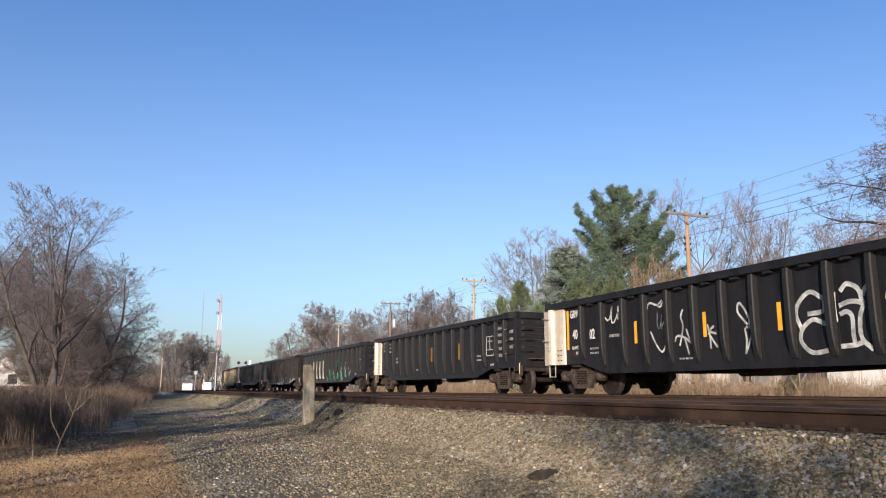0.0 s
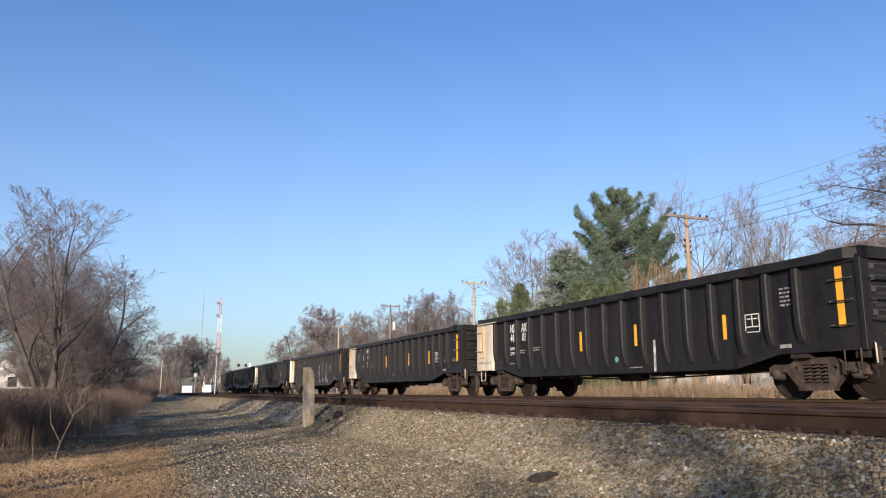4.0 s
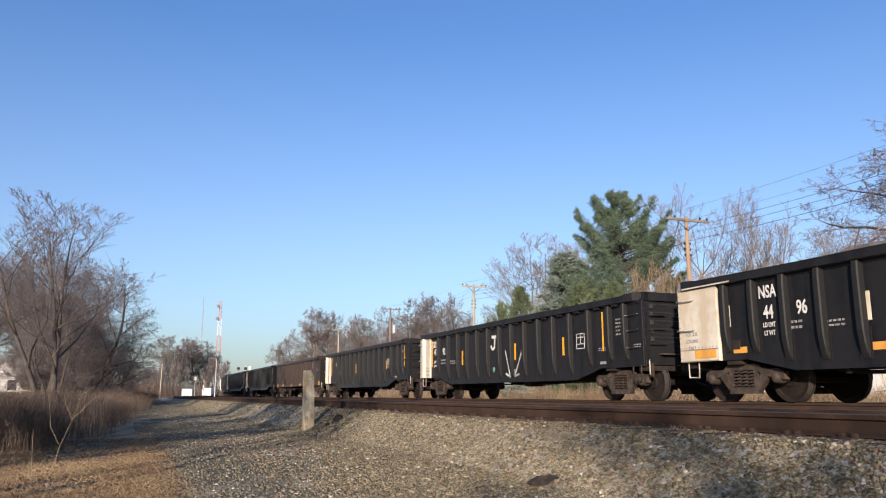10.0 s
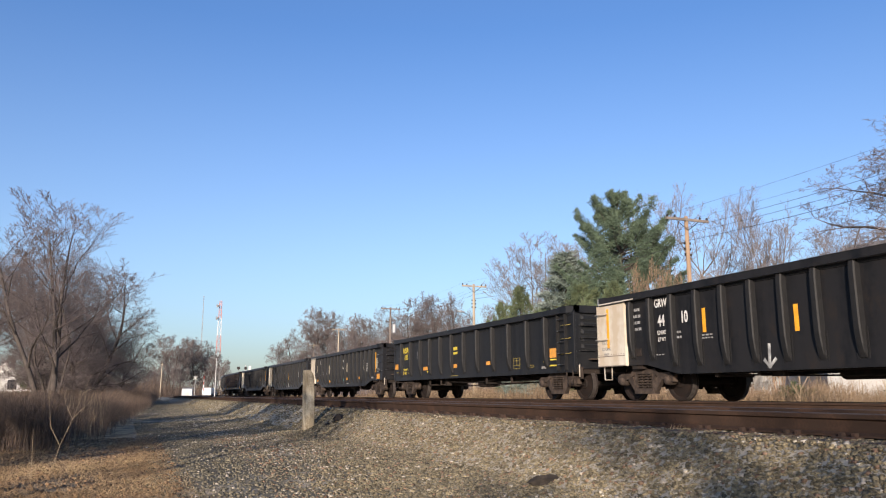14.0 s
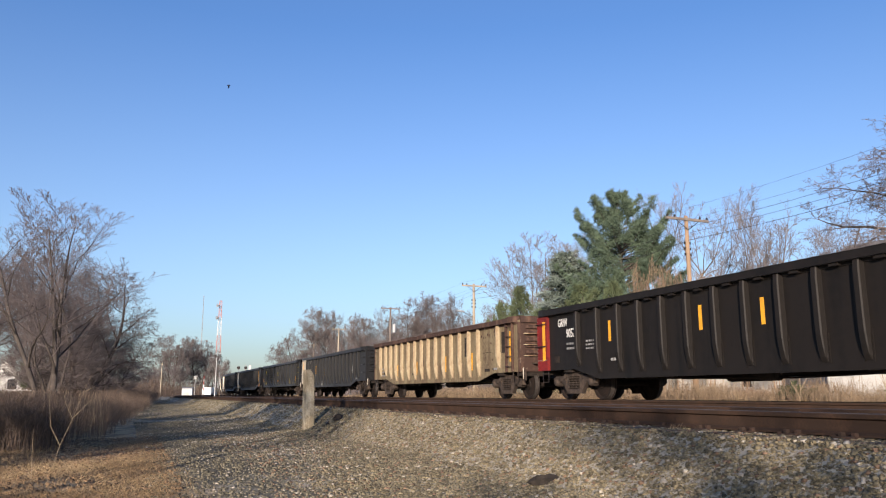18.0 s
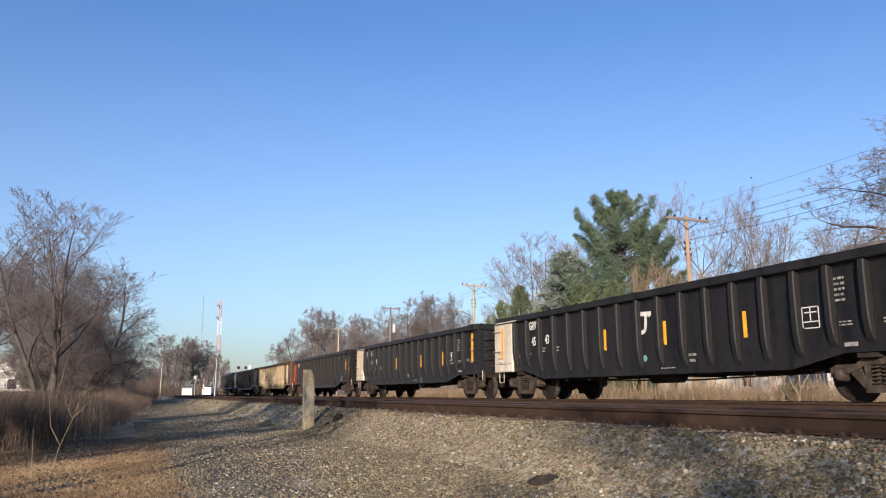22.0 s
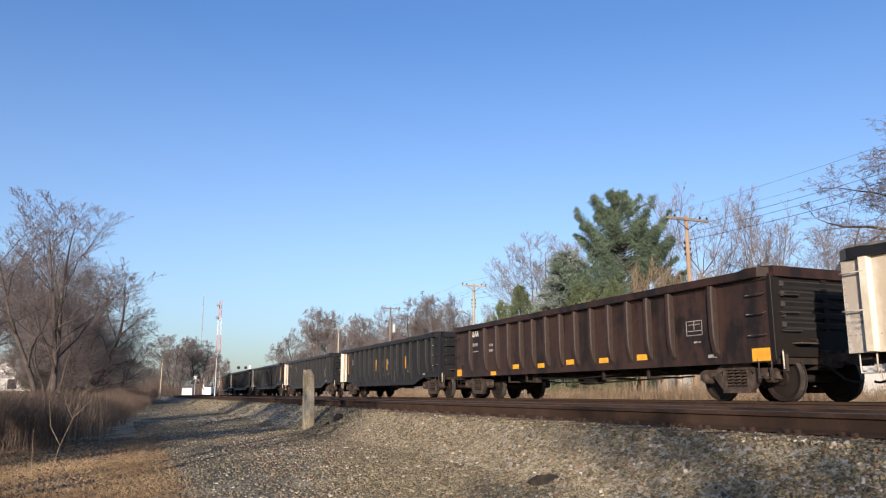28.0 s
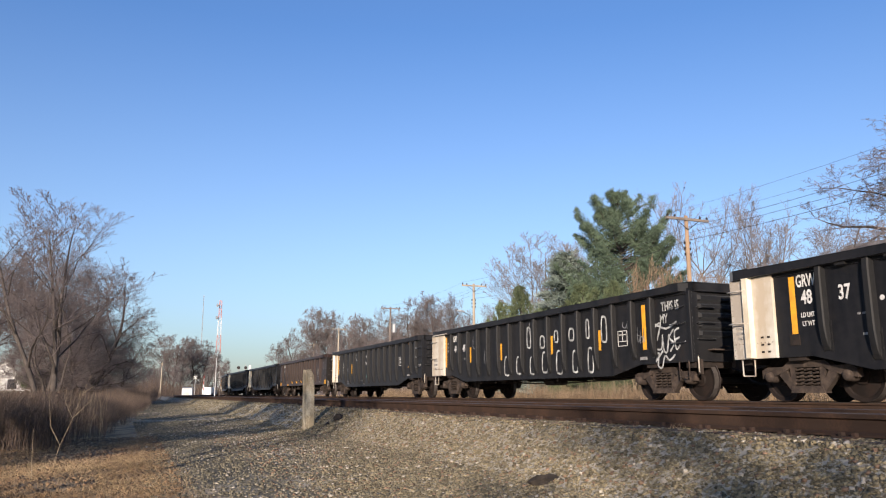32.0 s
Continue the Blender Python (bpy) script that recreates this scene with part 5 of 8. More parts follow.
add_car(-31.85, TYPE_B, "faded black gondola car with stained white end panel", yellow=[(6.21, 1.53, 0.1, 0.54), (8.8, 1.54, 0.1, 0.55), (11.32, 1.53, 0.1, 0.53), (14.84, 1.78, 0.17, 1.02), (0.58, 1.77, 0.13, 0.99)], texts=[('GRW', 2.13, 2.2, 0.31, 'lettering'), ('45', 2.19, 1.72, 0.35, 'lettering'), ('43', 2.96, 1.73, 0.35, 'lettering'), ('THE', 7.78, 2.0, 0.12, 'lettering')], bars=[(2.18, 1.37, 0.38, 0.13, 1), (3.04, 1.45, 0.42, 0.17, 2), (3.82, 1.44, 0.45, 0.17, 2), (13.61, 1.96, 0.22, 0.48, 5), (13.65, 1.36, 0.34, 0.11, 2), (14.61, 1.35, 0.4, 0.12, 2), (9.61, 0.94, 0.43, 0.25, 2), (8.85, 0.74, 0.5, 0.06, 1)], boxes=[(12.87, 1.52, 0.37, 0.38)], dots=[(8.02, 0.99, 0.08, 'mint')], rustbars=[(1.41, 1.32, 0.46, 0.44, 3)], sprayed=[('lettering', 0.1, [[(7.89, 2.06), (8.3, 2.04)], [(8.12, 2.04), (8.11, 1.87), (8.1, 1.75), (8.08, 1.67), (8.01, 1.62), (7.92, 1.61), (7.83, 1.66), (7.81, 1.72)]])])
add_car(-48.8, TYPE_A, "black gondola car with cream end panel and chalk scrawls", yellow=[(8.33, 1.57, 0.1, 0.51)], texts=[('GRW', 2.02, 2.2, 0.36, 'lettering'), ('42', 2.13, 1.92, 0.35, 'lettering'), ('17', 2.85, 1.92, 0.33, 'lettering')], bars=[(2.13, 1.55, 0.24, 0.08, 1), (2.81, 1.55, 0.33, 0.08, 1), (2.13, 1.36, 0.22, 0.08, 1), (2.83, 1.37, 0.3, 0.07, 1), (2.09, 1.1, 0.31, 0.15, 2), (3.75, 1.54, 0.19, 0.07, 1), (3.89, 1.37, 0.51, 0.09, 1), (12.66, 1.13, 0.36, 0.3, 3), (13.42, 1.86, 0.40, 0.2, 3), (13.42, 1.2, 0.3, 0.09, 1), (14.46, 2.23, 0.24, 0.31, 3)], boxes=[(3.91, 2.02, 0.24, 0.24), (13.40, 1.51, 0.42, 0.37)], dots=[(1.75, 1.72, 0.05, 'lettering')], sprayed=[
    ('chalk', 0.026, strokes(9.02, 1.58, 0.6, 1.0, [(0.05, 0), (0.1, 0.5), (0.45, 0.2), (0.38, 0.5), (0.72, 0.42)], [(0.75, 0.35), (0.6, 0.72)], [(0.62, 0.55), (0.7, 0.8), (0.82, 1.0)], [(0.3, 0.76), (1.0, 0.7)], [(0.3, 0.95), (0.6, 0.7)])
     + strokes(9.9, 1.57, 0.66, 1.35, [(0.15, 0.05), (0.25, 0.2), (0.35, 0.04), (0.45, 0.25), (0.6, 0.1), (0.62, 0.3), (0.42, 0.5), (0.22, 0.42)], [(0.5, 0.14), (0.8, 0.3), (0.76, 0.48), (0.52, 0.55), (0.6, 0.62), (0.82, 0.72)],
               [(1, 0.72), (0.62, 0.98), (0.4, 0.95), (0.4, 0.75), (0.65, 0.72), (0.75, 0.86), (1, 1)])
     + strokes(10.77, 1.47, 0.62, 1.02, [(0.02, 0.02), (0.1, 0.4), (0.22, 0.2)], [(0.25, 0), (0.5, 0.1)], [(0.3, 0.7), (0.5, 0.3), (0.66, 0.62)], [(0.35, 0.55), (0.65, 0.5)], [(0.52, 0.6), (0.6, 0.85), (0.8, 0.7)], [(0.7, 1), (0.82, 0.9), (1, 0.7)])),
    ('chalk', 0.018, strokes(11.77, 1.74, 0.44, 0.42, [(0, 0.55), (0.3, 0.45)], [(0.15, 0.1), (0.1, 0.95)], [(0.15, 0.1), (0.4, 0), (0.36, 0.3), (0.2, 0.45)], [(0.45, 0.3), (0.8, 0.2), (0.6, 0.5), (0.9, 0.7), (0.6, 0.6), (1, 0.95)])
     + strokes(7.23, 1.72, 0.5, 0.85, [(0.15, 0.4), (0.25, 0.05), (0.32, 0.22), (0.45, 0.4)], [(0.55, 0.4), (0.68, 0), (0.8, 0.4)], [(0, 0.45), (1, 0.42)], [(0.1, 0.48), (0.1, 0.7), (0.5, 0.84), (0.9, 0.68), (0.86, 0.45)], [(0, 0.68), (1, 0.66)], [(0.2, 0.94), (0.9, 0.9)])),
    ('spray', 0.03, strokes(9.62, 2.07, 0.05, 0.36, [(0.4, 0), (0.5, 0.45)], [(0.6, 0.65), (0.6, 1)]))])
add_car(-66.0, TYPE_A, "black gondola car with chalky graffiti", yellow=[(1.5, 1.77, 0.1, 1.07), (4.63, 1.52, 0.1, 0.54), (6.63, 1.57, 0.1, 0.52), (8.46, 1.55, 0.1, 0.52), (10.97, 1.54, 0.12, 0.53)], texts=[('GRW', 1.88, 2.18, 0.33, 'lettering'), ('41', 1.88, 1.82, 0.36, 'lettering'), ('31', 2.66, 1.83, 0.35, 'lettering')], bars=[(1.78, 1.48, 0.35, 0.26, 2), (2.76, 1.45, 0.32, 0.23, 2), (3.7, 1.42, 0.5, 0.18, 2)], sprayed=[('chalk', 0.018, [scrawl(5.53, 1.74, 0.45, 0.68, 3, 5120), scrawl(5.51, 1.57, 0.48, 0.42, 4, 5140), scrawl(8.21, 1.45, 0.42, 0.44, 3, 6684), scrawl(9.98, 1.59, 0.43, 0.4, 4, 7925), scrawl(11.76, 1.48, 0.4, 0.35, 5, 9560)]), ('chalk', 0.028, [[(9.6, 0.72), (9.66, 1.73), (10.0, 1.75)], [(9.75, 1.67), (9.97, 1.66), (9.97, 1.51)], [(9.98, 1.48), (9.96, 0.92), (10.02, 0.88)], [(10.68, 0.99), (10.74, 1.63), (10.82, 1.87), (10.9, 1.85)], [(10.7, 0.98), (10.84, 0.96), (10.84, 0.7)], [(11.48, 1.68), (11.72, 1.61), (11.72, 1.43), (11.45, 1.41), (11.41, 1.26), (11.63, 1.21)], [(11.47, 1.14), (11.78, 1.09), (11.76, 0.98), (11.6, 0.97)], [(11.32, 1.14), (11.47, 1.14)]]),
    ('chalk', 0.024, [loop((11.5, 1.97), (11.5, 1.82)), loop((11.5, 1.89), (11.62, 1.91), (11.64, 1.98)), scrawl(9.8, 2.14, 0.3, 0.24, 2, 41), scrawl(8.72, 1.66, 0.3, 0.26, 2, 42), scrawl(8.72, 1.14, 0.32, 0.34, 3, 43), scrawl(8.0, 1.62, 0.3, 0.5, 3, 44), scrawl(8.0, 1.09, 0.3, 0.14, 2, 45)])])
add_car(-82.8, TYPE_C, "rusty brown gondola car with yellow patches", paint='brown', chord='maroon', boxcol='faint', yellow=[(0.38, 0.93, 0.43, 0.24), (3.26, 0.84, 0.4, 0.13), (4.91, 1.01, 0.4, 0.14), (6.54, 0.99, 0.39, 0.13), (8.19, 1.03, 0.41, 0.14), (9.85, 1.01, 0.42, 0.13), (11.48, 1.02, 0.41, 0.14), (15.27, 0.91, 0.47, 0.25)], texts=[('NSAX', 1.78, 2.27, 0.36, 'lettering')], bars=[(1.77, 1.88, 0.5, 0.25, 1), (1.85, 1.64, 0.45, 0.09, 1), (3.11, 1.71, 0.31, 0.37, 2), (13.48, 1.26, 0.27, 0.08, 1)], boxes=[(13.38, 1.57, 0.5, 0.31)])
add_car(-100.1, TYPE_A, "black gondola car with cream end panel and smiley chalk mark", slip=0.15, yellow=[(1.11, 1.8, 0.1, 1.08), (4.0, 1.52, 0.1, 0.54), (6.01, 1.57, 0.1, 0.55), (7.95, 1.6, 0.1, 0.54), (10.71, 1.6, 0.1, 0.52), (13.58, 1.83, 0.06, 1.08)], texts=[('GRW', 1.34, 2.22, 0.31, 'lettering'), ('41', 1.42, 1.74, 0.35, 'lettering'), ('58', 2.26, 1.72, 0.33, 'lettering'), ('THE', 6.66, 2.02, 0.13, 'lettering')], bars=[(1.41, 1.44, 0.37, 0.15, 2), (2.31, 1.4, 0.4, 0.24, 2), (3.32, 1.47, 0.48, 0.16, 2), (13.39, 1.34, 0.33, 0.12, 2), (14.88, 1.36, 0.32, 0.11, 2), (6.08, 0.84, 0.52, 0.08, 1)], boxes=[(12.38, 1.61, 0.4, 0.37)], dots=[(6.92, 1.07, 0.08, 'mint'), (0.69, 1.40, 0.09, 'blue')], sprayed=[('lettering', 0.1, [[(6.8, 2.09), (7.18, 2.07)], [(7.01, 2.08), (7.01, 1.92), (7.0, 1.8), (6.98, 1.73), (6.91, 1.68), (6.82, 1.67), (6.74, 1.72), (6.72, 1.77)]]), ('chalk', 0.02, [scrawl(3.3, 1.77, 0.38, 0.59, 2, 2328), scrawl(3.35, 0.83, 0.48, 0.28, 2, 2429)]), ('spray', 0.05, [[(4.86, 2.3), (4.86, 2.2)], [(5.08, 2.29), (5.08, 2.19)], loop((4.8, 2.08), (4.87, 1.98), (5.0, 1.95), (5.12, 2.0), (5.17, 2.1)), [(6.34, 0.88), (6.4, 0.65)]])])
add_car(-116.65, TYPE_B, "faded black gondola car with big white sprayed letters", slip=0.36, ribs=RIBS_G, yellow=[(3.18, 1.54, 0.1, 0.54), (5.67, 1.52, 0.1, 0.55), (8.98, 1.56, 0.1, 0.53), (11.45, 1.54, 0.1, 0.53), (13.81, 1.73, 0.14, 1.07), (0.83, 1.74, 0.1, 1.15)], texts=[('THIS IS', 14.80, 2.14, 0.27, 'spray'), ('MY', 14.56, 1.86, 0.26, 'spray'), ('GRW', 2.04, 2.19, 0.28, 'lettering'), ('44', 2.1, 1.81, 0.35, 'lettering'), ('49', 2.87, 1.8, 0.33, 'lettering')], bars=[(2.15, 1.49, 0.36, 0.25, 2), (2.89, 1.43, 0.4, 0.15, 1), (1.28, 1.92, 0.39, 0.44, 3)], boxes=[(12.79, 1.52, 0.38, 0.37)], names=[(7.78, 1.86, 0.24, 0.68), (8.62, 1.68, 0.26, 0.37), (9.43, 1.79, 0.21, 0.35), (10.27, 1.79, 0.26, 0.35), (11.1, 1.88, 0.15, 0.53), (11.88, 1.81, 0.25, 0.71), (6.27, 1.04, 0.36, 0.64), (7.12, 1.04, 0.38, 0.57), (7.99, 1.0, 0.31, 0.55), (8.75, 1.07, 0.33, 0.63), (9.59, 1.04, 0.34, 0.7), (10.44, 1.03, 0.28, 0.63), (11.21, 1.04, 0.26, 0.69)], sprayed=[('chalk', 0.02, [scrawl(3.64, 1.96, 0.49, 0.48, 2, 2257), scrawl(4.6, 1.44, 0.46, 0.69, 2, 2556), scrawl(12.76, 1.86, 0.36, 0.21, 2, 5599), scrawl(13.54, 1.52, 0.33, 0.46, 3, 6096), scrawl(7.79, 2.17, 0.4, 0.41, 2, 3442)]), ('spray', 0.045, strokes(14.62, 1.28, 0.95, 1.05, [(0.08, 0.1), (0.3, 0.02), (0.2, 0.3), (0.05, 0.55), (0.3, 0.6), (0.36, 0.35)], [(0.36, 0.3), (0.4, 0.62), (0.52, 0.66), (0.6, 0.3)], [(0.78, 0.2), (0.62, 0.36), (0.78, 0.5), (0.64, 0.66)], [(0.98, 0.18), (0.82, 0.26), (0.86, 0.62), (1, 0.55)], [(0.84, 0.42), (0.98, 0.38)],
                     [(0, 0.75), (0.2, 0.68), (0.15, 0.95), (0.3, 1.0), (0.42, 0.75), (0.6, 0.85), (0.8, 0.74)], [(0.05, 0.02), (0.5, 0.16), (0.9, 0.04)])), ('spray', 0.05, [[(14.28, 1.09), (14.2, 0.89), (14.47, 1.12)]])])
add_car(-133.45, TYPE_A, "black gondola car with white and cream end panel", ribs=[q + 0.22 for q in RIBS_A[:-1]], yellow=[(1.55, 1.78, 0.13, 1.07)], texts=[('GRW', 1.9, 2.2, 0.29, 'lettering'), ('48', 1.9, 1.89, 0.35, 'lettering'), ('37', 3.08, 1.89, 0.33, 'lettering')], bars=[(1.86, 1.5, 0.25, 0.25, 2), (3.05, 1.5, 0.29, 0.08, 1), (3.1, 1.15, 0.24, 0.09, 1)], dots=[(3.4, 1.72, 0.045, 'lettering'), (0.99, 2.19, 0.065, 'red')])
add_car(-150.4, TYPE_A, "plain black gondola car", panel=None)

# ---------------------------------------------------------------- trees, poles and far things


def crown_width(z, height, radius, clear, peak):
    """Half width of the crown at height z."""
    f = (z / height - clear) / (1 - clear)
    g = np.where(f > peak, (f - peak) / (1 - peak), (peak - f) / peak * 0.8)
    return radius * np.sqrt(np.clip(1 - g * g, 0, 1)) * (f > -0.02)


def sprout(r, lines, radii, per, lo, angle, ratio, count, rise, wobble, env, shrink=0.6, fade=0.35):
    """Side shoots on each line: straight, a little bent, held inside the crown."""
    n, k = lines.shape[:2]
    i = np.repeat(np.arange(n), per)
    t = lo + (1 - lo) * ((np.tile(np.arange(per), n) + r.rand(n * per)) / per)
    u = np.clip(t * (k - 1), 0, k - 1.001)
    j = u.astype(int)
    a, b = lines[i, j], lines[i, j + 1]
    p = a + (b - a) * (u - j)[:, None]
    d = b - a
    d /= np.linalg.norm(d, axis=1, keepdims=True) + 1e-9
    side = np.cross(d, np.where(np.abs(d[:, 2:3]) < 0.9, np.array([[0, 0, 1.0]]), np.array([[1.0, 0, 0]])))
    side /= np.linalg.norm(side, axis=1, keepdims=True) + 1e-9
    az = (np.tile(np.arange(per), n) * 2.4 + r.rand(n)[i] * 6.28 + r.randn(n * per) * 0.5)[:, None]
    side = side * np.cos(az) + np.cross(d, side) * np.sin(az)
    th = (angle * (0.7 + 0.6 * r.rand(n * per)))[:, None]
    way = d * np.cos(th) + side * np.sin(th) + np.array([0, 0, rise * 0.5])
    way /= np.linalg.norm(way, axis=1, keepdims=True)
    ln = np.linalg.norm(lines[i, -1] - lines[i, 0], axis=1) * ratio * (1 - fade * t) * (0.6 + 0.6 * r.rand(n * per))
    for _ in range(6):
        e = p + way * ln[:, None]
        ln = np.where((np.hypot(e[:, 0], e[:, 1]) > crown_width(e[:, 2], *env) * (0.85 + 0.3 * r.rand(n * per))) | (e[:, 2] > env[0]), ln * 0.72, ln)
    out = [p]
    for _ in range(count - 1):
        way = way + r.randn(n * per, 3) * wobble + np.array([0, 0, rise / count])
        way /= np.linalg.norm(way, axis=1, keepdims=True)
        out.append(out[-1] + way * (ln / (count - 1))[:, None])
    return np.stack(out, 1), radii[i] * (1 - 0.85 * t) * shrink


def grow(seed, height, radius, clear, peak, stems, fan, limbs, rise=0.3, wobble=0.1, trunk_r=0.2, crook=0.05, fade=0.35):
    """A leafless tree, level by level; limbs: for each level (shoots per line, angle, length by its parent's)."""
    r = np.random.RandomState(seed)
    env = (height * 1.12, radius, clear, peak)
    k = 10
    line = []
    for s in range(stems):
        a = 6.2832 * (s + 0.4 * r.rand()) / stems + seed
        tilt = fan * (0.5 + 0.6 * r.rand())
        d = np.array([np.cos(a) * np.sin(tilt), np.sin(a) * np.sin(tilt), np.cos(tilt)])
        p = np.array([np.cos(a) * 0.12, np.sin(a) * 0.12, -0.2]) if stems > 1 else np.array([0, 0, -0.2])
        pts = [p]
        for q in range(k - 1):
            d = d + r.randn(3) * crook + np.array([0, 0, 0.06])
            d /= np.linalg.norm(d)
            pts.append(pts[-1] + d / (k - 1))
        pts = np.array(pts)
        pts = pts[0] + (pts - pts[0]) * height * (0.9 + 0.12 * r.rand())
        while np.hypot(*pts[-1, :2]) > crown_width(min(pts[-1, 2], height * 0.93), *env) * 0.9 or pts[-1, 2] > height:
            pts = pts[0] + (pts - pts[0]) * 0.96
        line.append(pts)
    sets = [(np.array(line), np.full(stems, trunk_r))]
    for n, (per, angle, ratio) in enumerate(limbs):
        lo = max(clear, 0.16) if n == 0 else 0.18
        sets.append(sprout(r, *sets[-1], per, lo, angle, ratio, (8, 6, 4, 3, 2)[n], rise, wobble, env, 0.62 if n else 0.55, 0.35 if n else fade))
    return sets


def forked(seed, trunk, spread, up, depth, stems=1, fan=0.0, ratio=0.8, twigs=((5, 0.6, 0.6), (4, 0.7, 0.6)), wobble=0.1, trunk_r=0.2, third=0.35, round_off=0.35):
    """A leafless tree that forks again and again, its last shoots set with twigs."""
    r = np.random.RandomState(seed)
    a = np.arange(stems) * 6.2832 / stems + seed
    t = fan * (0.6 + 0.6 * r.rand(stems))
    way = np.stack([np.cos(a) * np.sin(t), np.sin(a) * np.sin(t), np.cos(t)], -1)
    base = np.stack([np.cos(a) * 0.1 * (stems > 1), np.sin(a) * 0.1 * (stems > 1), np.full(stems, -0.2)], -1)
    ln, rad, sets = trunk * (0.85 + 0.3 * r.rand(stems)), np.full(stems, trunk_r), []
    for level in range(depth):
        pts, d, n = [base], way, len(base)
        for _ in range(3):
            d = d + r.randn(n, 3) * wobble * (0.4 if level == 0 else 1) + np.array([0, 0, up * 0.2])
            d /= np.linalg.norm(d, axis=1, keepdims=True)
            pts.append(pts[-1] + d * (ln / 3)[:, None])
        sets.append((np.stack(pts, 1), rad))
        side = np.cross(d, np.where(np.abs(d[:, 2:3]) < 0.9, np.array([[0, 0, 1.0]]), np.array([[1.0, 0, 0]])))
        side /= np.linalg.norm(side, axis=1, keepdims=True)
        over, az = np.cross(d, side), r.rand(n) * 6.2832
        kids = []
        for c, (bend, thick, long) in enumerate(((0.45, 0.76, 1.0), (1.0, 0.60, 0.92), (1.25, 0.45, 0.8))):
            pick = r.rand(n) < (third if c == 2 else 1.0)
            th = (spread * bend * (0.6 + 0.7 * r.rand(n)))[:, None]
            q = (az + c * 2.6 + r.randn(n) * 0.4)[:, None]
            w = d * np.cos(th) + (side * np.cos(q) + over * np.sin(q)) * np.sin(th) + np.array([0, 0, up * 0.3])
            w /= np.linalg.norm(w, axis=1, keepdims=True)
            kids.append(((pts[2] if c == 2 else pts[3])[pick], w[pick], (ln * ratio * long * (0.75 + 0.45 * r.rand(n)))[pick], (rad * thick)[pick]))
        base, way, ln, rad = (np.concatenate([k[i] for k in kids]) for i in range(4))
    if round_off < 1:      # gather the farthest limbs into a rounded crown
        tips = sets[-1][0][:, -1]
        mid, top = np.percentile(tips[:, 2], 35), np.percentile(tips[:, 2], 92)
        wide = 1.1 * np.percentile(np.hypot(tips[:, 0], tips[:, 1]), 82)
        for line, _ in sets:
            q = np.sqrt((line[..., 0] ** 2 + line[..., 1] ** 2) / wide ** 2 + (np.clip(line[..., 2] - mid, 0, None) / (top - mid)) ** 2)
            k = np.where(q > 0.8, (0.8 + (q - 0.8) * round_off) / np.maximum(q, 0.8), 1.0)
            line[..., 0] *= k
            line[..., 1] *= k
            line[..., 2] = np.where(line[..., 2] > mid, mid + (line[..., 2] - mid) * k, line[..., 2])
    last = (np.concatenate([sets[-2][0], sets[-1][0]]), np.concatenate([sets[-2][1], sets[-1][1]]))
    forks = len(sets)
    for n, (per, angle, long) in enumerate(twigs):
        last = sprout(r, *last, per, 0.1, angle, long, (4, 3, 2)[n], 0.1, wobble, (1e6, 1e6, -1.0, 0.5))
        sets.append(last)
    return sets, forks


def forked_tree_meshes(bark, twig, min_r, stout=4, **kw):
    sets, forks = forked(**kw)
    wood = [bars(*q, 7 if n == 0 else 5, min_r, 0.78) for n, q in enumerate(sets[:stout])]
    fine = [bars(*q, 3, min_r, 0.78 if n + stout < forks else 0.3) for n, q in enumerate(sets[stout:])]
    return mesh_from_arrays("trunk", *joined(*wood), M[bark]), mesh_from_arrays("crown", *joined(*fine), M[twig])


def prisms(a, b, ra, rb, sides):
    """Tapered bars from points a to b."""
    d = b - a
    ln = np.linalg.norm(d, axis=1, keepdims=True) + 1e-9
    d = d / ln
    ref = np.where(np.abs(d[:, 2:3]) < 0.9, np.array([[0, 0, 1.0]]), np.array([[1.0, 0, 0]]))
    u = np.cross(d, ref)
    u /= np.linalg.norm(u, axis=1, keepdims=True)
    w = np.cross(d, u)
    ang = np.arange(sides) * 6.2832 / sides
    ring = np.cos(ang)[None, :, None] * u[:, None] + np.sin(ang)[None, :, None] * w[:, None]
    lo, hi = a[:, None] + ring * ra[:, None, None], b[:, None] + ring * rb[:, None, None]
    v = np.concatenate([lo, hi], 1).reshape(-1, 3)
    f = np.array([(j, (j + 1) % sides, sides + (j + 1) % sides, sides + j) for j in range(sides)])
    return v, (f[None] + 2 * sides * np.arange(len(a))[:, None, None]).reshape(-1, 4)


def joined(*sets):
    vs, fs, k = [], [], 0
    for v, f in sets:
        vs.append(v), fs.append(f + k)
        k += len(v)
    return np.concatenate(vs), np.concatenate(fs)


def bars(lines, radii, sides, min_r, end=0.08):
    k = lines.shape[1]
    a, b = lines[:, :-1].reshape(-1, 3), lines[:, 1:].reshape(-1, 3)
    f = np.linspace(1, end, k) ** 0.85
    ra = np.maximum(radii[:, None] * f[None, :-1], min_r).reshape(-1)
    rb = np.maximum(radii[:, None] * f[None, 1:], min_r * 0.8).reshape(-1)
    return prisms(a, b, ra, rb, sides)


def bare_tree_meshes(bark, twig, min_r, **kw):
    sets = grow(**kw)
    stout = [bars(*s, 8 if n == 0 else 5, min_r) for n, s in enumerate(sets[:2])]
    fine = [bars(*s, 3, min_r) for s in sets[2:]]
    return mesh_from_arrays("trunk", *joined(*stout), M[bark]), mesh_from_arrays("crown", *joined(*fine), M[twig])


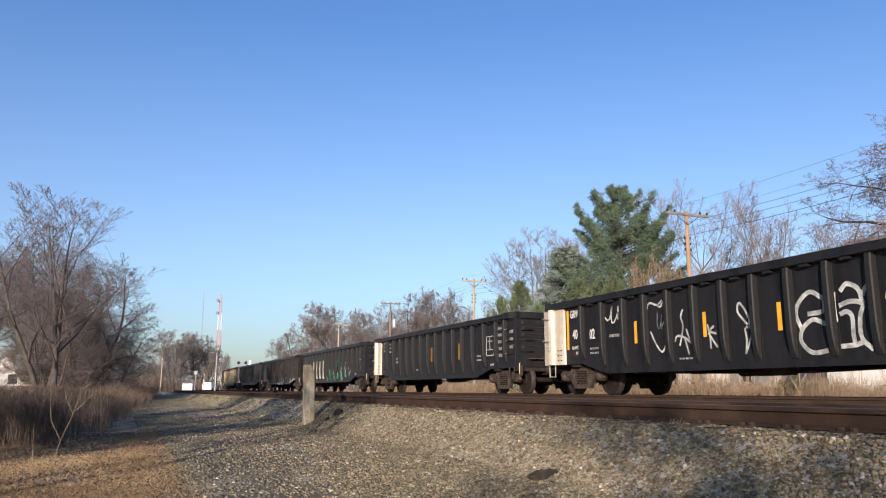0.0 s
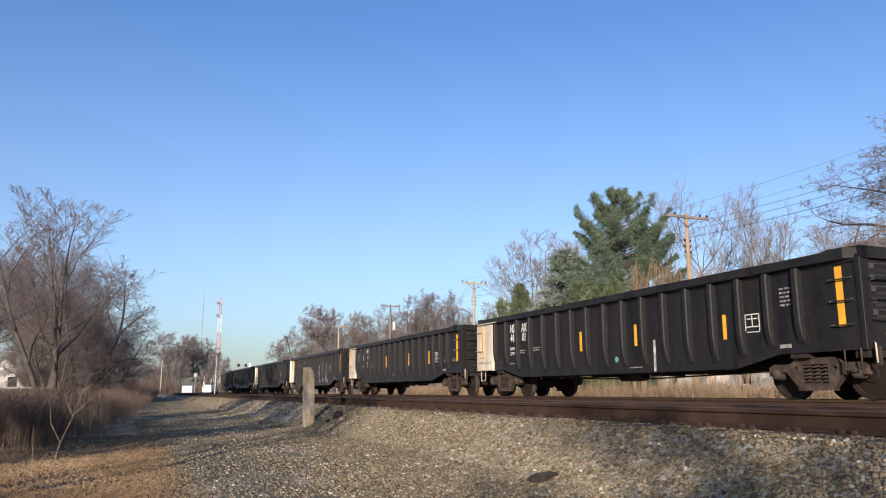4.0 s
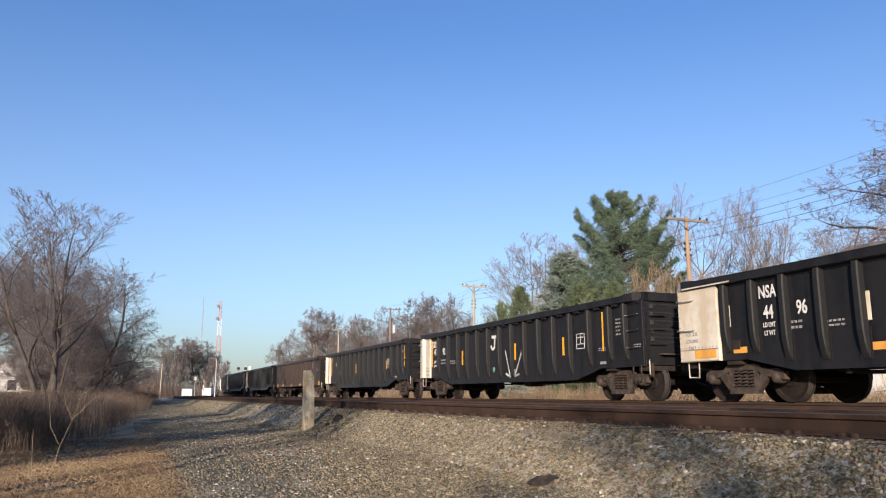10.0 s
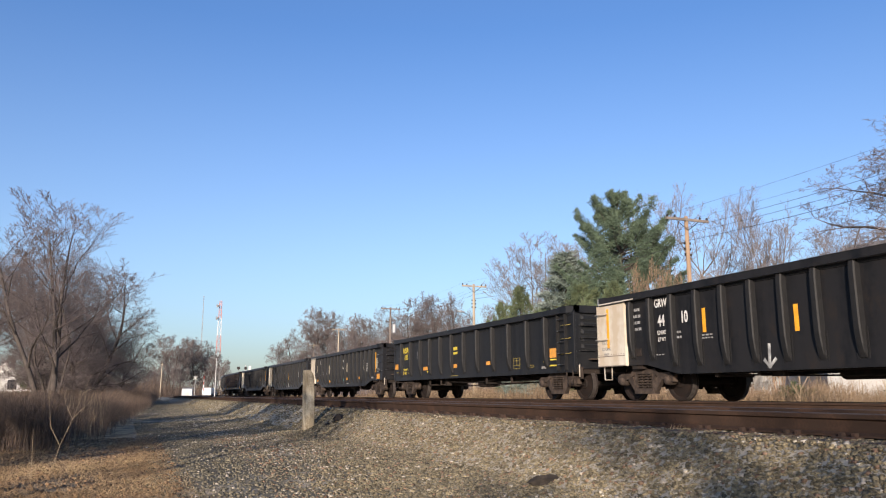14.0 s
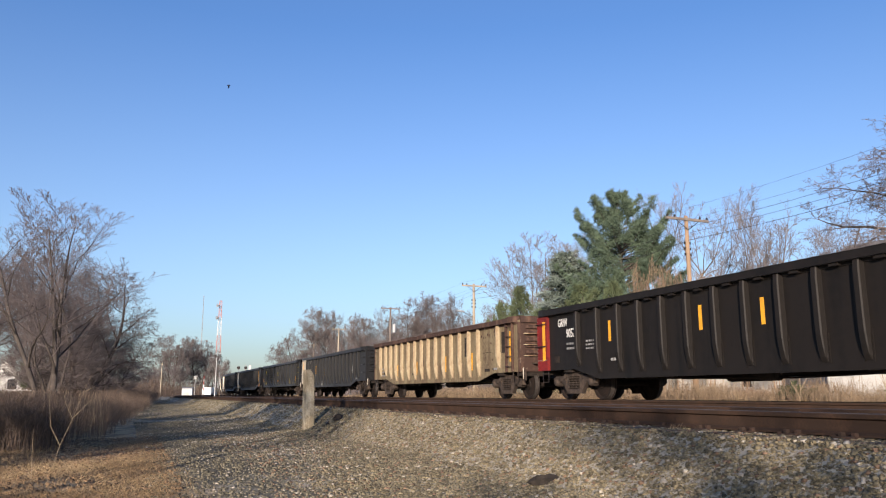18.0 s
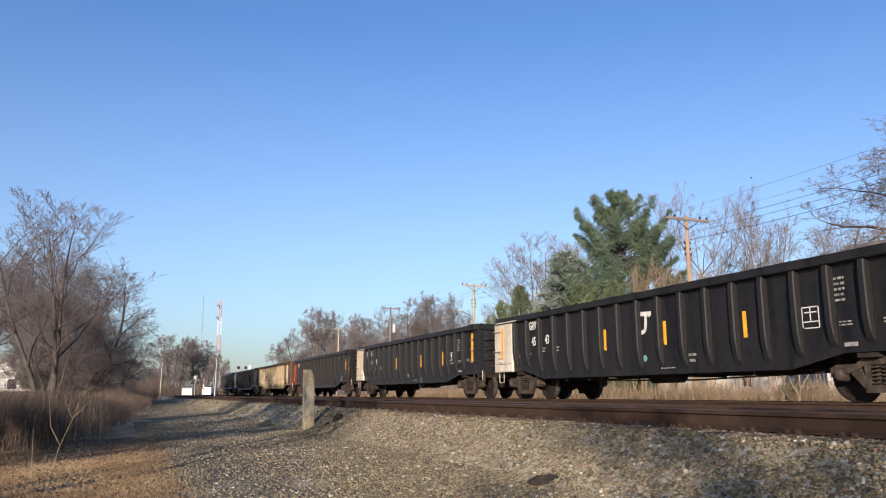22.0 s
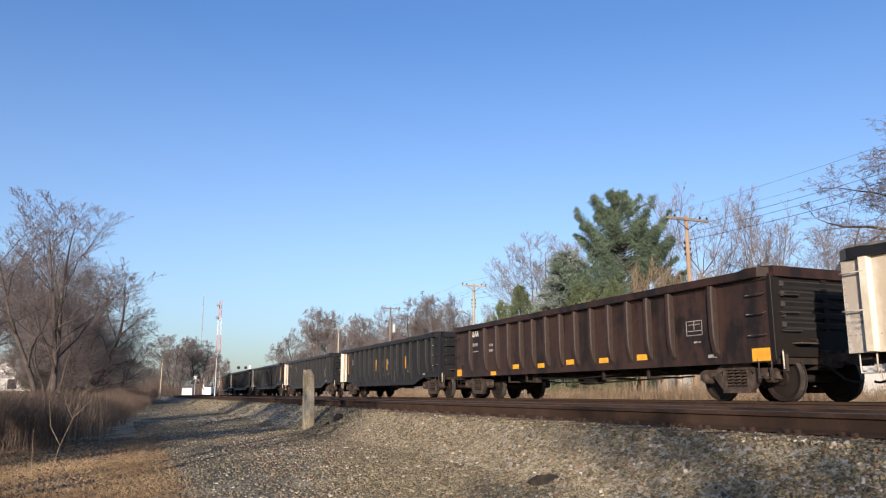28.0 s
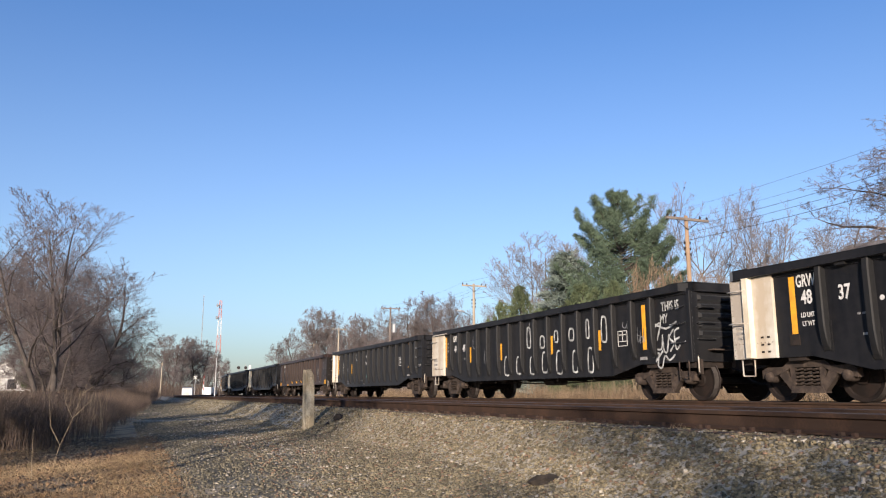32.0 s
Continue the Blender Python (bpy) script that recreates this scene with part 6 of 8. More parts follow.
def tube_arrays(limbs, sides, min_r=0.0):
    vs, fs, k = [], [], 0
    for pts, radii, level in limbs:
        n = sides if level < 2 else 3
        d = (pts[-1] - pts[0]).normalized()
        a = d.cross(Vector((0, 0, 1)) if abs(d.z) < 0.9 else Vector((1, 0, 0))).normalized()
        b = d.cross(a)
        for p, rad in zip(pts, radii):
            rad = max(rad, min_r)
            for j in range(n):
                c, s = rad * math.cos(6.2832 * j / n), rad * math.sin(6.2832 * j / n)
                vs.append((p.x + a.x * c + b.x * s, p.y + a.y * c + b.y * s, p.z + a.z * c + b.z * s))
        for i in range(len(pts) - 1):
            for j in range(n):
                fs.append((k + i * n + j, k + i * n + (j + 1) % n, k + (i + 1) * n + (j + 1) % n, k + (i + 1) * n + j))
        k += len(pts) * n
    return vs, fs


def size_of(meshes):
    """Height over the base and mean width of a tree's meshes."""
    lo, hi = np.full(3, 1e9), np.full(3, -1e9)
    for me in meshes:
        co = np.empty(len(me.vertices) * 3, np.float32)
        me.vertices.foreach_get("co", co)
        co = co.reshape(-1, 3)
        lo, hi = np.minimum(lo, np.percentile(co, 0.4, axis=0)), np.maximum(hi, np.percentile(co, 99.6, axis=0))
    return float(hi[2]), float((hi[0] - lo[0] + hi[1] - lo[1]) / 2)


def stand_tree(name, meshes, label, x, y, height, width, turn, group, leaves):
    h, w = cached(("size", meshes[0].name), lambda: size_of(meshes))
    t = thing(name, label, "tree", pose(x, y, float(land(x, y)) - 0.05, 0, 0, turn) @ Matrix.Diagonal((width / w, width / w, height / h, 1)), group)
    part("trunk", meshes[0], t)
    part("crown", meshes[1], t, leaves)
    return t


def place_tree(name, meshes, label, x, y, height, width, turn=0.0, group=""):
    return stand_tree(name, meshes, label, x, y, height, width, turn, group, "leafless twigs")


def place_evergreen(name, meshes, label, x, y, height, width, turn=0.0, group=""):
    return stand_tree(name, meshes, label, x, y, height, width, turn, group, "evergreen needles")


tall = bare_tree_meshes("bark", "twig", 0.0055, seed=11, height=12, radius=4.7, clear=0.2, peak=0.42, stems=3, fan=0.13, limbs=((11, 0.58, 0.6), (9, 0.5, 0.46), (8, 0.55, 0.46), (4, 0.6, 0.5)), rise=0.30, wobble=0.10, trunk_r=0.09, crook=0.04, fade=0.6)
round_tree = bare_tree_meshes("bark", "twig", 0.006, seed=8, height=10.5, radius=5.2, clear=0.03, peak=0.42, stems=3, fan=0.5, limbs=((13, 0.9, 0.62), (10, 0.75, 0.58), (9, 0.75, 0.58), (6, 0.8, 0.6)), rise=0.03, wobble=0.17, trunk_r=0.15, crook=0.09)
round_tree2 = bare_tree_meshes("bark", "twig", 0.006, seed=21, height=10.5, radius=5.0, clear=0.04, peak=0.46, stems=4, fan=0.55, limbs=((11, 0.9, 0.6), (9, 0.75, 0.58), (8, 0.75, 0.58), (6, 0.8, 0.6)), rise=0.03, wobble=0.17, trunk_r=0.13, crook=0.09)
high_tree = bare_tree_meshes("bark", "twig", 0.006, seed=27, height=10.5, radius=5.0, clear=0.36, peak=0.4, stems=2, fan=0.25, limbs=((13, 0.9, 0.55), (9, 0.75, 0.58), (8, 0.75, 0.58), (6, 0.8, 0.6)), rise=0.05, wobble=0.17, trunk_r=0.16, crook=0.06)
round_tree3 = bare_tree_meshes("bark", "twig", 0.008, seed=25, height=9.5, radius=3.8, clear=0.03, peak=0.45, stems=3, fan=0.42, limbs=((12, 0.85, 0.6), (8, 0.75, 0.58), (7, 0.75, 0.58), (5, 0.8, 0.6)), rise=0.05, wobble=0.15, trunk_r=0.11, crook=0.08)
far_tree = bare_tree_meshes("bark", "twig3", 0.0145, seed=31, height=13, radius=6.0, clear=0.10, peak=0.52, stems=3, fan=0.5, limbs=((11, 0.85, 0.62), (9, 0.75, 0.58), (8, 0.75, 0.58), (5, 0.8, 0.6)), rise=0.05, wobble=0.16, trunk_r=0.19, crook=0.08)
far_tree3 = bare_tree_meshes("bark", "twig3", 0.0145, seed=37, height=14, radius=6.4, clear=0.16, peak=0.58, stems=4, fan=0.55, limbs=((10, 0.8, 0.62), (8, 0.75, 0.58), (8, 0.75, 0.58), (5, 0.8, 0.6)), rise=0.06, wobble=0.16, trunk_r=0.18, crook=0.08)
dome_tree = bare_tree_meshes("bark", "twig3", 0.0145, seed=72, height=14, radius=6.2, clear=0.2, peak=0.5, stems=2, fan=0.3, limbs=((16, 0.95, 0.62), (9, 0.75, 0.58), (8, 0.75, 0.58), (6, 0.8, 0.6)), rise=0.05, wobble=0.18, trunk_r=0.24, crook=0.08)
far_tree2 = forked_tree_meshes("bark2", "twig2", 0.006, seed=44, trunk=3.0, spread=0.55, up=0.14, depth=7, stems=2, fan=0.2, ratio=0.80, wobble=0.09, trunk_r=0.1, third=0.3, twigs=((4, 0.6, 0.7), (2, 0.7, 0.6)), round_off=0.7)
fork_tree = forked_tree_meshes("bark2", "twig2", 0.0085, seed=53, trunk=2.4, spread=0.5, up=0.2, depth=6, stems=5, fan=0.34, ratio=0.80, wobble=0.08, trunk_r=0.08, third=0.4, twigs=((5, 0.55, 0.8), (3, 0.6, 0.6)), round_off=0.7)
fan_tree = bare_tree_meshes("bark2", "twig2", 0.0095, seed=58, height=14, radius=5.6, clear=0.05, peak=0.62, stems=8, fan=0.46, limbs=((12, 0.5, 0.42), (9, 0.5, 0.45), (6, 0.55, 0.5), (4, 0.6, 0.5)), rise=0.2, wobble=0.09, trunk_r=0.085, crook=0.04)
russet = bare_tree_meshes("weedred", "weedred", 0.007, seed=61, height=7.0, radius=1.8, clear=0.05, peak=0.6, stems=9, fan=0.2, limbs=((8, 0.5, 0.35), (6, 0.6, 0.5), (4, 0.6, 0.6)), rise=0.4, trunk_r=0.025)
shade_tree = bare_tree_meshes("bark", "twig", 0.010, seed=91, height=9.5, radius=2.6, clear=0.25, peak=0.5, stems=1, fan=0.05, limbs=((14, 0.8, 0.4), (8, 0.7, 0.55), (7, 0.7, 0.55), (5, 0.7, 0.6)), rise=0.2, trunk_r=0.13)
old = bare_tree_meshes("bark", "twig3", 0.0065, seed=83, height=12, radius=8.0, clear=0.2, peak=0.5, stems=1, fan=0.05, limbs=((15, 1.0, 0.7), (9, 0.8, 0.5), (7, 0.8, 0.5), (5, 0.8, 0.6), (4, 0.9, 0.6)), rise=0.05, wobble=0.24, trunk_r=0.42, crook=0.08)

def pine_meshes(seed, height, radius, material, whorls, tuft, up, ragged=0.45, belly=0.3, per=3, full=1.45):
    """An evergreen: a trunk with limbs, and a crown of needle tufts gathered on the outer limbs."""
    r = random.Random(seed)
    wood = [([Vector((0, 0, -0.2)), Vector((0.1, 0, height * 0.5)), Vector((0, 0.1, height * 0.95))], [0.26, 0.16, 0.03], 0)]
    V, Fc = [], []

    def needles(p, size, n, lift=0.5):
        for _ in range(n):
            d = Vector((r.gauss(0, 1), r.gauss(0, 1), r.gauss(lift, 0.8))).normalized()
            c = p + d * size * r.uniform(0.05, 0.45)
            w = d.cross(Vector((r.gauss(0, 1), r.gauss(0, 1), r.gauss(0, 1)))).normalized() * size * 0.06
            k = len(V)
            V.extend([tuple(c - w), tuple(c + w), tuple(c + d * size * r.uniform(0.6, 1.0))])
            Fc.append((k, k + 1, k + 2))

    for i in range(whorls):
        f = 0.06 + 0.92 * i / (whorls - 1)
        z = height * f
        for k in range(r.randint(4, 6)):
            a = r.uniform(0, 6.2832)
            g = (f - belly) / (1 - belly) if f > belly else (belly - f) / belly * 0.6
            reach = radius * (1 - g ** full) * r.uniform(1 - ragged, 1.0 + 0.4 * ragged) + 0.2
            lift = up * (1 - 0.3 * f) * r.uniform(0.6, 1.2)
            root = Vector((0, 0, z - reach * 0.25))
            tip = root + Vector((math.cos(a) * reach, math.sin(a) * reach, reach * lift))
            mid = root + Vector((math.cos(a) * reach * 0.55, math.sin(a) * reach * 0.55, reach * lift * 0.3))
            wood.append(([root, mid, tip], [0.05, 0.03, 0.01], 1))
            m = max(4, int(reach * 3.0))
            for j in range(m):
                g = 0.4 + 0.6 * j / (m - 1)
                c = root.lerp(mid, g * 2) if g < 0.5 else mid.lerp(tip, g * 2 - 1)
                wide = 0.10 + 0.16 * reach * (1.15 - g)
                for _ in range(per):
                    o = r.gauss(0, 1) * wide
                    needles(c + Vector((-math.sin(a) * o, math.cos(a) * o, abs(o) * 0.25 + r.gauss(0.0, 0.07))), tuft * r.uniform(0.7, 1.2), 22)
            needles(tip, tuft * 1.1, 26, 1.2)
    needles(Vector((0, 0, height * 0.97)), tuft, 50, 1.5)
    return mesh_from_arrays("trunk", *tube_arrays(wood, 6), M["bark"]), mesh_from_arrays("crown", V, Fc, M[material])


pine = pine_meshes(5, 14.5, 4.6, "needle", 36, 0.30, 0.72, 0.42, 0.5, 6, 2.8)
spruce = pine_meshes(9, 8.8, 2.5, "spruce", 30, 0.30, 0.0, 0.35, 0.12, 3, 1.05)
bushy = pine_meshes(12, 6.0, 3.4, "shrub", 16, 0.36, 0.55, 0.7, 0.6, 2)

# trees in their places: x, y, height, width, turn
place_tree("bare_tree", tall, "tall bare tree with upright grey limbs", -3.8, 45.4, 11.5, 10.6, 20)
for x, y, h, w, a, kind in ((-3.1, 60.0, 11.4, 10.4, 5, round_tree), (-9.0, 59.0, 10.4, 10.0, 115, high_tree), (-6.2, 68.0, 11.8, 9.6, 126, high_tree), (-2.9, 72.0, 9.0, 8.0, 60, round_tree2), (-11.0, 70.0, 11.0, 9.0, 250, high_tree), (-5.4, 63.0, 10.6, 9.2, 300, round_tree2), (-1.6, 66.0, 7.4, 6.6, 200, round_tree), (-5.0, 76.0, 10.6, 9.0, 30, round_tree), (-4.4, 55.0, 6.0, 7.0, 95, round_tree2)):
    place_tree("bare_tree", kind, "dense round bare tree among brush", x, y, h, w, a)
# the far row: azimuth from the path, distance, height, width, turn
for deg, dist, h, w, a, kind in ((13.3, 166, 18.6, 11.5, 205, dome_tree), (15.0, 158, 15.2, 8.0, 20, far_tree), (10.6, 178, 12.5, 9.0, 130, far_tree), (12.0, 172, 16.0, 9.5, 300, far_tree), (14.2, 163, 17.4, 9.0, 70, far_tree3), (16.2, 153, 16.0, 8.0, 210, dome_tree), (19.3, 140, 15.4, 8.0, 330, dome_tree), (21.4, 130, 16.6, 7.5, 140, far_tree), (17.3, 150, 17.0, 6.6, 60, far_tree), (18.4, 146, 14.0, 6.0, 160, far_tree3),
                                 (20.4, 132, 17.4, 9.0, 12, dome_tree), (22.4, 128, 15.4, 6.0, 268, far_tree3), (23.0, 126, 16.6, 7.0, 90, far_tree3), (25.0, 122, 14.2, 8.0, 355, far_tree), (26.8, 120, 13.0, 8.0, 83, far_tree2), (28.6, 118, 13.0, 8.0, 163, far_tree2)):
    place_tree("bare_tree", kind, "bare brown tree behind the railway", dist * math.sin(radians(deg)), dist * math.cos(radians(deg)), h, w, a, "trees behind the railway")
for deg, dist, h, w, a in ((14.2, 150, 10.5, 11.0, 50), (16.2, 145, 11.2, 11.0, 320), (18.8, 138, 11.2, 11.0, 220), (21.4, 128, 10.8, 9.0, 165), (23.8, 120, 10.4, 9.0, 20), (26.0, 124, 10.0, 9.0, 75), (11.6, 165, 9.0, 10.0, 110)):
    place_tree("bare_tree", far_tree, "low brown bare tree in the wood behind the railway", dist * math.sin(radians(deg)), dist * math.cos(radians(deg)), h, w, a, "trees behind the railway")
place_tree("bare_tree", round_tree3, "dark bare tree in the wood beside the path", -5.7, 99.8, 9.8, 4.8, 80, "trees left of the path")
place_tree("bare_tree", round_tree, "dark bare tree in the wood beside the path", -1.9, 105.0, 8.3, 4.2, 215, "trees left of the path")
place_tree("bare_tree", round_tree2, "dark bare tree in the wood beside the path", -6.8, 84.7, 6.8, 4.0, 145, "trees left of the path")
place_tree("bare_tree", round_tree, "dark bare tree in the wood beside the path", -2.9, 90.0, 6.1, 4.1, 350, "trees left of the path")
place_tree("bare_tree", round_tree3, "dark bare tree in the wood beside the path", 0.9, 130.0, 5.6, 3.7, 195, "trees left of the path")
place_tree("bare_tree", round_tree2, "dark bare tree in the wood beside the path", 3.4, 150.0, 5.5, 4.3, 30, "trees left of the path")
place_tree("bare_tree", dome_tree, "bare tree by the far crossing", 9.4, 189.8, 13.8, 9.3, 280, "trees by the crossing")
place_tree("bare_tree", dome_tree, "bare tree by the far crossing", 15.7, 199.4, 14.2, 10.9, 210, "trees by the crossing")
place_tree("bare_tree", dome_tree, "bare tree by the far crossing", 12.7, 204.6, 13.2, 9.7, 75, "trees by the crossing")
place_tree("bare_tree", far_tree, "bare tree by the far crossing", 20.2, 194.0, 9.9, 6.6, 209, "trees by the crossing")
place_tree("bare_tree", far_tree, "bare tree by the far crossing", 18.9, 209.1, 12.8, 7.9, 70, "trees by the crossing")
place_tree("bare_tree", far_tree, "bare tree by the far crossing", 5.4, 179.9, 6.2, 4.3, 165, "trees by the crossing")
place_tree("bare_tree", far_tree3, "bare tree by the far crossing", 7.4, 184.9, 7.6, 4.8, 275, "trees by the crossing")
place_tree("bare_tree", far_tree, "bare tree by the far crossing", 20.2, 183.9, 7.6, 3.7, 325, "trees by the crossing")
place_tree("bare_tree", far_tree, "bare tree by the far crossing", 10.7, 179.7, 7.5, 4.7, 120, "trees by the crossing")
place_tree("bare_tree", fan_tree, "many-stemmed bare tree with pinkish twigs", 38.6, 67.8, 16.6, 12.0, 0)
place_tree("bare_tree", far_tree2, "thin bare tree behind the houses", 46.4, 58.9, 20.0, 10.2, 285, "thin trees behind the pine")
place_tree("bare_tree", far_tree2, "thin bare tree behind the houses", 48.3, 53.4, 18.6, 11.4, 157, "thin trees behind the pine")
place_tree("bare_tree", fork_tree, "thin bare tree behind the houses", 48.5, 50.5, 16.9, 10.3, 145, "thin trees behind the pine")
place_tree("bare_tree", fork_tree, "thin bare tree behind the houses", 52.6, 46.2, 14.2, 7.4, 150, "thin trees behind the pine")
place_tree("bare_tree", far_tree2, "thin bare tree behind the houses", 57.6, 48.0, 15.4, 10.3, 330, "thin trees behind the pine")
place_tree("bare_tree", fork_tree, "thin bare tree behind the houses", 56.6, 44.5, 14.5, 8.6, 352, "thin trees behind the pine")
place_tree("bare_tree", far_tree2, "thin bare tree behind the houses", 42.5, 67.8, 16.8, 6.6, 135, "thin trees behind the pine")
place_tree("bare_tree", far_tree2, "thin bare tree behind the houses", 54.0, 65.7, 15.9, 10.2, 215, "thin trees behind the pine")
place_tree("bare_tree", old, "broad old bare tree with crooked limbs", 32.3, 19.0, 12.0, 12.0, 60)
place_evergreen("pine_tree", pine, "tall full dark green pine tree", 32.4, 45.7, 14.9, 8.1)
place_evergreen("spruce_tree", spruce, "small blue-green spruce tree beside the pine", 30.2, 49.6, 10.9, 10.0)
place_evergreen("evergreen_shrub", bushy, "loose olive green evergreen shrub", 32.1, 64.5, 9.0, 3.6, 868)
place_evergreen("evergreen_shrub", bushy, "loose olive green evergreen shrub", 30.9, 58.3, 9.6, 6.1, 885)
place_evergreen("evergreen_shrub", bushy, "loose olive green evergreen shrub", 30.0, 52.0, 8.2, 4.7, 940)
place_evergreen("evergreen_shrub", bushy, "loose olive green evergreen shrub", 26.8, 42.2, 7.4, 5.8, 985)
place_evergreen("evergreen_shrub", bushy, "loose olive green evergreen shrub", 27.9, 40.3, 7.4, 4.3, 1050)
place_evergreen("evergreen_shrub", bushy, "loose olive green evergreen shrub", 29.4, 46.5, 7.4, 5.0, 1000)
place_tree("bare_tree", russet, "dry russet sapling clump behind the railway", 28.6, 38.6, 8.5, 1.5, 1105, "russet saplings")
place_tree("bare_tree", russet, "dry russet sapling clump behind the railway", 30.7, 39.5, 9.0, 1.7, 1135, "russet saplings")
place_tree("bare_tree", russet, "dry russet sapling clump behind the railway", 30.3, 37.3, 8.3, 1.5, 1170, "russet saplings")
place_tree("bare_tree", russet, "dry russet sapling clump behind the railway", 32.9, 37.7, 8.3, 2.0, 1215, "russet saplings")
place_tree("bare_tree", russet, "dry russet sapling clump behind the railway", 35.7, 37.8, 7.4, 2.2, 1275, "russet saplings")
place_tree("bare_tree", russet, "dry russet sapling clump behind the railway", 35.6, 35.1, 6.4, 2.2, 1330, "russet saplings")
place_evergreen("evergreen_shrub", bushy, "dark evergreen bush beside the white house", -7.1, 69.6, 3.9, 2.2, 30)
for x, y, h, w, a in ((25.6, 24.4, 1.1, 1.6, 0), (27.5, 20.6, 1.0, 1.5, 200)):
    place_evergreen("evergreen_shrub", bushy, "low dark olive shrub beyond the tracks", x, y, h, w, a, "shrubs beyond the tracks")
# trees left of and behind the path, whose shadows fall across it
for x, y, h, w, a in ((-9.2, 2.4, 8.5, 3.0, 80), (-8.4, 4.6, 9.0, 4.0, 150), (-7.6, 7.6, 8.0, 3.6, 40), (-9.0, 9.8, 9.5, 4.2, 200), (-9.6, 14.5, 8.5, 4.0, 120), (-7.0, 19.0, 8.5, 4.0, 170), (-10.6, -17.2, 8.4, 5.0, 70), (-7.3, -11.9, 6.4, 2.8, 10)):
    place_tree("bare_tree", shade_tree, "bare tree in the wood behind the path", x, y, h, w, a, "trees left of the path")
place_tree("bare_tree", high_tree, "low bare tree with a high crown by the path", -3.4, 6.0, 6.0, 3.0, 40, "trees left of the path")


def pole(x, y, height, arm, timber, label):
    z = float(land(x, y))
    t = thing("utility_pole", label, "utility pole", pose(x, y, z), "poles along the railway")
    part("pole", Soup().tube([(0, 0, -0.3), (0, 0, height)], [0.17, 0.11], 10).mesh("pole", M[timber], smooth=True), t)
    zz = height - 0.3
    dull = M["timber3"] if timber == "timber" else M[timber]
    part("crossarm", Soup().box(-arm / 2, arm / 2, -0.18, -0.06, zz, zz + 0.14).mesh("crossarm", dull), t, "weathered crossarm")
    cup = cached("insulator", lambda: Soup().tube([(0, 0, 0), (0, 0, 0.06), (0, 0, 0.12), (0, 0, 0.18)], [0.025, 0.07, 0.06, 0.03], 8).mesh("insulator", M["dark"]))
    for f in (-0.47, -0.3, 0.3, 0.47):
        part("insulator", cup, t, at=pose(f * arm, -0.12, zz + 0.13))
    for f in (-1, 1):
        part("arm_brace", Soup().tube([(f * arm * 0.28, -0.12, zz + 0.03), (0, -0.14, zz - 0.55)], 0.022, 4).mesh("arm_brace", M["dark"]), t)
    for k in range(3):
        for f in (-1, 1):
            part("spool", cached("spool", lambda: Soup().tube([(0, 0, -0.06), (0, 0, -0.02), (0, 0, 0.02), (0, 0, 0.06)], [0.07, 0.045, 0.045, 0.07], 8).mesh("spool", M["dark"])), t, at=pose(f * 0.19, 0, zz - 1.3 - 0.33 * k))
    return t, (x, y, z + height)


PA = pole(29.3, 34.8, 10.6, 3.0, "timber", "orange-brown timber utility pole with crossarm")[1]
lit_pole, PB = pole(30.6, 67.4, 11.1, 2.6, "timber2", "bleached timber utility pole with crossarm and street light")
can_pole, PD = pole(31.2, 95.0, 11.7, 2.6, "timber3", "grey timber utility pole with crossarm and transformer")
pole(32.3, 125.9, 11.4, 2.5, "timber2", "bleached timber utility pole with crossarm")
pole(36.0, 161.0, 11.0, 2.3, "timber2", "distant bleached utility pole")
pole(39.1, 185.9, 11.0, 2.3, "timber2", "distant bleached utility pole")
pole(4.6, 119.9, 5.1, 0.5, "timber2", "short bleached pole beside the path")[0].matrix_basis @= Matrix.Diagonal((0.5, 0.5, 1, 1))
PZ = (PA[0] - 1.3, PA[1] - 32, PA[2] + 0.3)
part("lamp_arm", Soup().tube([(0, 0, 7.6), (-0.9, -0.7, 8.0), (-1.9, -1.6, 8.15)], 0.035, 6).mesh("lamp_arm", M["steel"]), lit_pole)
part("lamp_head", Soup().loft([[(-1.8, -1.45, 8.1), (-1.7, -1.65, 8.1), (-1.7, -1.65, 8.22), (-1.8, -1.45, 8.22)], [(-2.5, -2.0, 8.08), (-2.35, -2.25, 8.08), (-2.35, -2.25, 8.2), (-2.5, -2.0, 8.2)], [(-2.8, -2.35, 8.12), (-2.72, -2.45, 8.12), (-2.72, -2.45, 8.18), (-2.8, -2.35, 8.18)]]).mesh("lamp_head", M["towerwhite"]), lit_pole, "pale street light head")
part("transformer", Soup().tube([(0.45, -0.2, 8.3), (0.45, -0.2, 8.4), (0.45, -0.2, 9.4), (0.45, -0.2, 9.5)], [0.2, 0.28, 0.28, 0.12], 10).mesh("transformer", M["steel"]), can_pole, "pale grey transformer can")


def wire(a, b, sag, r):
    a, b = Vector(a), Vector(b)
    pts = [a.lerp(b, k / 12) - Vector((0, 0, sag * 4 * (k / 12) * (1 - k / 12))) for k in range(13)]
    ob = tagged(new("overhead_wire", Soup().tube(pts, r, 4).mesh("overhead_wire", M["wire"])), "thin black overhead wire between poles", "wire", "overhead wires")
    return ob


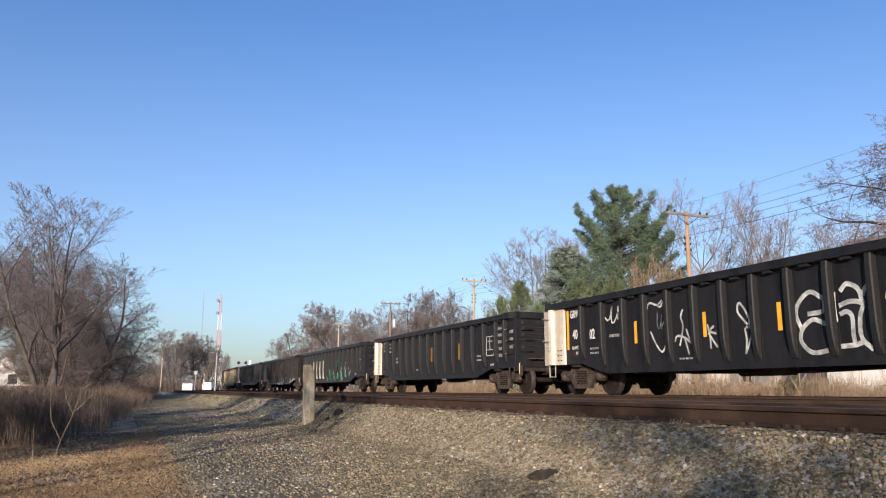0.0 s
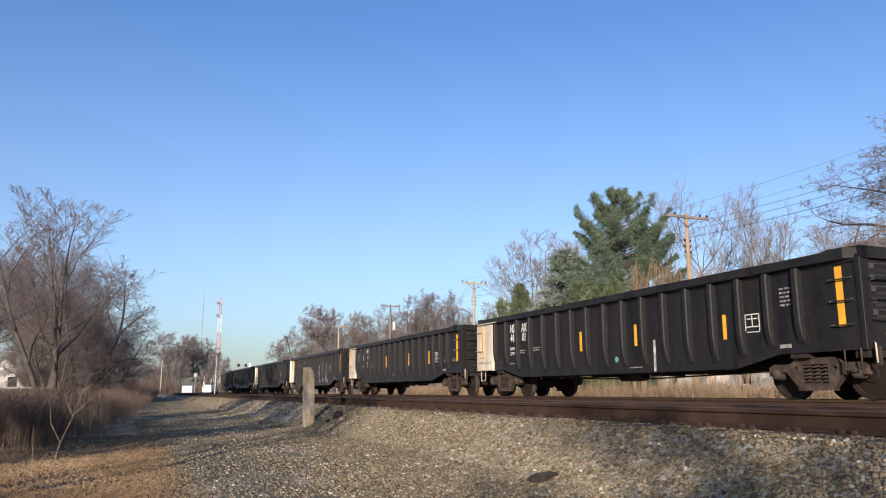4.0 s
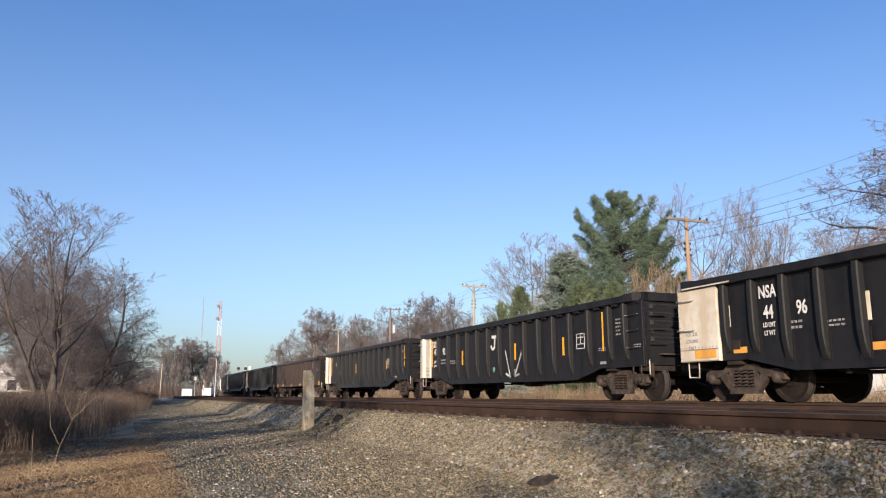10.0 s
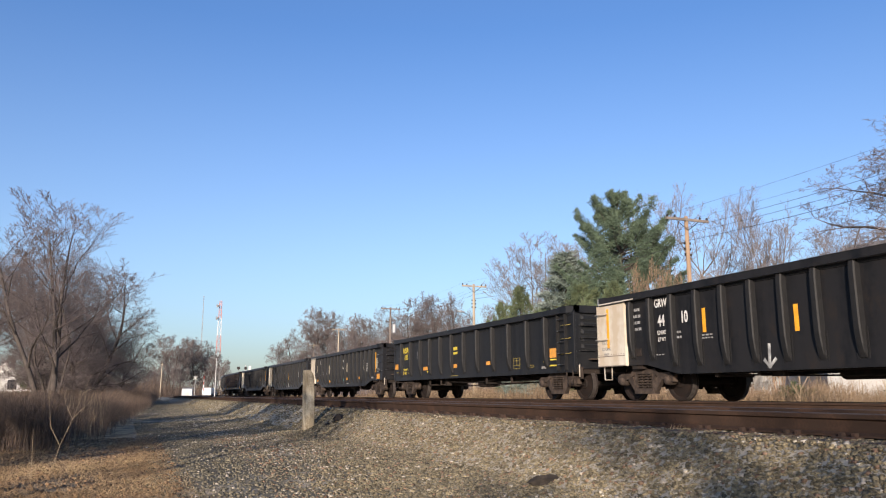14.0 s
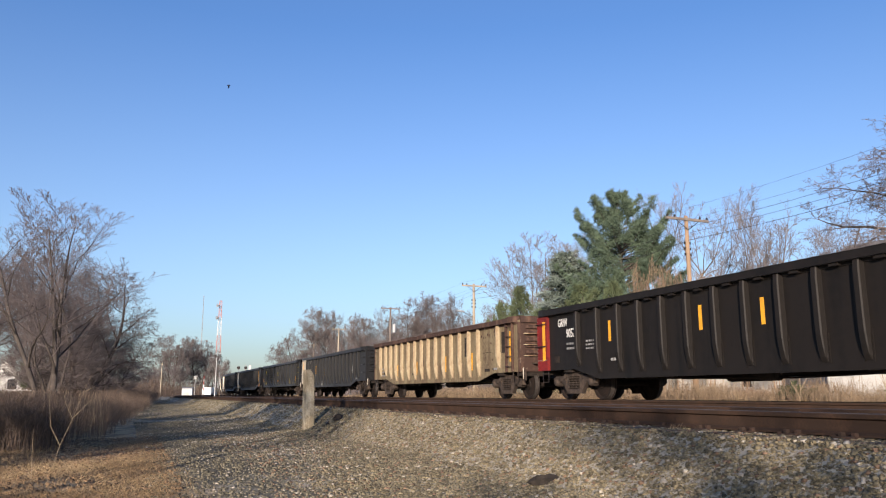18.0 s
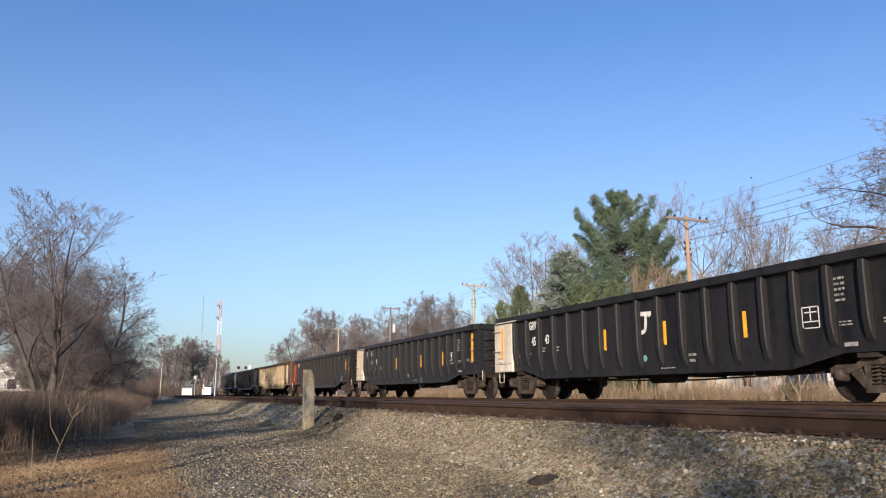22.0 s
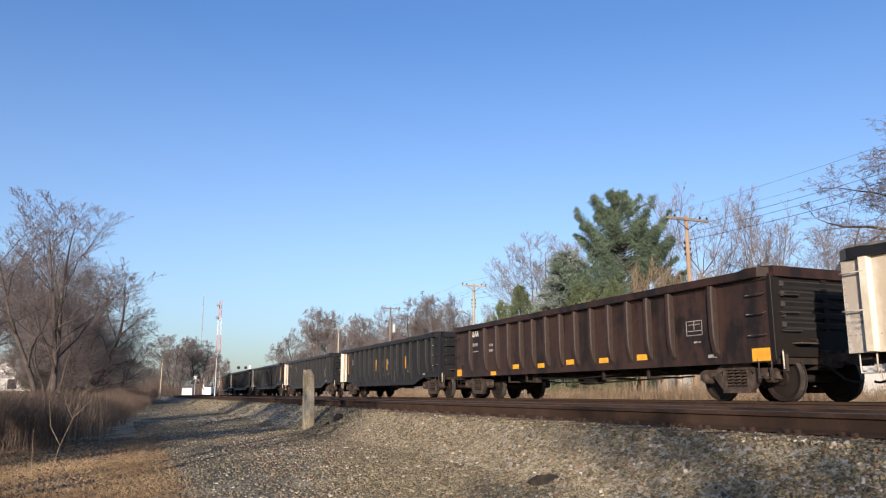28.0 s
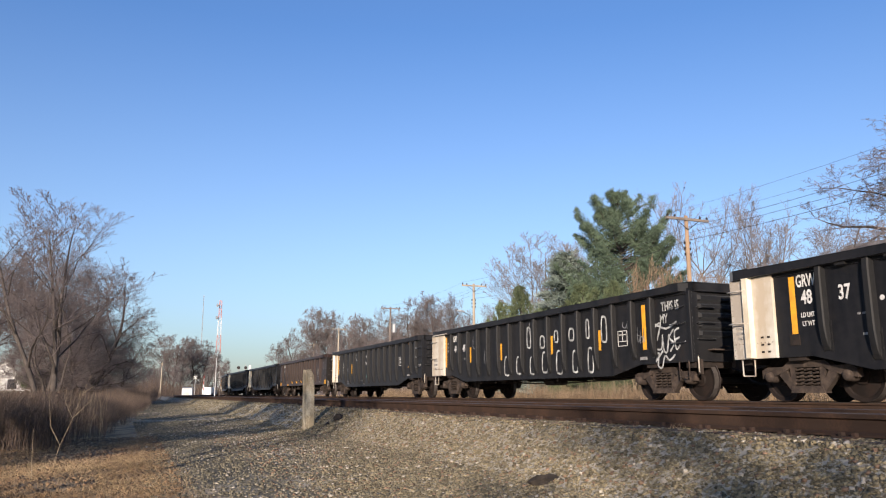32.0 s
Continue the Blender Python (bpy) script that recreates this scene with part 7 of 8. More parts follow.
for k, (dx, dz, r) in enumerate(((-1.1, 0.1, 0.006), (1.1, 0.1, 0.006), (-0.1, -0.7, 0.010), (0.1, -1.0, 0.010), (0.0, -1.45, 0.013))):
    wire((PA[0] + dx, PA[1], PA[2] + dz), (PZ[0] + dx, PZ[1], PZ[2] + dz), 0.5, r)
    wire((PA[0] + dx, PA[1], PA[2] + dz), (PB[0] + dx, PB[1], PB[2] + dz), 0.5, r)
    if k < 4:
        wire((PB[0] + dx, PB[1], PB[2] + dz), (PD[0] + dx, PD[1], PD[2] + dz), 0.5, r)


# ---------------------------------------------------------------- things on and beside the bank
post = thing("concrete_post", "weathered leaning concrete marker post on the bank", "post", pose(4.0, 18.2, 0.72, 0, -1.5, 12))
w = 0.108
ring = [(-w, -w), (w, -w), (w, w), (-w, w)]
rings = [[(x * k, y * k * 0.8, z) for x, y in ring] for z, k in ((-0.4, 1.04), (0.3, 1.02), (0.9, 1.0), (1.2, 0.97))]
rings.append([(-w * 0.95, -w * 0.7, 1.35), (w * 0.2, -w * 0.7, 1.36), (w * 0.2, w * 0.7, 1.36), (-w * 0.95, w * 0.7, 1.35)])
part("shaft", Soup().loft(rings).mesh("shaft", M["concrete"]), post)


def rubble(seed, n, size):
    """A broken lump."""
    r, s = random.Random(seed), Soup()
    rings = []
    for z, k in ((0, 1.0), (0.35, 1.05), (0.7, 0.85), (1.0, 0.4)):
        rings.append([(size * k * math.cos(6.2832 * j / n) * r.uniform(0.7, 1.1), size * 0.7 * k * math.sin(6.2832 * j / n) * r.uniform(0.7, 1.1), size * 0.8 * z * r.uniform(0.85, 1.1)) for j in range(n)])
    return s.loft(rings)


for seed, x, y, sz in ((1, 4.42, 17.0, 0.17), (2, 4.22, 17.2, 0.09)):
    tagged(new("dark_rubble", rubble(seed, 9, sz).mesh("dark_rubble", M["under"])), "broken black lump lying on the ballast", "debris", "black debris").matrix_basis = pose(x, y, float(land(x, y)) - 0.02, 0, 0, seed * 40)
tagged(new("rotten_timber", rubble(5, 13, 0.2).mesh("rotten_timber", M["rot"])), "rotten dark lump of timber half sunk in gravel", "debris").matrix_basis = pose(3.9, 6.9, float(land(3.9, 6.9)) - 0.015, 0, -4, -25) @ Matrix.Diagonal((0.95, 0.6, 0.55, 1))


def house(name, label, x, y, turn, w, d, wall, roof, at_z=None, windows=2, door=True):
    z = float(land(x, y)) if at_z is None else at_z
    t = thing(name, label, "house", pose(x, y, z, 0, 0, turn))
    s = Soup()
    s.loft([[(-w / 2, yy, -0.3), (w / 2, yy, -0.3), (w / 2, yy, wall), (0, yy, wall + roof), (-w / 2, yy, wall)] for yy in (-d / 2, d / 2)])
    part("wall", s.mesh("wall", M["siding"]), t)
    for f in (-1, 1):
        s = Soup()
        e = 0.35
        k = roof / (w / 2)
        pts = [(f * (w / 2 + e), wall - e * k), (0, wall + roof), (0, wall + roof + 0.16), (f * (w / 2 + e), wall - e * k + 0.16)]
        s.loft([[(a, yy, b + 0.02) for a, b in pts] for yy in (-d / 2 - 0.3, d / 2 + 0.3)])
        part("roof", s.mesh("roof", M["roof"]), t, "grey shingle roof slope")
    for side in (-1, 1):
        for k in range(windows):
            xx = (k - (windows - 1) / 2) * w / (windows + 0.4)
            for base in ([1.0] if wall < 4 else [1.0, 3.6]):
                y0, y1 = sorted((side * d / 2, side * (d / 2 + 0.05)))
                win = part("window", Soup().box(xx - 0.5, xx + 0.5, y0, y1, base, base + 1.3).mesh("window", M["glass"]), t)
                for a, b, c, e2 in ((xx - 0.6, xx - 0.5, base - 0.1, base + 1.4), (xx + 0.5, xx + 0.6, base - 0.1, base + 1.4), (xx - 0.5, xx + 0.5, base + 1.3, base + 1.4), (xx - 0.5, xx + 0.5, base - 0.1, base)):
                    part("frame", Soup().box(a, b, y0 - 0.015, y1 + 0.015, c, e2).mesh("frame", M["towerwhite"]), win)
    part("chimney", Soup().box(w * 0.15, w * 0.15 + 0.5, -0.25, 0.25, wall, wall + roof + 0.6).mesh("chimney", M["iron"]), t)
    return t


house("house", "white clapboard house with a steep grey roof", -14.2, 109.0, 8, 5.0, 7.0, 2.2, 2.3)
house("house", "low white house beyond the dry grass", 40.0, 46.5, 12, 7.0, 9.0, 2.6, 2.0)
house("house", "low white house among bare trees", 43.5, 41.0, 5, 6.0, 8.0, 2.6, 1.8)
house("house", "white house behind brush", 46.2, 36.5, 8, 5.5, 8.0, 2.6, 1.8)
house("house", "tall pale house with a grey gable roof", 38.6, 26.5, 10, 7.5, 9.0, 5.0, 3.6)
# white rail fence by the house
for k in range(7):
    x, y = -12.0 + 1.1 * k, 68.0 + 0.2 * k
    f = thing("rail_fence", "short length of white rail fence", "fence", pose(x, y, float(land(x, y)), 0, 0, 10), "white fence by the house")
    part("post", Soup().box(-0.06, 0.06, -0.06, 0.06, -0.1, 1.25).mesh("post", M["towerwhite"]), f)
    for z in (0.5, 1.0):
        part("fence_rail", Soup().box(-0.55, 0.55, -0.03, 0.03, z, z + 0.12).mesh("fence_rail", M["towerwhite"]), f)

# the far road crossing
cab = thing("relay_cabinet", "white metal relay cabinet by the crossing", "cabinet", pose(10.4, 149.6, 0.95, 0, 0, -10) @ Matrix.Diagonal((0.82, 0.82, 0.92, 1)))
part("body", Soup().box(-1.1, 1.1, -0.9, 0.9, 0, 1.75, 0.05).mesh("body", M["towerwhite"]), cab)
part("roof", Soup().loft([[(-1.2, -1.0, 1.75), (1.2, -1.0, 1.75), (1.2, 1.0, 1.75), (-1.2, 1.0, 1.75)], [(-1.0, -0.2, 1.95), (1.0, -0.2, 1.95), (1.0, 0.2, 1.95), (-1.0, 0.2, 1.95)]]).mesh("roof", M["steel"]), cab)
part("door", Soup().box(-0.5, 0.5, -0.94, -0.9, 0.15, 1.6).mesh("door", M["siding"]), cab)
buck = thing("crossbuck_signal", "road crossing mast with white crossbuck and lamps", "crossing signal", pose(11.5, 147.5, 1.05, 0, 0, -8))
part("mast", Soup().tube([(0, 0, 0), (0, 0, 3.8)], 0.06, 8).mesh("mast", M["steel"]), buck)
for a in (45, -45):
    part("blade", Soup().box(-0.42, 0.42, -0.1, -0.07, -0.07, 0.07).mesh("blade", M["siding"]), buck, at=pose(0, 0, 3.4, 0, a, 0))
for x in (-0.45, 0.45):
    part("lamp_disc", Soup().loft([[(x + 0.28 * math.cos(k * 0.5236), yy, 2.5 + 0.28 * math.sin(k * 0.5236)) for k in range(12)] for yy in (-0.12, -0.02)]).mesh("lamp_disc", M["dark"]), buck)
gate = thing("crossing_gate", "raised red and white crossing gate arm on a mast", "crossing gate", pose(12.8, 145.4, 1.05))
part("mast", Soup().tube([(0, 0, 0), (0, 0, 2.2)], 0.09, 8).mesh("mast", M["steel"]), gate)
for k in range(6):
    part("arm_band", Soup().box(-0.04, 0.04, -0.16, -0.09, 0.6 + 0.52 * k, 1.12 + 0.52 * k).mesh("arm_band", M["gatered" if k % 2 else "towerwhite"]), gate)
lampole = thing("street_lamp", "slim pale street lamp by the crossing", "street lamp", pose(15.2, 149.2, 1.05))
part("pole", Soup().tube([(0, 0, 0), (0, 0, 7.1)], [0.1, 0.06], 8).mesh("pole", M["steel"]), lampole)
part("arm", Soup().tube([(0, 0, 7.0), (-0.7, 0, 7.2), (-1.2, 0, 7.2)], 0.04, 6).mesh("arm", M["steel"]), lampole)
sig = thing("railway_signal", "railway signal bracket with round black target heads", "railway signal", pose(20.6, 149.5, 1.05, 0, 0, -8))
part("mast", Soup().tube([(0, 0, 0), (0, 0, 5.9)], 0.12, 8).mesh("mast", M["steel"]), sig)
part("bracket", Soup().box(-1.6, 1.2, -0.1, 0.1, 3.9, 4.05).mesh("bracket", M["steel"]), sig)
for x in (-1.3, 0.0):
    head = part("signal_head", Soup().loft([[(x + 0.30 * math.cos(k * 0.4488), yy, 5.35 + 0.30 * math.sin(k * 0.4488)) for k in range(14)] for yy in (-0.22, -0.16)]).mesh("signal_head", M["dark"]), sig, "round black signal target")
    part("upright", Soup().tube([(x, 0, 4.0), (x, 0, 5.4)], 0.06, 6).mesh("upright", M["steel"]), sig)
    part("rear_box", Soup().box(x - 0.22, x + 0.22, -0.14, 0.25, 5.1, 5.6).mesh("rear_box", M["steel"]), sig)
for x in (0.75,):
    part("signal_head", Soup().box(x - 0.2, x + 0.2, -0.2, 0.2, 4.9, 5.8).mesh("signal_head", M["towerwhite"]), sig, "white side of a signal head")
van = thing("van", "white van waiting at the crossing", "vehicle", pose(15.7, 164.2, float(land(15.7, 164.2)), 0, 0, 70))
prof = [(-2.3, 0.35), (2.3, 0.35), (2.35, 0.9), (1.6, 1.05), (1.1, 1.75), (-2.2, 1.8), (-2.35, 1.2)]
part("body", Soup().loft([[(x, yy * (1 - 0.12 * (z > 1.2)), z) for x, z in prof] for yy in (-0.9, 0.9)]).mesh("body", M["carpaint"]), van)
part("windscreen", Soup().loft([[(1.13, yy, 1.72), (1.6, yy, 1.1), (1.64, yy, 1.1), (1.17, yy, 1.72)] for yy in (-0.75, 0.75)]).mesh("windscreen", M["glass"]), van)
for x in (-1.4, 1.4):
    for f in (-0.85, 0.85):
        part("wheel", Soup().loft([[(x + 0.33 * math.cos(k * 0.4488), f + q, 0.33 + 0.33 * math.sin(k * 0.4488)) for k in range(14)] for q in (-0.1, 0.1)]).mesh("wheel", M["rubber"]), van)


def lattice(name, label, x, y, height, half, bands, mats, dishes):
    t = thing(name, label, "radio tower", pose(x, y, float(land(x, y))))
    step = height / bands
    for k in range(bands):
        z0, z1 = k * step, (k + 1) * step
        a, b = half * (1 - 0.65 * k / bands), half * (1 - 0.65 * (k + 1) / bands)
        s = Soup()
        c0, c1 = [(-a, -a), (a, -a), (a, a), (-a, a)], [(-b, -b), (b, -b), (b, b), (-b, b)]
        r = max(0.07, half * 0.055)
        for i in range(4):
            j = (i + 1) % 4
            s.tube([(*c0[i], z0), (*c1[i], z1)], r, 4)
            s.tube([(*c0[i], z0), (*c1[j], z1)], r * 0.6, 3)
            s.tube([(*c0[j], z0), (*c1[i], z1)], r * 0.6, 3)
            s.tube([(*c1[i], z1), (*c1[j], z1)], r * 0.6, 3)
        part("tower_section", s.mesh("tower_section", M[mats[(k * len(mats)) // bands]]), t)
    for z in dishes:
        part("dish", Soup().tube([(-half * 0.8, -half, z), (-half * 0.8 - 0.8, -half - 0.4, z)], [0.6, 1.2], 12).mesh("dish", M["steel"]), t, "drum antenna")
    return t


lattice("radio_tower", "red and white banded lattice radio tower", 53.4, 517.2, 60.5, 1.9, 16, ("towerwhite", "towerwhite", "towerred", "towerwhite", "towerred"), (49, 57))
lattice("radio_mast", "thin grey guyed radio mast", 42.7, 518.2, 63.4, 0.35, 16, ("steel",), ())


# ---------------------------------------------------------------- stones, weeds and grass
rs = np.random.RandomState(4)


def scatter_stones(n, x0, x1, y0, y1, smin, smax, near_bias, foot=None):
    """Crushed stones: jittered blocks, half sunk."""
    k = rs.rand(n) ** near_bias
    y = y0 + (y1 - y0) * k
    x = x0 + (x1 - x0) * rs.rand(n)
    if foot:      # thins out towards the foot of the bank
        ok = x + 0.35 * rs.randn(n) + 0.3 * np.sin(y * 0.9) > foot[0] + (foot[1] - foot[0]) * np.clip((y - 6) / 8, 0, 1)
        x, y = x[ok], y[ok]
        n = len(x)
    size = smin + (smax - smin) * rs.rand(n) ** 2
    z = land(x, y)
    cube = np.array([(-1, -1, -1), (1, -1, -1), (1, 1, -1), (-1, 1, -1), (-1, -1, 1), (1, -1, 1), (1, 1, 1), (-1, 1, 1)], float)
    v = cube[None] * (0.55 + 0.45 * rs.rand(n, 8, 3)) * (size[:, None, None] * (0.6 + 0.5 * rs.rand(n, 1, 3)) * 0.5)
    a, b = rs.rand(n) * 6.28, (rs.rand(n) - 0.5) * 2.2
    ca, sa, cb, sb = np.cos(a), np.sin(a), np.cos(b), np.sin(b)
    vy, vz = v[..., 1] * cb[:, None] - v[..., 2] * sb[:, None], v[..., 1] * sb[:, None] + v[..., 2] * cb[:, None]
    vx = v[..., 0]
    v = np.stack([vx * ca[:, None] - vy * sa[:, None] + x[:, None], vx * sa[:, None] + vy * ca[:, None] + y[:, None], vz * 0.72 + (z + size * 0.09)[:, None]], -1)
    f = np.array([(0, 3, 2, 1), (4, 5, 6, 7), (0, 1, 5, 4), (1, 2, 6, 5), (2, 3, 7, 6), (3, 0, 4, 7)])
    return v.reshape(-1, 3), (f[None] + 8 * np.arange(n)[:, None, None]).reshape(-1, 4)


def stuff(name, arrays, material, label, category):
    return tagged(new(name, mesh_from_arrays(name, *arrays, M[material])), label, category, kind="stuff")


stuff("ballast_stones", joined(scatter_stones(74000, 2.0, 5.45, 3.0, 20, 0.016, 0.048, 1.45, (2.2, 3.2)), scatter_stones(12000, 2.4, 5.4, 16, 60, 0.04, 0.08, 1.3, (3.3, 3.6))), "stone", "grey-brown crushed stone ballast on the bank", "ballast")
stuff("pale_stones", joined(scatter_stones(2600, 2.0, 5.4, 3.5, 30, 0.020, 0.058, 1.3), scatter_stones(900, 0.2, 2.6, 6, 40, 0.02, 0.055, 1.2)), "pale", "pale stones scattered in the ballast", "ballast")
stuff("rusty_stones", scatter_stones(4200, 1.6, 5.4, 3, 18, 0.02, 0.055, 1.4), "rusty", "rusty brown stones in the ballast", "ballast")
stuff("path_gravel", joined(scatter_stones(36000, 0.3, 3.9, 5, 28, 0.014, 0.046, 1.3), scatter_stones(12000, 0.4, 5.2, 30, 95, 0.03, 0.065, 1.2)), "pathstone", "small dark gravel on the path", "gravel")


def blades(n, x, y, height, width, lean, base_sink=0.03):
    """Standing stems: three-sided, tapering, leaning a little."""
    z = land(x, y) - base_sink
    a = rs.rand(n) * 6.28
    ang = a[:, None] + np.array([0, 2.094, 4.189])[None]
    ox, oy = np.cos(ang) * width[:, None], np.sin(ang) * width[:, None]
    tx, ty = rs.randn(n) * lean * height, rs.randn(n) * lean * height
    lo = np.stack([x[:, None] + ox, y[:, None] + oy, np.repeat(z[:, None], 3, 1)], -1)
    mid = np.stack([(x + tx * 0.35)[:, None] + ox * 0.8, (y + ty * 0.35)[:, None] + oy * 0.8, np.repeat((z + height * 0.55)[:, None], 3, 1)], -1)
    hi = np.stack([(x + tx)[:, None] + ox * 0.25, (y + ty)[:, None] + oy * 0.25, np.repeat((z + height)[:, None], 3, 1)], -1)
    v = np.concatenate([lo, mid, hi], 1)
    f = np.array([(0, 1, 4, 3), (1, 2, 5, 4), (2, 0, 3, 5), (3, 4, 7, 6), (4, 5, 8, 7), (5, 3, 6, 8)])
    return v.reshape(-1, 3), (f[None] + 9 * np.arange(n)[:, None, None]).reshape(-1, 4)


def sprays(n, x, y, z, reach, width):
    """Side twigs that leave a stem upwards and outwards."""
    a, r = rs.rand(n) * 6.28, reach * (0.4 + 0.6 * rs.rand(n))
    ang = rs.rand(n)[:, None] * 6.28 + np.array([0, 2.094, 4.189])[None]
    ox, oz = np.cos(ang) * width, np.sin(ang) * width
    lo = np.stack([x[:, None] + ox, np.repeat(y[:, None], 3, 1), z[:, None] + oz], -1)
    hi = np.stack([(x + np.cos(a) * r)[:, None] + ox * 0.4, np.repeat((y + np.sin(a) * r)[:, None], 3, 1), (z + r * (0.4 + rs.rand(n)))[:, None] + oz * 0.4], -1)
    v = np.concatenate([lo, hi], 1)
    f = np.array([(0, 1, 4, 3), (1, 2, 5, 4), (2, 0, 3, 5)])
    return v.reshape(-1, 3), (f[None] + 6 * np.arange(n)[:, None, None]).reshape(-1, 4)


def thicket(n, x, y, h, twigs, width):
    sets = [blades(n, x, y, h, np.full(n, width), 0.17)]
    for k in range(twigs):
        z = land(x, y) + h * (0.3 + 0.55 * rs.rand(n))
        sets.append(sprays(n, x + rs.randn(n) * 0.04, y + rs.randn(n) * 0.04, z, 0.28, width * 0.6))
    return joined(*sets)


n = 14000
y = 22.5 + 88 * rs.rand(n) ** 2.0
edge = -0.65 + 0.061 * (y - 30) + 0.35 * np.sin(y * 0.7) + 0.2 * np.sin(y * 2.1)
x = edge - (10 + 0.05 * y) * rs.rand(n) ** 1.25 - 1.6 * np.clip((30 - y) / 7, 0, 1) * rs.rand(n)
clump = 0.5 + 0.5 * np.sin(x * 1.7 + np.sin(y * 0.9)) * np.sin(y * 0.8 + x * 0.6)
h = (0.75 + 0.55 * rs.rand(n) + 0.45 * clump) * (0.6 + 0.4 * np.clip((edge - x) / 1.5, 0, 1))
x, y, k = settle(x, y)
h = h * k
stuff("dead_weeds", thicket(n, x, y, h, 5, 0.005), "weed", "tall dark brown dead weeds beside the path", "weeds")
n = 700
y = 26 + 10 * rs.rand(n)
x, y, k = settle(-0.6 - 9 * rs.rand(n), y)
stuff("pale_stalks", blades(n, x, y, (0.8 + 0.8 * rs.rand(n)) * k, np.full(n, 0.005), 0.12), "stalk", "pale dead stalks among brown weeds", "weeds")
# litter and straw at the foot of the weeds
n = 60000
y = 8 + 20 * rs.rand(n) ** 0.9
x = 0.75 - 4.2 * rs.rand(n) ** 1.1 + 0.25 * rs.randn(n)
keep = np.sin(x * 1.9 + 0.6 * np.sin(y * 0.9)) + np.sin(y * 1.1 - x) + 0.7 * rs.randn(n) > -1.3 + 2.0 * np.clip((y - 17) / 6, 0, 1)
x, y, k = settle(x[keep], y[keep])
stuff("straw_grass", blades(len(x), x, y, 0.025 + 0.07 * rs.rand(len(x)) ** 1.5, np.full(len(x), 0.0040), 1.2), "straw", "short matted straw-coloured grass", "grass")
n = 9000
stuff("fallen_leaves", scatter_stones(n, -3.2, 0.7, 6.5, 19, 0.02, 0.06, 0.8), "leaf", "brown fallen leaves in the grass", "leaves")
# beyond the tracks: dry field and russet brush
n = 26000
y = -5 + 135 * rs.rand(n) ** 1.1
x = 17.5 + 17 * rs.rand(n) ** 0.8 + bend_shift(y)
stuff("dry_field_grass", blades(n, x, y, 0.12 + 0.4 * rs.rand(n) ** 1.5, np.full(n, 0.011), 0.45), "straw", "tall straw-coloured grass beyond the tracks", "grass")
n = 9000
y = 2 + 95 * rs.rand(n)
x = 32 + 6 * rs.rand(n) + 0.4 * np.sin(y * 0.5)
by = 15 + 67 * rs.rand(9000)
stuff("tan_brush", thicket(9000, 23.0 + 4 * rs.rand(9000) + 0.5 * np.sin(by * 0.6), by, (0.35 + 1.0 * rs.rand(9000) * (0.4 + 0.6 * np.sin(by * 0.45 + 1) ** 2)) * np.clip((by - 12) / 10, 0.5, 1), 4, 0.008), "tanweed", "tangled tan dead brush beyond the tracks", "brush")
stuff("russet_brush", thicket(n, x, y, 0.3 + 1.3 * rs.rand(n) * (0.25 + 0.75 * np.sin(y * 0.35) ** 2), 4, 0.010), "weedred", "russet dead brush along the field", "brush")
n = 240
y = 4 + 70 * rs.rand(n)
x = 23.5 + 5 * rs.rand(n)
stuff("pale_saplings", blades(n, x, y, 1.2 + 2.0 * rs.rand(n), np.full(n, 0.011), 0.12), "stalk", "pale thin saplings along the field", "saplings")

# low woods that close the distance
n = 9000
a = np.radians(-14 + 22 * rs.rand(n))
d = 105 + 110 * rs.rand(n)
x, y = np.sin(a) * d, np.cos(a) * d
ok = x - bend_shift(y) < 0.6
x, y = x[ok], y[ok]
stuff("far_brush", thicket(len(x), x, y, 1.5 + 3.0 * rs.rand(len(x)) * (0.4 + 0.6 * np.sin(x * 0.3) ** 2), 4, 0.03), "weed", "brown winter brush in the distance", "brush")
n = 9000
a = np.radians(6 + 58 * rs.rand(n) ** 0.8)
d = 95 + 120 * rs.rand(n)
x, y = np.sin(a) * d, np.cos(a) * d
ok = x - bend_shift(y) > 24
x, y = x[ok], y[ok]
stuff("far_brush", thicket(len(x), x, y, 1.5 + 5.0 * rs.rand(len(x)) * (0.4 + 0.6 * np.sin(x * 0.2) ** 2), 4, 0.035), "twig", "brown winter brush behind the railway", "brush")

# the saplings that stand before the weeds
def sapling(x, y, stems, label, r=0.0048):
    k = 1.0
    if x < 3:
        x, y, k = (float(q) for q in settle(x, y))
    t = thing("sapling", label, "sapling", pose(x, y, float(land(x, y)) - 0.03) @ Matrix.Scale(k, 4), "thin saplings")
    for pts in stems:
        pts = [Vector(p) for p in pts]
        part("stem", Soup().tube(pts, [r * (1 - 0.75 * k / (len(pts) - 1)) for k in range(len(pts))], 5).mesh("stem", M["stalk"]), t)


sapling(-1.3, 18.2, [[(0, 0, 0), (0.10, 0, 0.45), (0.30, 0.05, 1.0), (0.46, 0.1, 1.55), (0.58, 0.1, 1.9)], [(0.10, 0, 0.48), (-0.10, 0.05, 0.85), (-0.16, 0.05, 1.3), (-0.18, 0.1, 1.7)],
                    [(0.30, 0.05, 1.0), (0.15, 0.1, 1.3), (0.10, 0.1, 1.5)], [(0.48, 0.1, 1.55), (0.66, 0.1, 1.68)], [(0.33, 0.05, 1.05), (0.6, 0, 1.35), (0.72, 0, 1.5)]], "forked pale leafless sapling before the weeds")
sapling(-1.42, 15.6, [[(0, 0, 0), (-0.03, 0, 0.5), (-0.05, 0, 0.95)], [(-0.02, 0, 0.12), (-0.12, 0, 0.28)]], "short pale dead stem before the weeds")
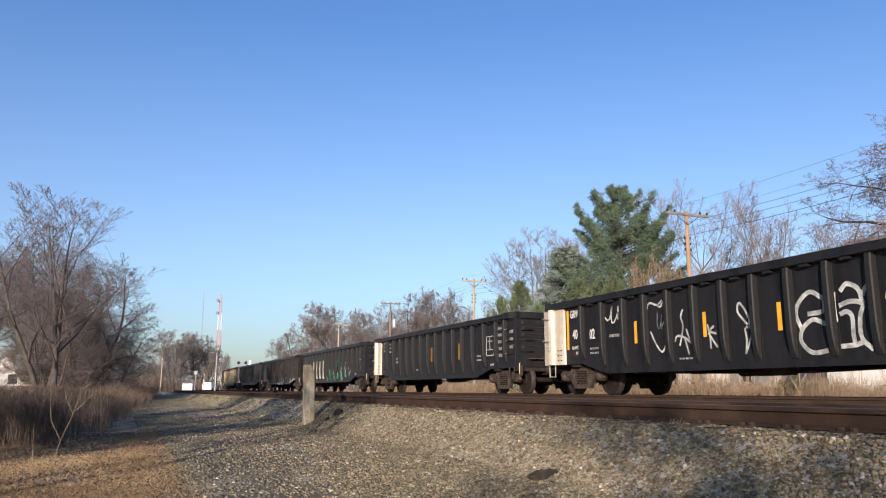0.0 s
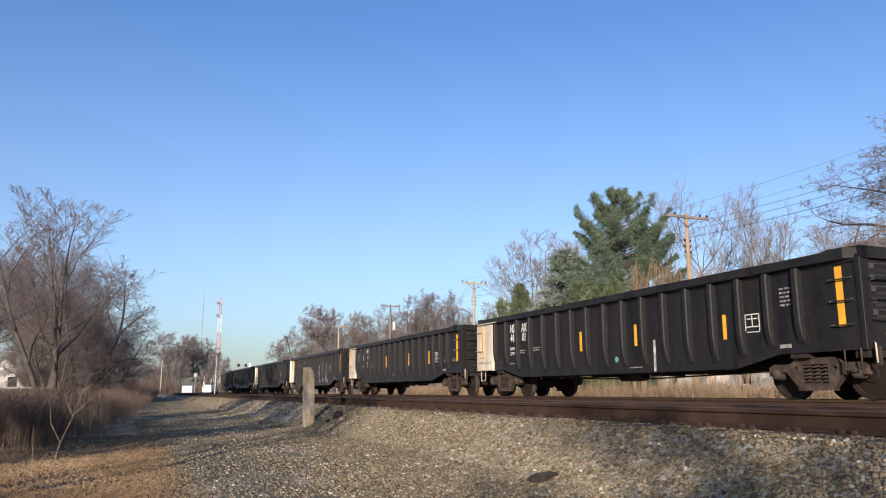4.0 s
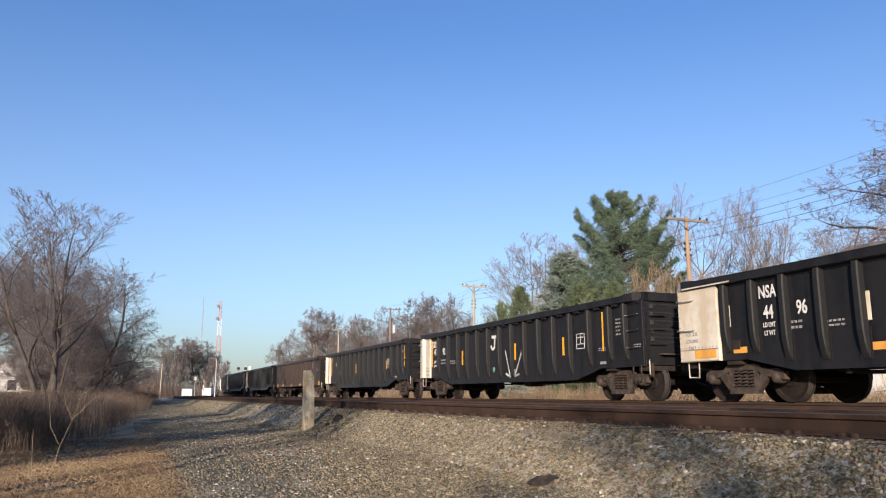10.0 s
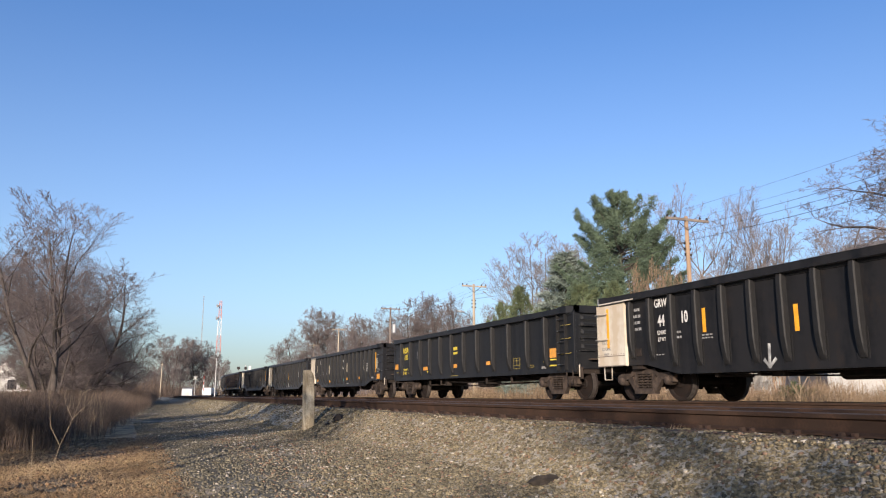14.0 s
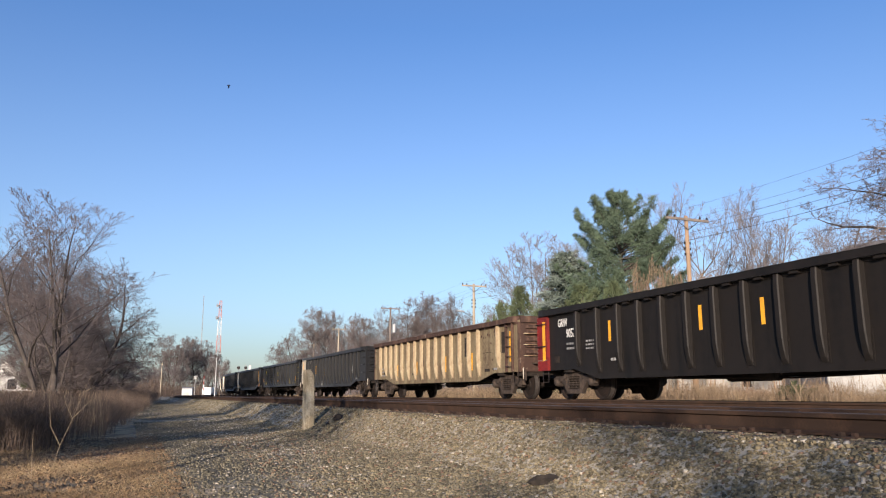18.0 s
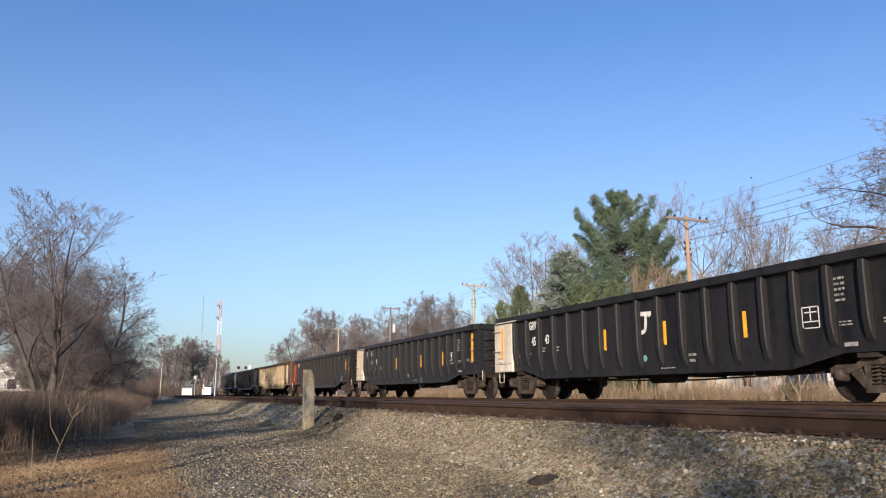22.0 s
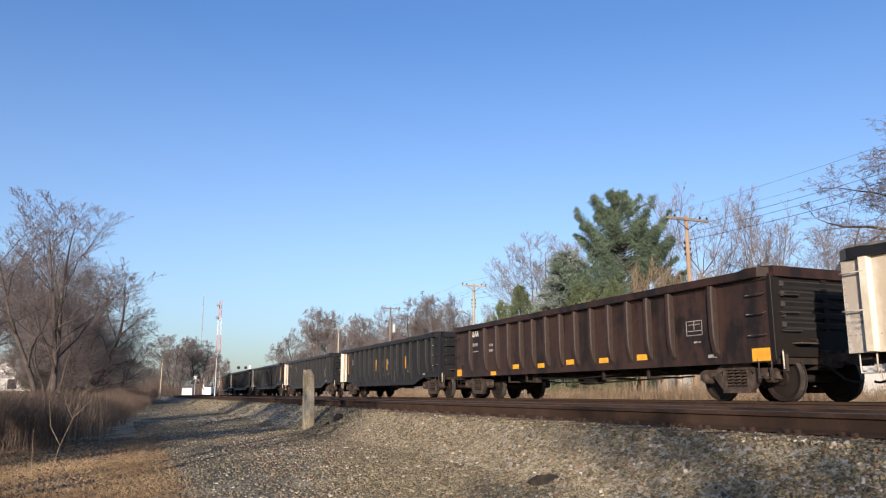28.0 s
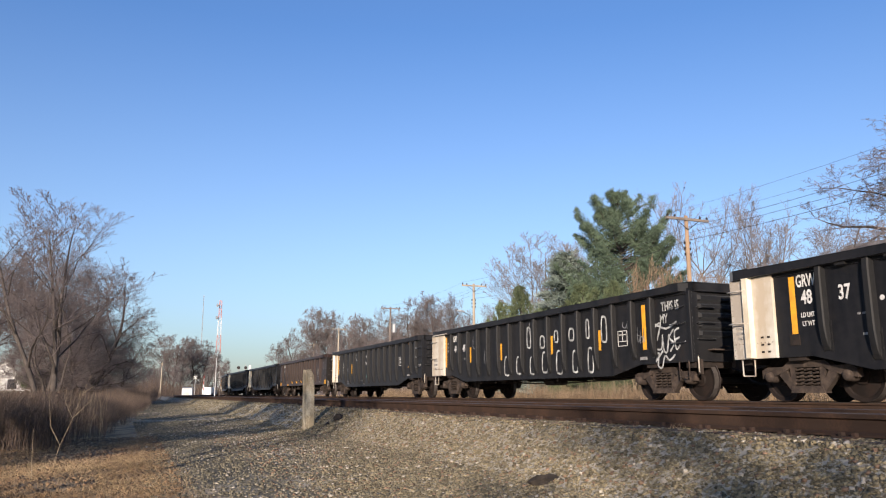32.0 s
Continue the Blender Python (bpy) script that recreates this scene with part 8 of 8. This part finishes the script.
for k, (x, y) in enumerate(((23.6, 22.3), (24.2, 18.9), (24.6, 27.6), (23.9, 16.2), (25.5, 35.0), (24.4, 31.2))):
    rr = random.Random(k)
    a, b = rr.uniform(-0.3, 0.3), rr.uniform(0.3, 0.7)
    sapling(x, y, [[(0, 0, 0), (a * 0.3, 0, 0.4), (a, 0.1, 1.1), (a * 1.6, 0.1, 2.2)], [(a * 0.3, 0, 0.4), (-b * 0.5, 0, 0.9), (-b, 0.1, 1.7)], [(a * 0.6, 0.05, 0.7), (a + b * 0.5, 0, 1.2), (a + b, 0, 1.8)],
                   [(a, 0.1, 1.1), (a - 0.3, 0, 1.7), (a - 0.35, 0, 2.3)]], "forked pale sapling beyond the tracks", 0.018)
tuft_y = np.full(14, 6.4) + 0.05 * rs.randn(14)
tuft_x = np.full(14, 5.15) + 0.05 * rs.randn(14)
stuff("weed_tuft", blades(14, tuft_x, tuft_y, 0.05 + 0.06 * rs.rand(14), np.full(14, 0.003), 0.3), "stalk", "small dry weed tuft by the rail", "weeds")


def bird(label):
    b = thing("bird", label, "bird")
    part("body", Soup().tube([(0, -0.1, 0), (0, -0.05, 0), (0, 0.03, 0.005), (0, 0.1, 0.01)], [0.01, 0.03, 0.03, 0.008], 8).mesh("body", M["dark"]), b)
    wings = []
    for f in (-1, 1):
        wings.append((part("wing", Soup().loft([[(0.015 * f, -0.04, 0.015), (0.015 * f, 0.05, 0.015), (0.015 * f, 0.05, 0.0225), (0.015 * f, -0.04, 0.0225)], [(0.125 * f, -0.025, 0.015), (0.125 * f, 0.05, 0.015), (0.125 * f, 0.05, 0.02), (0.125 * f, -0.025, 0.02)],
                                               [(0.23 * f, -0.03, 0.01), (0.23 * f, 0, 0.01), (0.23 * f, 0, 0.0125), (0.23 * f, -0.03, 0.0125)]]).mesh("wing", M["dark"]), b), f))
    return b, wings


BIRD, WINGS = bird("small dark bird flying across the sky")
PERCHED, _ = bird("small dark bird that settles on a twig")

# ---------------------------------------------------------------- what moves


def run(t):
    """Metres that the train has gone at t, counted from 16 s; it slows a little."""
    q = t - 16
    return 9.2668 * q - 0.023544 * q * q / 2 + 0.0007704 * q ** 3 / 6


def car_pose(off, t):
    s = off - HL + run(t)
    x1, y1, _ = on_track(TRACK_FAR, s + 6.3)
    x0, y0, _ = on_track(TRACK_FAR, s - 6.3)
    return pose((x0 + x1) / 2, (y0 + y1) / 2, RAIL, 0, 0, -math.degrees(math.atan2(x1 - x0, y1 - y0)))


FLIGHT = [(0, -90, 20, 14), (16.8, -13.5, 40.4, 15.5), (17.2, -7.8, 41.3, 16.6), (17.6, -2.2, 41.9, 17.7), (18, 4.1, 41.8, 18.4), (18.4, 11.2, 40.5, 18.7), (18.8, 17.7, 38.1, 18.1), (19.2, 23.4, 34.9, 16.3),
          (19.6, 27.5, 31.8, 14.8), (20, 30.7, 28.6, 13.5), (21, 38.0, 20.0, 11.0), (32, 90, -40, 16)]
LANDING = [(0, 130, -20, 30), (20.8, 54, 42, 20.6), (21.6, 50.0, 46.1, 19.9), (22, 47.8, 48.3, 19.5), (22.4, 45.7, 50.4, 19.3), (22.8, 44.5, 51.4, 19.2), (23.2, 43.9, 51.9, 19.15), (23.6, 43.8, 52.0, 19.15), (32, 43.8, 52.0, 19.15)]


def heading(rows, k):
    a, b = rows[max(k - 1, 0)], rows[min(k + 1, len(rows) - 1)]
    return -math.degrees(math.atan2(b[1] - a[1], b[2] - a[2]))


def motions():
    for flyer, rows in ((BIRD, FLIGHT), (PERCHED, LANDING)):
        walk(flyer, [(r[0], pose(r[1], r[2], r[3], 0, 0, heading(rows, min(k, 6)))) for k, r in enumerate(rows)])
    for wing, f in WINGS:
        walk(wing, [(k / 10, pose(0, 0, 0, 0, f * 32 * math.cos(k * math.pi), 0)) for k in range(321)])
    for off, car in TRAIN:
        walk(car, [(t, car_pose(off, t)) for t in range(0, 33)])
    steps = [k / 15 for k in range(481)]
    turn = [-math.degrees((run(t) - run(0)) / 0.457) for t in steps]
    for wheel, y in WHEELS:
        walk(wheel, [(t, pose(0, y, 0.457, a)) for t, a in zip(steps, turn)])


motions()
